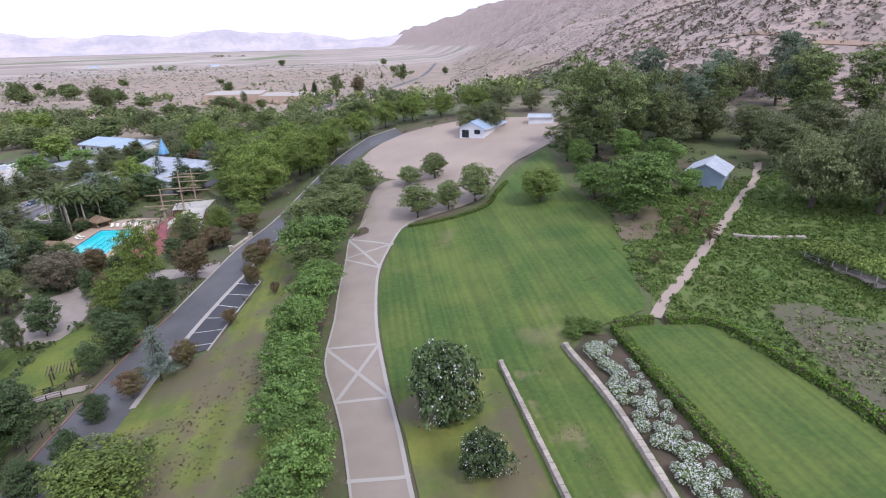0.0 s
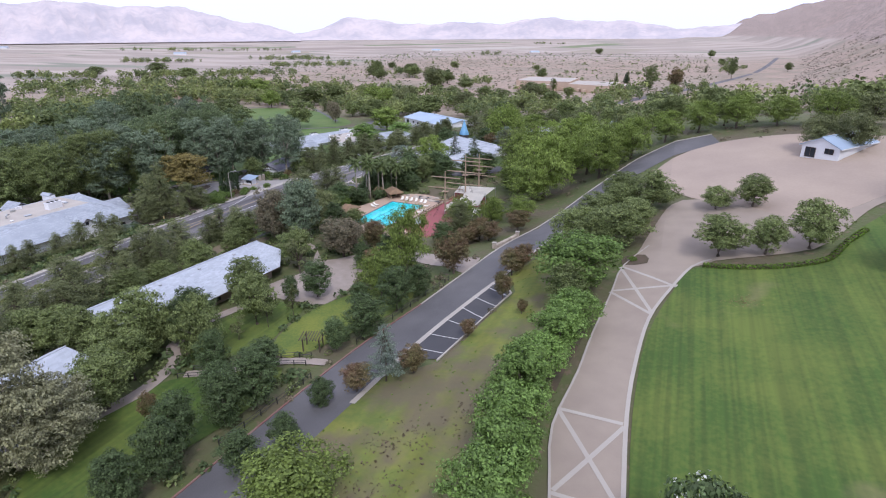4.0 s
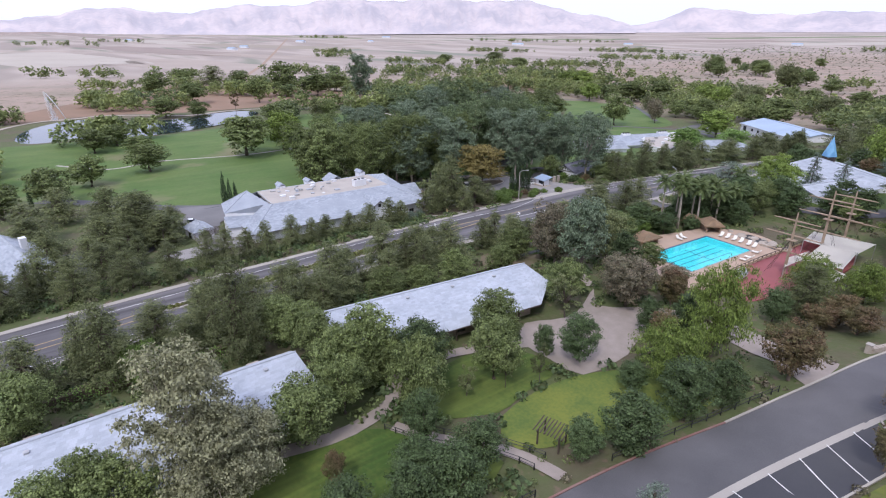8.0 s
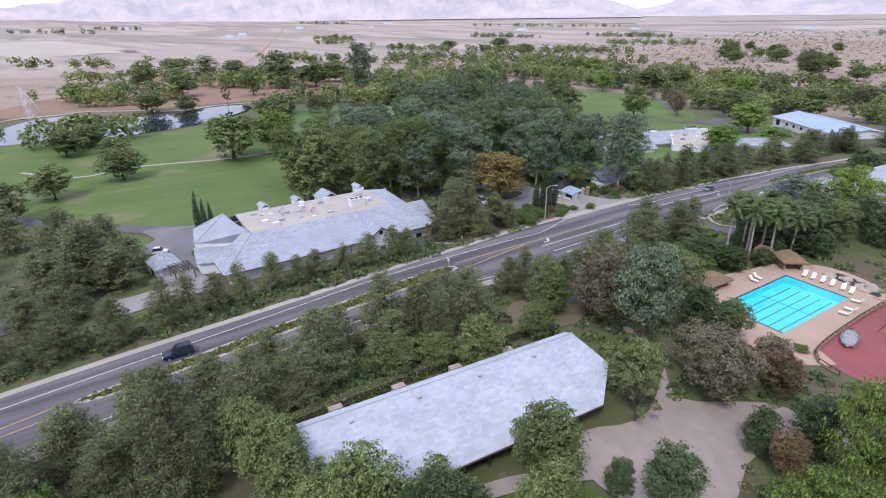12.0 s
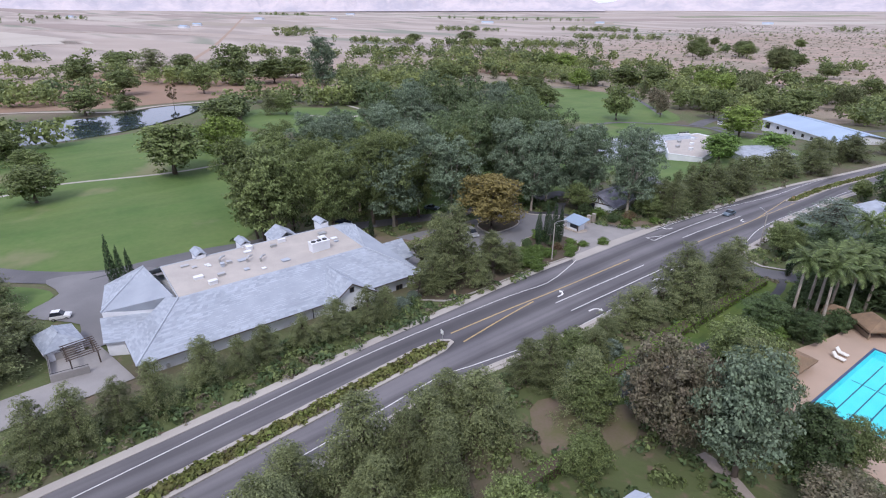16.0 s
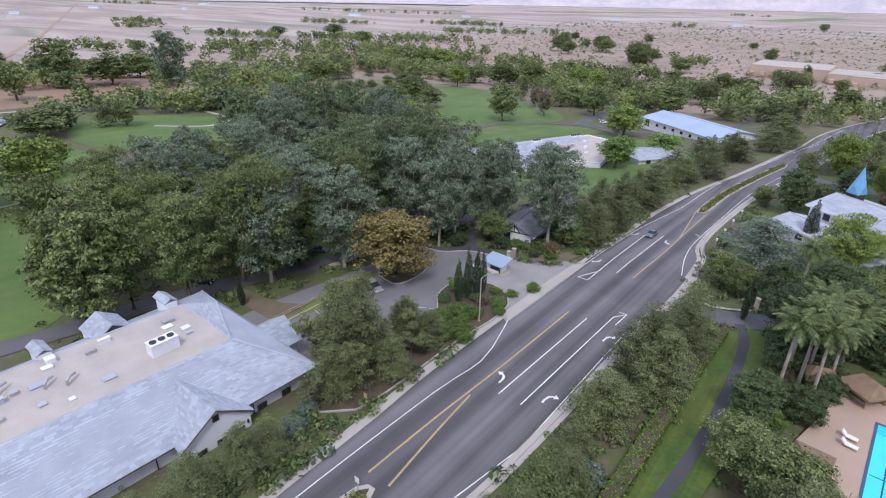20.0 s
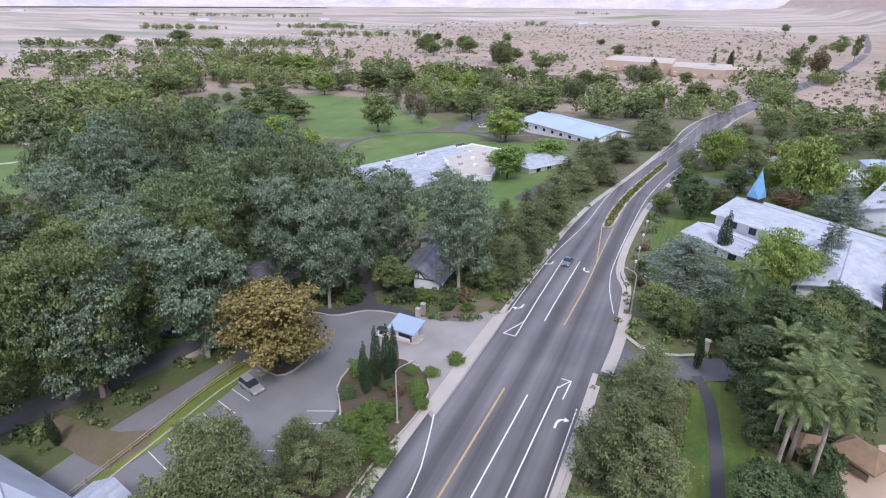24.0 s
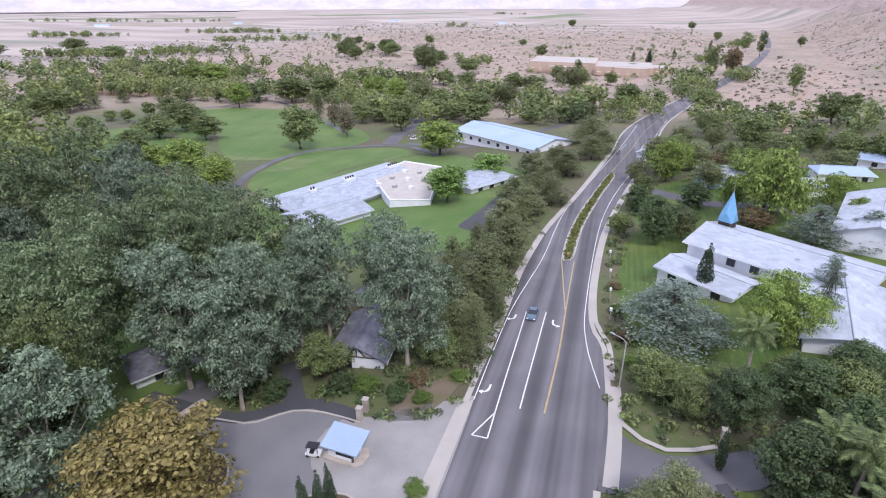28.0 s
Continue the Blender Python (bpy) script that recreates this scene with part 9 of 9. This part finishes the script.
def hedge(line, high, wide, label, mat=HEDGE_LEAF, seed=3, dense=150):
    """A clipped hedge: leaf sprays over the sides and top of a long box."""
    rng = np.random.default_rng(seed)
    pts = curve_through(line, step=1.0)
    top = root("hedge", label, "hedge")
    co = []
    bm = bmesh.new()
    for (x0, y0), (x1, y1) in zip(pts, pts[1:]):
        l = math.hypot(x1 - x0, y1 - y0)
        t, z = np.array([(x1 - x0) / l, (y1 - y0) / l, 0]), gz(x0, y0)
        s = np.array([-t[1], t[0], 0])
        k = int(l * dense * (high * 2 + wide) / 4)
        u, w = rng.random(k) * l, rng.random(k) * (2 * high + wide)
        out = np.where(w < high, -wide / 2, np.where(w > high + wide, wide / 2, w - high - wide / 2))
        up = np.where(w < high, w, np.where(w > high + wide, 2 * high + wide - w, high))
        p = np.array([x0, y0, z]) + t * u[:, None] + s * out[:, None] + np.array([0, 0, 1.0]) * up[:, None] + rng.normal(size=(k, 3)) * 0.05
        n = s * np.sign(out)[:, None] * (up < high - 0.01)[:, None] + np.array([0, 0, 1.0]) * (up >= high - 0.01)[:, None] + rng.normal(size=(k, 3)) * 0.5
        n /= np.linalg.norm(n, axis=1)[:, None]
        a = np.cross(n, rng.normal(size=(k, 3)))
        a /= np.linalg.norm(a, axis=1)[:, None]
        b = np.cross(n, a)
        r = (0.1 + 0.1 * rng.random(k))[:, None]
        co.append(np.stack([p - a * r, p + b * r * 0.7, p + a * r, p - b * r * 0.7], 1).reshape(-1, 3))
        m = pose(x0, y0, z, 0, 0, math.degrees(math.atan2(t[1], t[0])))
        box(bm, -0.1, -wide / 2 + 0.08, -0.3, l + 0.1, wide / 2 - 0.08, high - 0.08, m)
    core = part("core", bm, MULCH, top, "dark twiggy heart of the hedge")
    core["kind"] = "stuff"
    link("foliage", quads_mesh("foliage", np.concatenate(co)), mat, top)
    return top


hedge([(32.6, 8), (32.5, 24), (32.4, 40), (32.3, 54.4)], 1.1, 1.3, "clipped box hedge round the oval lawn")
hedge([(32.8, 55), (35.6, 54.8), (38, 54.2)], 1.1, 1.2, "clipped box hedge round the oval lawn")
hedge([(39.6, 53.6), (44.3, 52.4), (46.8, 48.5), (48.1, 39.6), (49.2, 32.5), (49.6, 8)], 1.1, 1.4, "clipped box hedge round the oval lawn")
hedge([(7, 104.2), (12, 103.8), (19, 104.6), (25.4, 107.6), (29, 114), (33, 120)], 0.7, 0.9, "low clipped hedge along the plaza", seed=4)
hedge([(-101.4, 62), (-100.6, 80), (-99.6, 104)], 1.8, 1.6, "tall green hedge behind the long building", MAGNOLIA_LEAF, 5, 60)
hedge([(-101.4, 4), (-101.2, 30), (-101, 52)], 1.8, 1.6, "tall green hedge behind the long building", MAGNOLIA_LEAF, 6, 60)
hedge([(-107.4, 122), (-107.2, 140), (-106.8, 160), (-106.4, 174)], 1.4, 2.2, "bright green hedge beside the path lawn", HEDGE_LEAF, 7, 60)


def rose_bush():
    rng = np.random.default_rng(9)
    top = root("rose_bush", "mounded rose bush thick with white blossom", "rose bush", "white roses in the bed")
    blobs = [((0, 0, 0.5), (0.85, 0.85, 0.6)), ((0.3, 0.2, 0.7), (0.5, 0.5, 0.4)), ((-0.3, -0.2, 0.65), (0.5, 0.5, 0.4))]
    link("foliage", quads_mesh("foliage", leaf_arrays(blobs, 420, 0.11, rng, inner=0.2)), COVER_LEAF, top)
    link("blossom", quads_mesh("blossom", leaf_arrays(blobs, 330, 0.085, rng, inner=0.02, up=0.8)), PETAL, top, "white petals")
    return top


first_rose = rose_bush()
spots = [(27.2, 50.2, 1.3), (28.2, 50.6, 1.2), (27.4, 48.8, 1.2), (28.8, 49.4, 1.1), (30.6, 51, 0.7)]
for k in range(52):
    y = 46.5 - k * 0.62 + TREE_RND.uniform(-0.4, 0.4)
    spots.append((TREE_RND.uniform(26.6, 29.4) + (0.6 if k % 3 == 0 else 0), y, TREE_RND.uniform(0.75, 1.25)))
    if k % 3 == 0:
        spots.append((TREE_RND.uniform(29.8, 31), y, TREE_RND.uniform(0.5, 0.8)))
for i, (x, y, s) in enumerate(spots):
    m = pose(x, y, gz(x, y) + 0.12, 0, 0, TREE_RND.uniform(0, 360)) @ Matrix.Diagonal((s, s, s, 1))
    if i == 0:
        first_rose.matrix_basis = m
        scale0 = s
    else:
        copy_thing(first_rose, m @ Matrix.Diagonal((1 / scale0, 1 / scale0, 1 / scale0, 1)))

# ---- undergrowth ----
def inside(px, py, poly):
    x, y = np.array([p[0] for p in poly]), np.array([p[1] for p in poly])
    x2, y2 = np.roll(x, -1), np.roll(y, -1)
    hit = np.zeros(len(px), bool)
    for a, b, c, d in zip(x, y, x2, y2):
        if b != d:
            hit ^= ((b > py) != (d > py)) & (px < (c - a) * (py - b) / (d - b) + a)
    return hit


def cleared(pts):
    """Leave out what would grow on paving, lawns or buildings."""
    p = np.array(pts)
    bad = np.zeros(len(p), bool)
    for poly in KEEP_CLEAR:
        lo, hi = np.min(poly, 0), np.max(poly, 0)
        near = np.nonzero((p[:, 0] > lo[0]) & (p[:, 0] < hi[0]) & (p[:, 1] > lo[1]) & (p[:, 1] < hi[1]))[0]
        if len(near):
            bad[near] |= inside(p[near, 0], p[near, 1], poly)
    return [tuple(q) for q in p[~bad]]


rng = np.random.default_rng(8)
for name, label, mat, size, leaves, boxes in (
    ("undergrowth_green", "green garden undergrowth and ground cover", OAK_LEAF, 0.85, 44, ((900, -118, -48, -10, 125), (500, -118, -60, 110, 260), (700, -150, -138, -40, 240), (500, -215, -150, 120, 250), (260, -120, -100, 100, 330))),
    ("undergrowth_dark", "dark green garden shrubs", PEAR_LEAF, 1.05, 44, ((800, -118, -48, -10, 125), (420, -118, -60, 110, 260), (500, -152, -138, -40, 240), (900, -260, -150, 100, 260), (240, -120, -100, 100, 330), (200, 50, 130, 90, 150))),
    ("undergrowth_dry", "dry brown and olive shrubs", BROWN_LEAF, 0.75, 36, ((500, -118, -100, -30, 240), (500, -150, -138, -40, 400), (200, -48, -12, 20, 120), (260, -60, 40, 160, 330))),
    ("garden_cover", "leafy ground cover on the slope", COVER_LEAF, 0.55, 26, ((8500, 41, 104, 20, 100),)),
    ("verge_tufts", "tufts of yellow green weeds", HEDGE_LEAF, 0.16, 8, ((700, -40, -11, 22, 118),)),
):
    pts = [q for n, *b in boxes for q in strewn(rng, n, *b)]
    keep = KEEP_CLEAR if name not in ("garden_cover", "verge_tufts") else [p for p in KEEP_CLEAR if p is not COVER and p is not VERGE]
    old, KEEP_CLEAR = KEEP_CLEAR, keep
    scrub(name, label, cleared(pts), mat, size, leaves, category="undergrowth")
    KEEP_CLEAR = old
STRAW = leaf_material("straw_blade", (0.27, 0.22, 0.11), (0.19, 0.17, 0.07), 0.1, 0.3)
LITTER = leaf_material("brown_litter", (0.15, 0.11, 0.085), (0.115, 0.095, 0.06), 0.1, 0.35)
for name, label, mat, size, rows in (
    ("worn_turf", "straw coloured worn grass in the lawn", STRAW, 0.13, ((19.4, 36.4, 1.5, 0.8, 420), (20.2, 31.6, 1.2, 1.3, 460), (20.9, 48.4, 1.0, 1.0, 240), (12.2, 92.6, 1.3, 0.9, 320), (34.4, 68.4, 0.9, 0.3, 90), (18.6, 26, 1.0, 1.2, 240), (19, 21, 1.2, 1.6, 300))),
    ("bed_weeds", "low green weeds among bare earth", OAK_LEAF, 0.32, ((57, 41, 3.2, 5.5, 300), (61, 46, 2, 3, 90), (54, 34, 2, 3, 90), (50, 84, 2.4, 3, 70))),
    ("brown_weeds", "brown dead weeds and litter over bare earth", LITTER, 0.16, ((54, 42.4, 2.2, 2.0, 420), (52, 36, 1.4, 1.8, 240), (58, 40, 2.2, 1.5, 340), (56.6, 47.5, 2.0, 1.0, 160), (62, 34, 2.2, 1.8, 240), (-26.5, 54, 2.8, 2.6, 200), (-25.4, 44, 2.6, 3.0, 200), (-19.6, 61, 1.4, 2.6, 100), (9.6, 46.6, 2.2, 1.8, 90), (11.6, 36, 1.4, 2.6, 90), (51.5, 83.6, 2.6, 1.0, 160), (-30, 34, 3, 3, 160))),
):
    spots = [(x + rx * u, y + ry * v) for x, y, rx, ry, n in rows for u, v in rng.normal(size=(n, 2))]
    scrub(name, label, spots, mat, size, 7, category="undergrowth")
MEDIAN_LEAF = leaf_material("median_plant_leaf", (0.17, 0.15, 0.06), (0.14, 0.19, 0.045), 0.1, 0.5)
pts = []
for plan in (MEDIAN_SOUTH, MEDIAN_NORTH):
    q = np.array(strewn(rng, 34000, -134, -117, 30, 348))
    pts += [tuple(v) for v in q[inside(q[:, 0], q[:, 1], inset(plan, 0.9))]]
scrub("median_planting", "low olive and yellow green plants along the median", pts, MEDIAN_LEAF, 0.62, 16, category="undergrowth")
for x, y, h, w, kind in ((-154.0, 159.8, 2.4, 4, "shrub"), (-146.9, 150.5, 2.6, 4.4, "shrub"), (-148.0, 147.2, 2.6, 4, "shrub"), (-144.1, 147.4, 2.4, 4, "shrub"), (-143.9, 144.0, 2.8, 4.4, "shrub"), (-147.4, 143.8, 3, 4.4, "shrub_dark"), (-141.2, 144.1, 2.2, 3.6, "shrub"), (-147.5, 157.7, 1.6, 3, "shrub_dark"), (-143.7, 159.1, 1.4, 3, "shrub"), (-146.7, 162.8, 1.2, 2.6, "shrub"), (-140.9, 155.5, 1.4, 2.6, "shrub"), (-153.0, 154.1, 1.8, 3, "shrub_dark"), (-141, 168, 1.6, 3, "shrub"), (-143, 163.4, 1.4, 2.6, "shrub"), (-142.6, 158, 1.6, 3, "shrub"), (-144.6, 152, 2, 3.4, "shrub"), (-143.4, 146, 1.8, 3, "shrub_dark"), (-146, 157, 1.6, 2.6, "shrub_red"), (-152.4, 160, 1.4, 2.4, "shrub"), (-142, 193, 1.4, 3, "shrub"), (-146, 186, 1.6, 3, "shrub"), (-150, 185, 2.4, 3.4, "shrub_dark"), (-156, 187, 2.6, 4, "shrub"), (-160, 186, 3, 4, "shrub_dark"), (-148, 190, 2.4, 3.4, "shrub_red"), (-170, 182, 3, 5, "shrub_dark"), (-176, 181, 3, 5, "shrub_dark"), (-182, 184, 2.6, 5, "shrub"), (-100.6, 200, 2, 4, "shrub"), (-115, 205, 2, 3, "shrub"), (-116.4, 214, 1.8, 3, "shrub_red"), (-117.6, 226, 1.6, 3, "shrub"), (-118, 238, 1.6, 3, "shrub_red"), (-148, 108, 2.2, 3.6, "shrub_grey"), (-146, 112, 2, 3.4, "shrub_grey"), (-147.6, 116, 1.8, 3, "shrub_grey"), (-110.6, 128, 3.4, 4.4, "shrub_grey"), (-109.4, 118, 4, 5, "shrub_grey"), (-98.4, 146, 3, 3.6, "shrub"), (-95, 150, 3, 4, "shrub"), (-71, 130, 1.2, 2.4, "shrub_dark"), (-67.6, 131, 1.2, 2.4, "shrub"), (-94.6, 143, 4, 5, "shrub_dark"), (-98, 152, 4, 5, "shrub")):
    plant(kind, x, y, h, w, "garden shrubs")

def vine_terrace():
    """A raised walk edged by a low wall, with a white railing under a vine-grown roof."""
    line = [Vector((69.4, 64.4)), Vector((70.2, 59.5)), Vector((71.4, 55.5)), Vector((72.4, 51)), Vector((74.6, 42))]
    top = root("vine_terrace", "raised terrace with white railing under a leafy vine roof", "terrace")
    rng, z0 = np.random.default_rng(8), gz(71, 57) + 0.2
    for a, b in zip(line, line[1:]):
        d = (b - a).normalized()
        s = Vector((-d.y, d.x)) * (1 if d.y < 0 else -1)
        quad = [tuple(a), tuple(b), tuple(b + s * 5), tuple(a + s * 5)]
        part("terrace_wall", prism(quad, z0 - 2.5, z0 + 0.55), STONE, top, "low pale stone retaining wall")
        for k in range(2):
            p = a.lerp(b, k / 2) + s * 0.3
            part("post", tubed([(*p, z0 + 0.5), (*p, z0 + 2.5)], [0.08, 0.08], 6), WHITE_WALL, top, "white painted post")
        for h in (0.85, 1.2, 1.55):
            part("rail", tubed([(*(a + s * 0.3), z0 + h), (*(b + s * 0.3), z0 + h)], [0.04, 0.04], 5), METAL, top, "pale grey rail")
        for k in range(4):
            p = a.lerp(b, k / 4)
            part("rafter", tubed([(*(p + s * 0.2), z0 + 2.5), (*(p + s * 4.4), z0 + 2.5)], [0.06, 0.06], 4), PALE_WOOD, top)
        blobs = [((*(a.lerp(b, k / 11) + s * (-0.5 + 1.5 * (k % 4))), z0 + 2.55 - 0.2 * (k % 4 == 0)), (1.15, 1.15, 0.75)) for k in range(12)]
        link("vine", quads_mesh("vine", leaf_arrays(blobs, 2600, 0.2, rng, hang=0.4)), BRIGHT_LEAF, top, "dense green vine leaves")["kind"] = "stuff"


vine_terrace()

# ---- fountain, mountains ----
jet = root("fountain", "tall white fountain jet in the pond", "fountain", at=pose(-485, 43.5, gz(-400, 60) - 0.3))
part("jet", tubed([(0, 0, 0), (0.3, -2.6, 8), (0.6, -6, 16), (0.8, -8.6, 21), (0.9, -9.8, 22)], [0.12, 0.2, 0.3, 0.3, 0.1], 8), plain("white_spray", (0.8, 0.82, 0.85), 0.9), jet, smooth=True)
fall = quads_mesh("spray", leaf_arrays([((0.9, -9.8 + k * 0.22, 21 - k * 1.7), (0.6 + 0.1 * k, 0.7 + 0.2 * k, 1.6)) for k in range(11)], 2400, 0.17, np.random.default_rng(2), hang=1.5, inner=0.9))
link("spray", fall, bpy.data.materials["white_spray"], jet, "falling white spray")["kind"] = "stuff"


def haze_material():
    """Distant ranges as a plain backdrop: haze imitated by a pale lavender glow over their colour."""
    m = material("range_haze_glow", (0.36, 0.3, 0.3), (0.2, 0.18, 0.21), 0.005, 1.0, 0, 0.03, spread=0.4)
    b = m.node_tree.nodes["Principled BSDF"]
    # Lavender emission imitates the haze; the ranges are no light source.
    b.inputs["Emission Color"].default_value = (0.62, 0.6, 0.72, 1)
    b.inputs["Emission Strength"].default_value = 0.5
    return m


HAZE = haze_material()


def mountains(name, label, crest, far, deep, rough, seed, lift=0.0):
    """A range along bearings left of north: crest rows of (bearing, rise in degrees)."""
    rng = np.random.default_rng(seed)
    bear = np.arange(crest[0][0], crest[-1][0], 0.22)
    rise = np.interp(bear, [c[0] for c in crest], [c[1] for c in crest])
    rise = np.convolve(np.pad(rise, 5, "edge"), np.ones(11) / 11, "valid")
    for f in (0.7, 1.9, 4.3, 9.0):
        rise = rise + rough / f * np.sin(bear * f + rng.uniform(0, 6))
    rows = np.array([0, 0.12, 0.25, 0.38, 0.5, 0.62, 0.75, 0.88, 1.0, 1.2])
    high = np.array([0, 0.08, 0.2, 0.34, 0.48, 0.62, 0.76, 0.9, 1.0, 0.4])
    co = []
    for q, h in zip(rows, high):
        d = far - deep + deep * q
        a = np.radians(bear)
        spur = 1 + (0.3 * np.sin(bear * 0.9 + q * 3) + 0.26 * np.sin(bear * 2.3 - q * 4 + 1) + 0.2 * np.sin(bear * 5.3 + q * 6) + 0.12 * np.sin(bear * 9.7 - q * 5)) * (1 - h) * (h > 0)
        co.append(np.stack([-60 - np.sin(a) * d, 60 + np.cos(a) * d, 10 + (lift + np.tan(np.radians(rise)) * far) * h * spur], -1))
    n, k = len(bear), len(rows)
    faces = [(r * n + i, r * n + i + 1, (r + 1) * n + i + 1, (r + 1) * n + i) for r in range(k - 1) for i in range(n - 1)]
    me = bpy.data.meshes.new(name)
    me.from_pydata(np.concatenate(co).tolist(), [], faces)
    me.update()
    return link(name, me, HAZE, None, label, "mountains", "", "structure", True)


mountains("backdrop_range", "mountain range beyond the valley, lavender with painted haze", [(36, -0.4), (38, 0.5), (40.8, 1.2), (45.5, 2.05), (50.3, 2.5), (56.8, 2.45), (62, 2.55), (66.3, 2.3), (74.3, 1.75), (80.8, 1.3), (85.7, 1.8), (90.5, 0.6), (94, 0.5), (104, 1.2), (112, 0.8)], 4500, 700, 0.12, 3, 40)
mountains("backdrop_range_far", "hills paled by painted haze at the end of the valley", [(-14, 0.3), (-6, 0.5), (0, 0.45), (4, 0.8), (9, 1.25), (12, 1.3), (16, 0.9), (18.7, 1.1), (20.3, 1.05), (22.9, 0.66), (28, 1.3), (32.2, 1.35), (33.7, 0.5), (37, 0.2), (42, 0.1)], 4600, 500, 0.1, 5, 40)
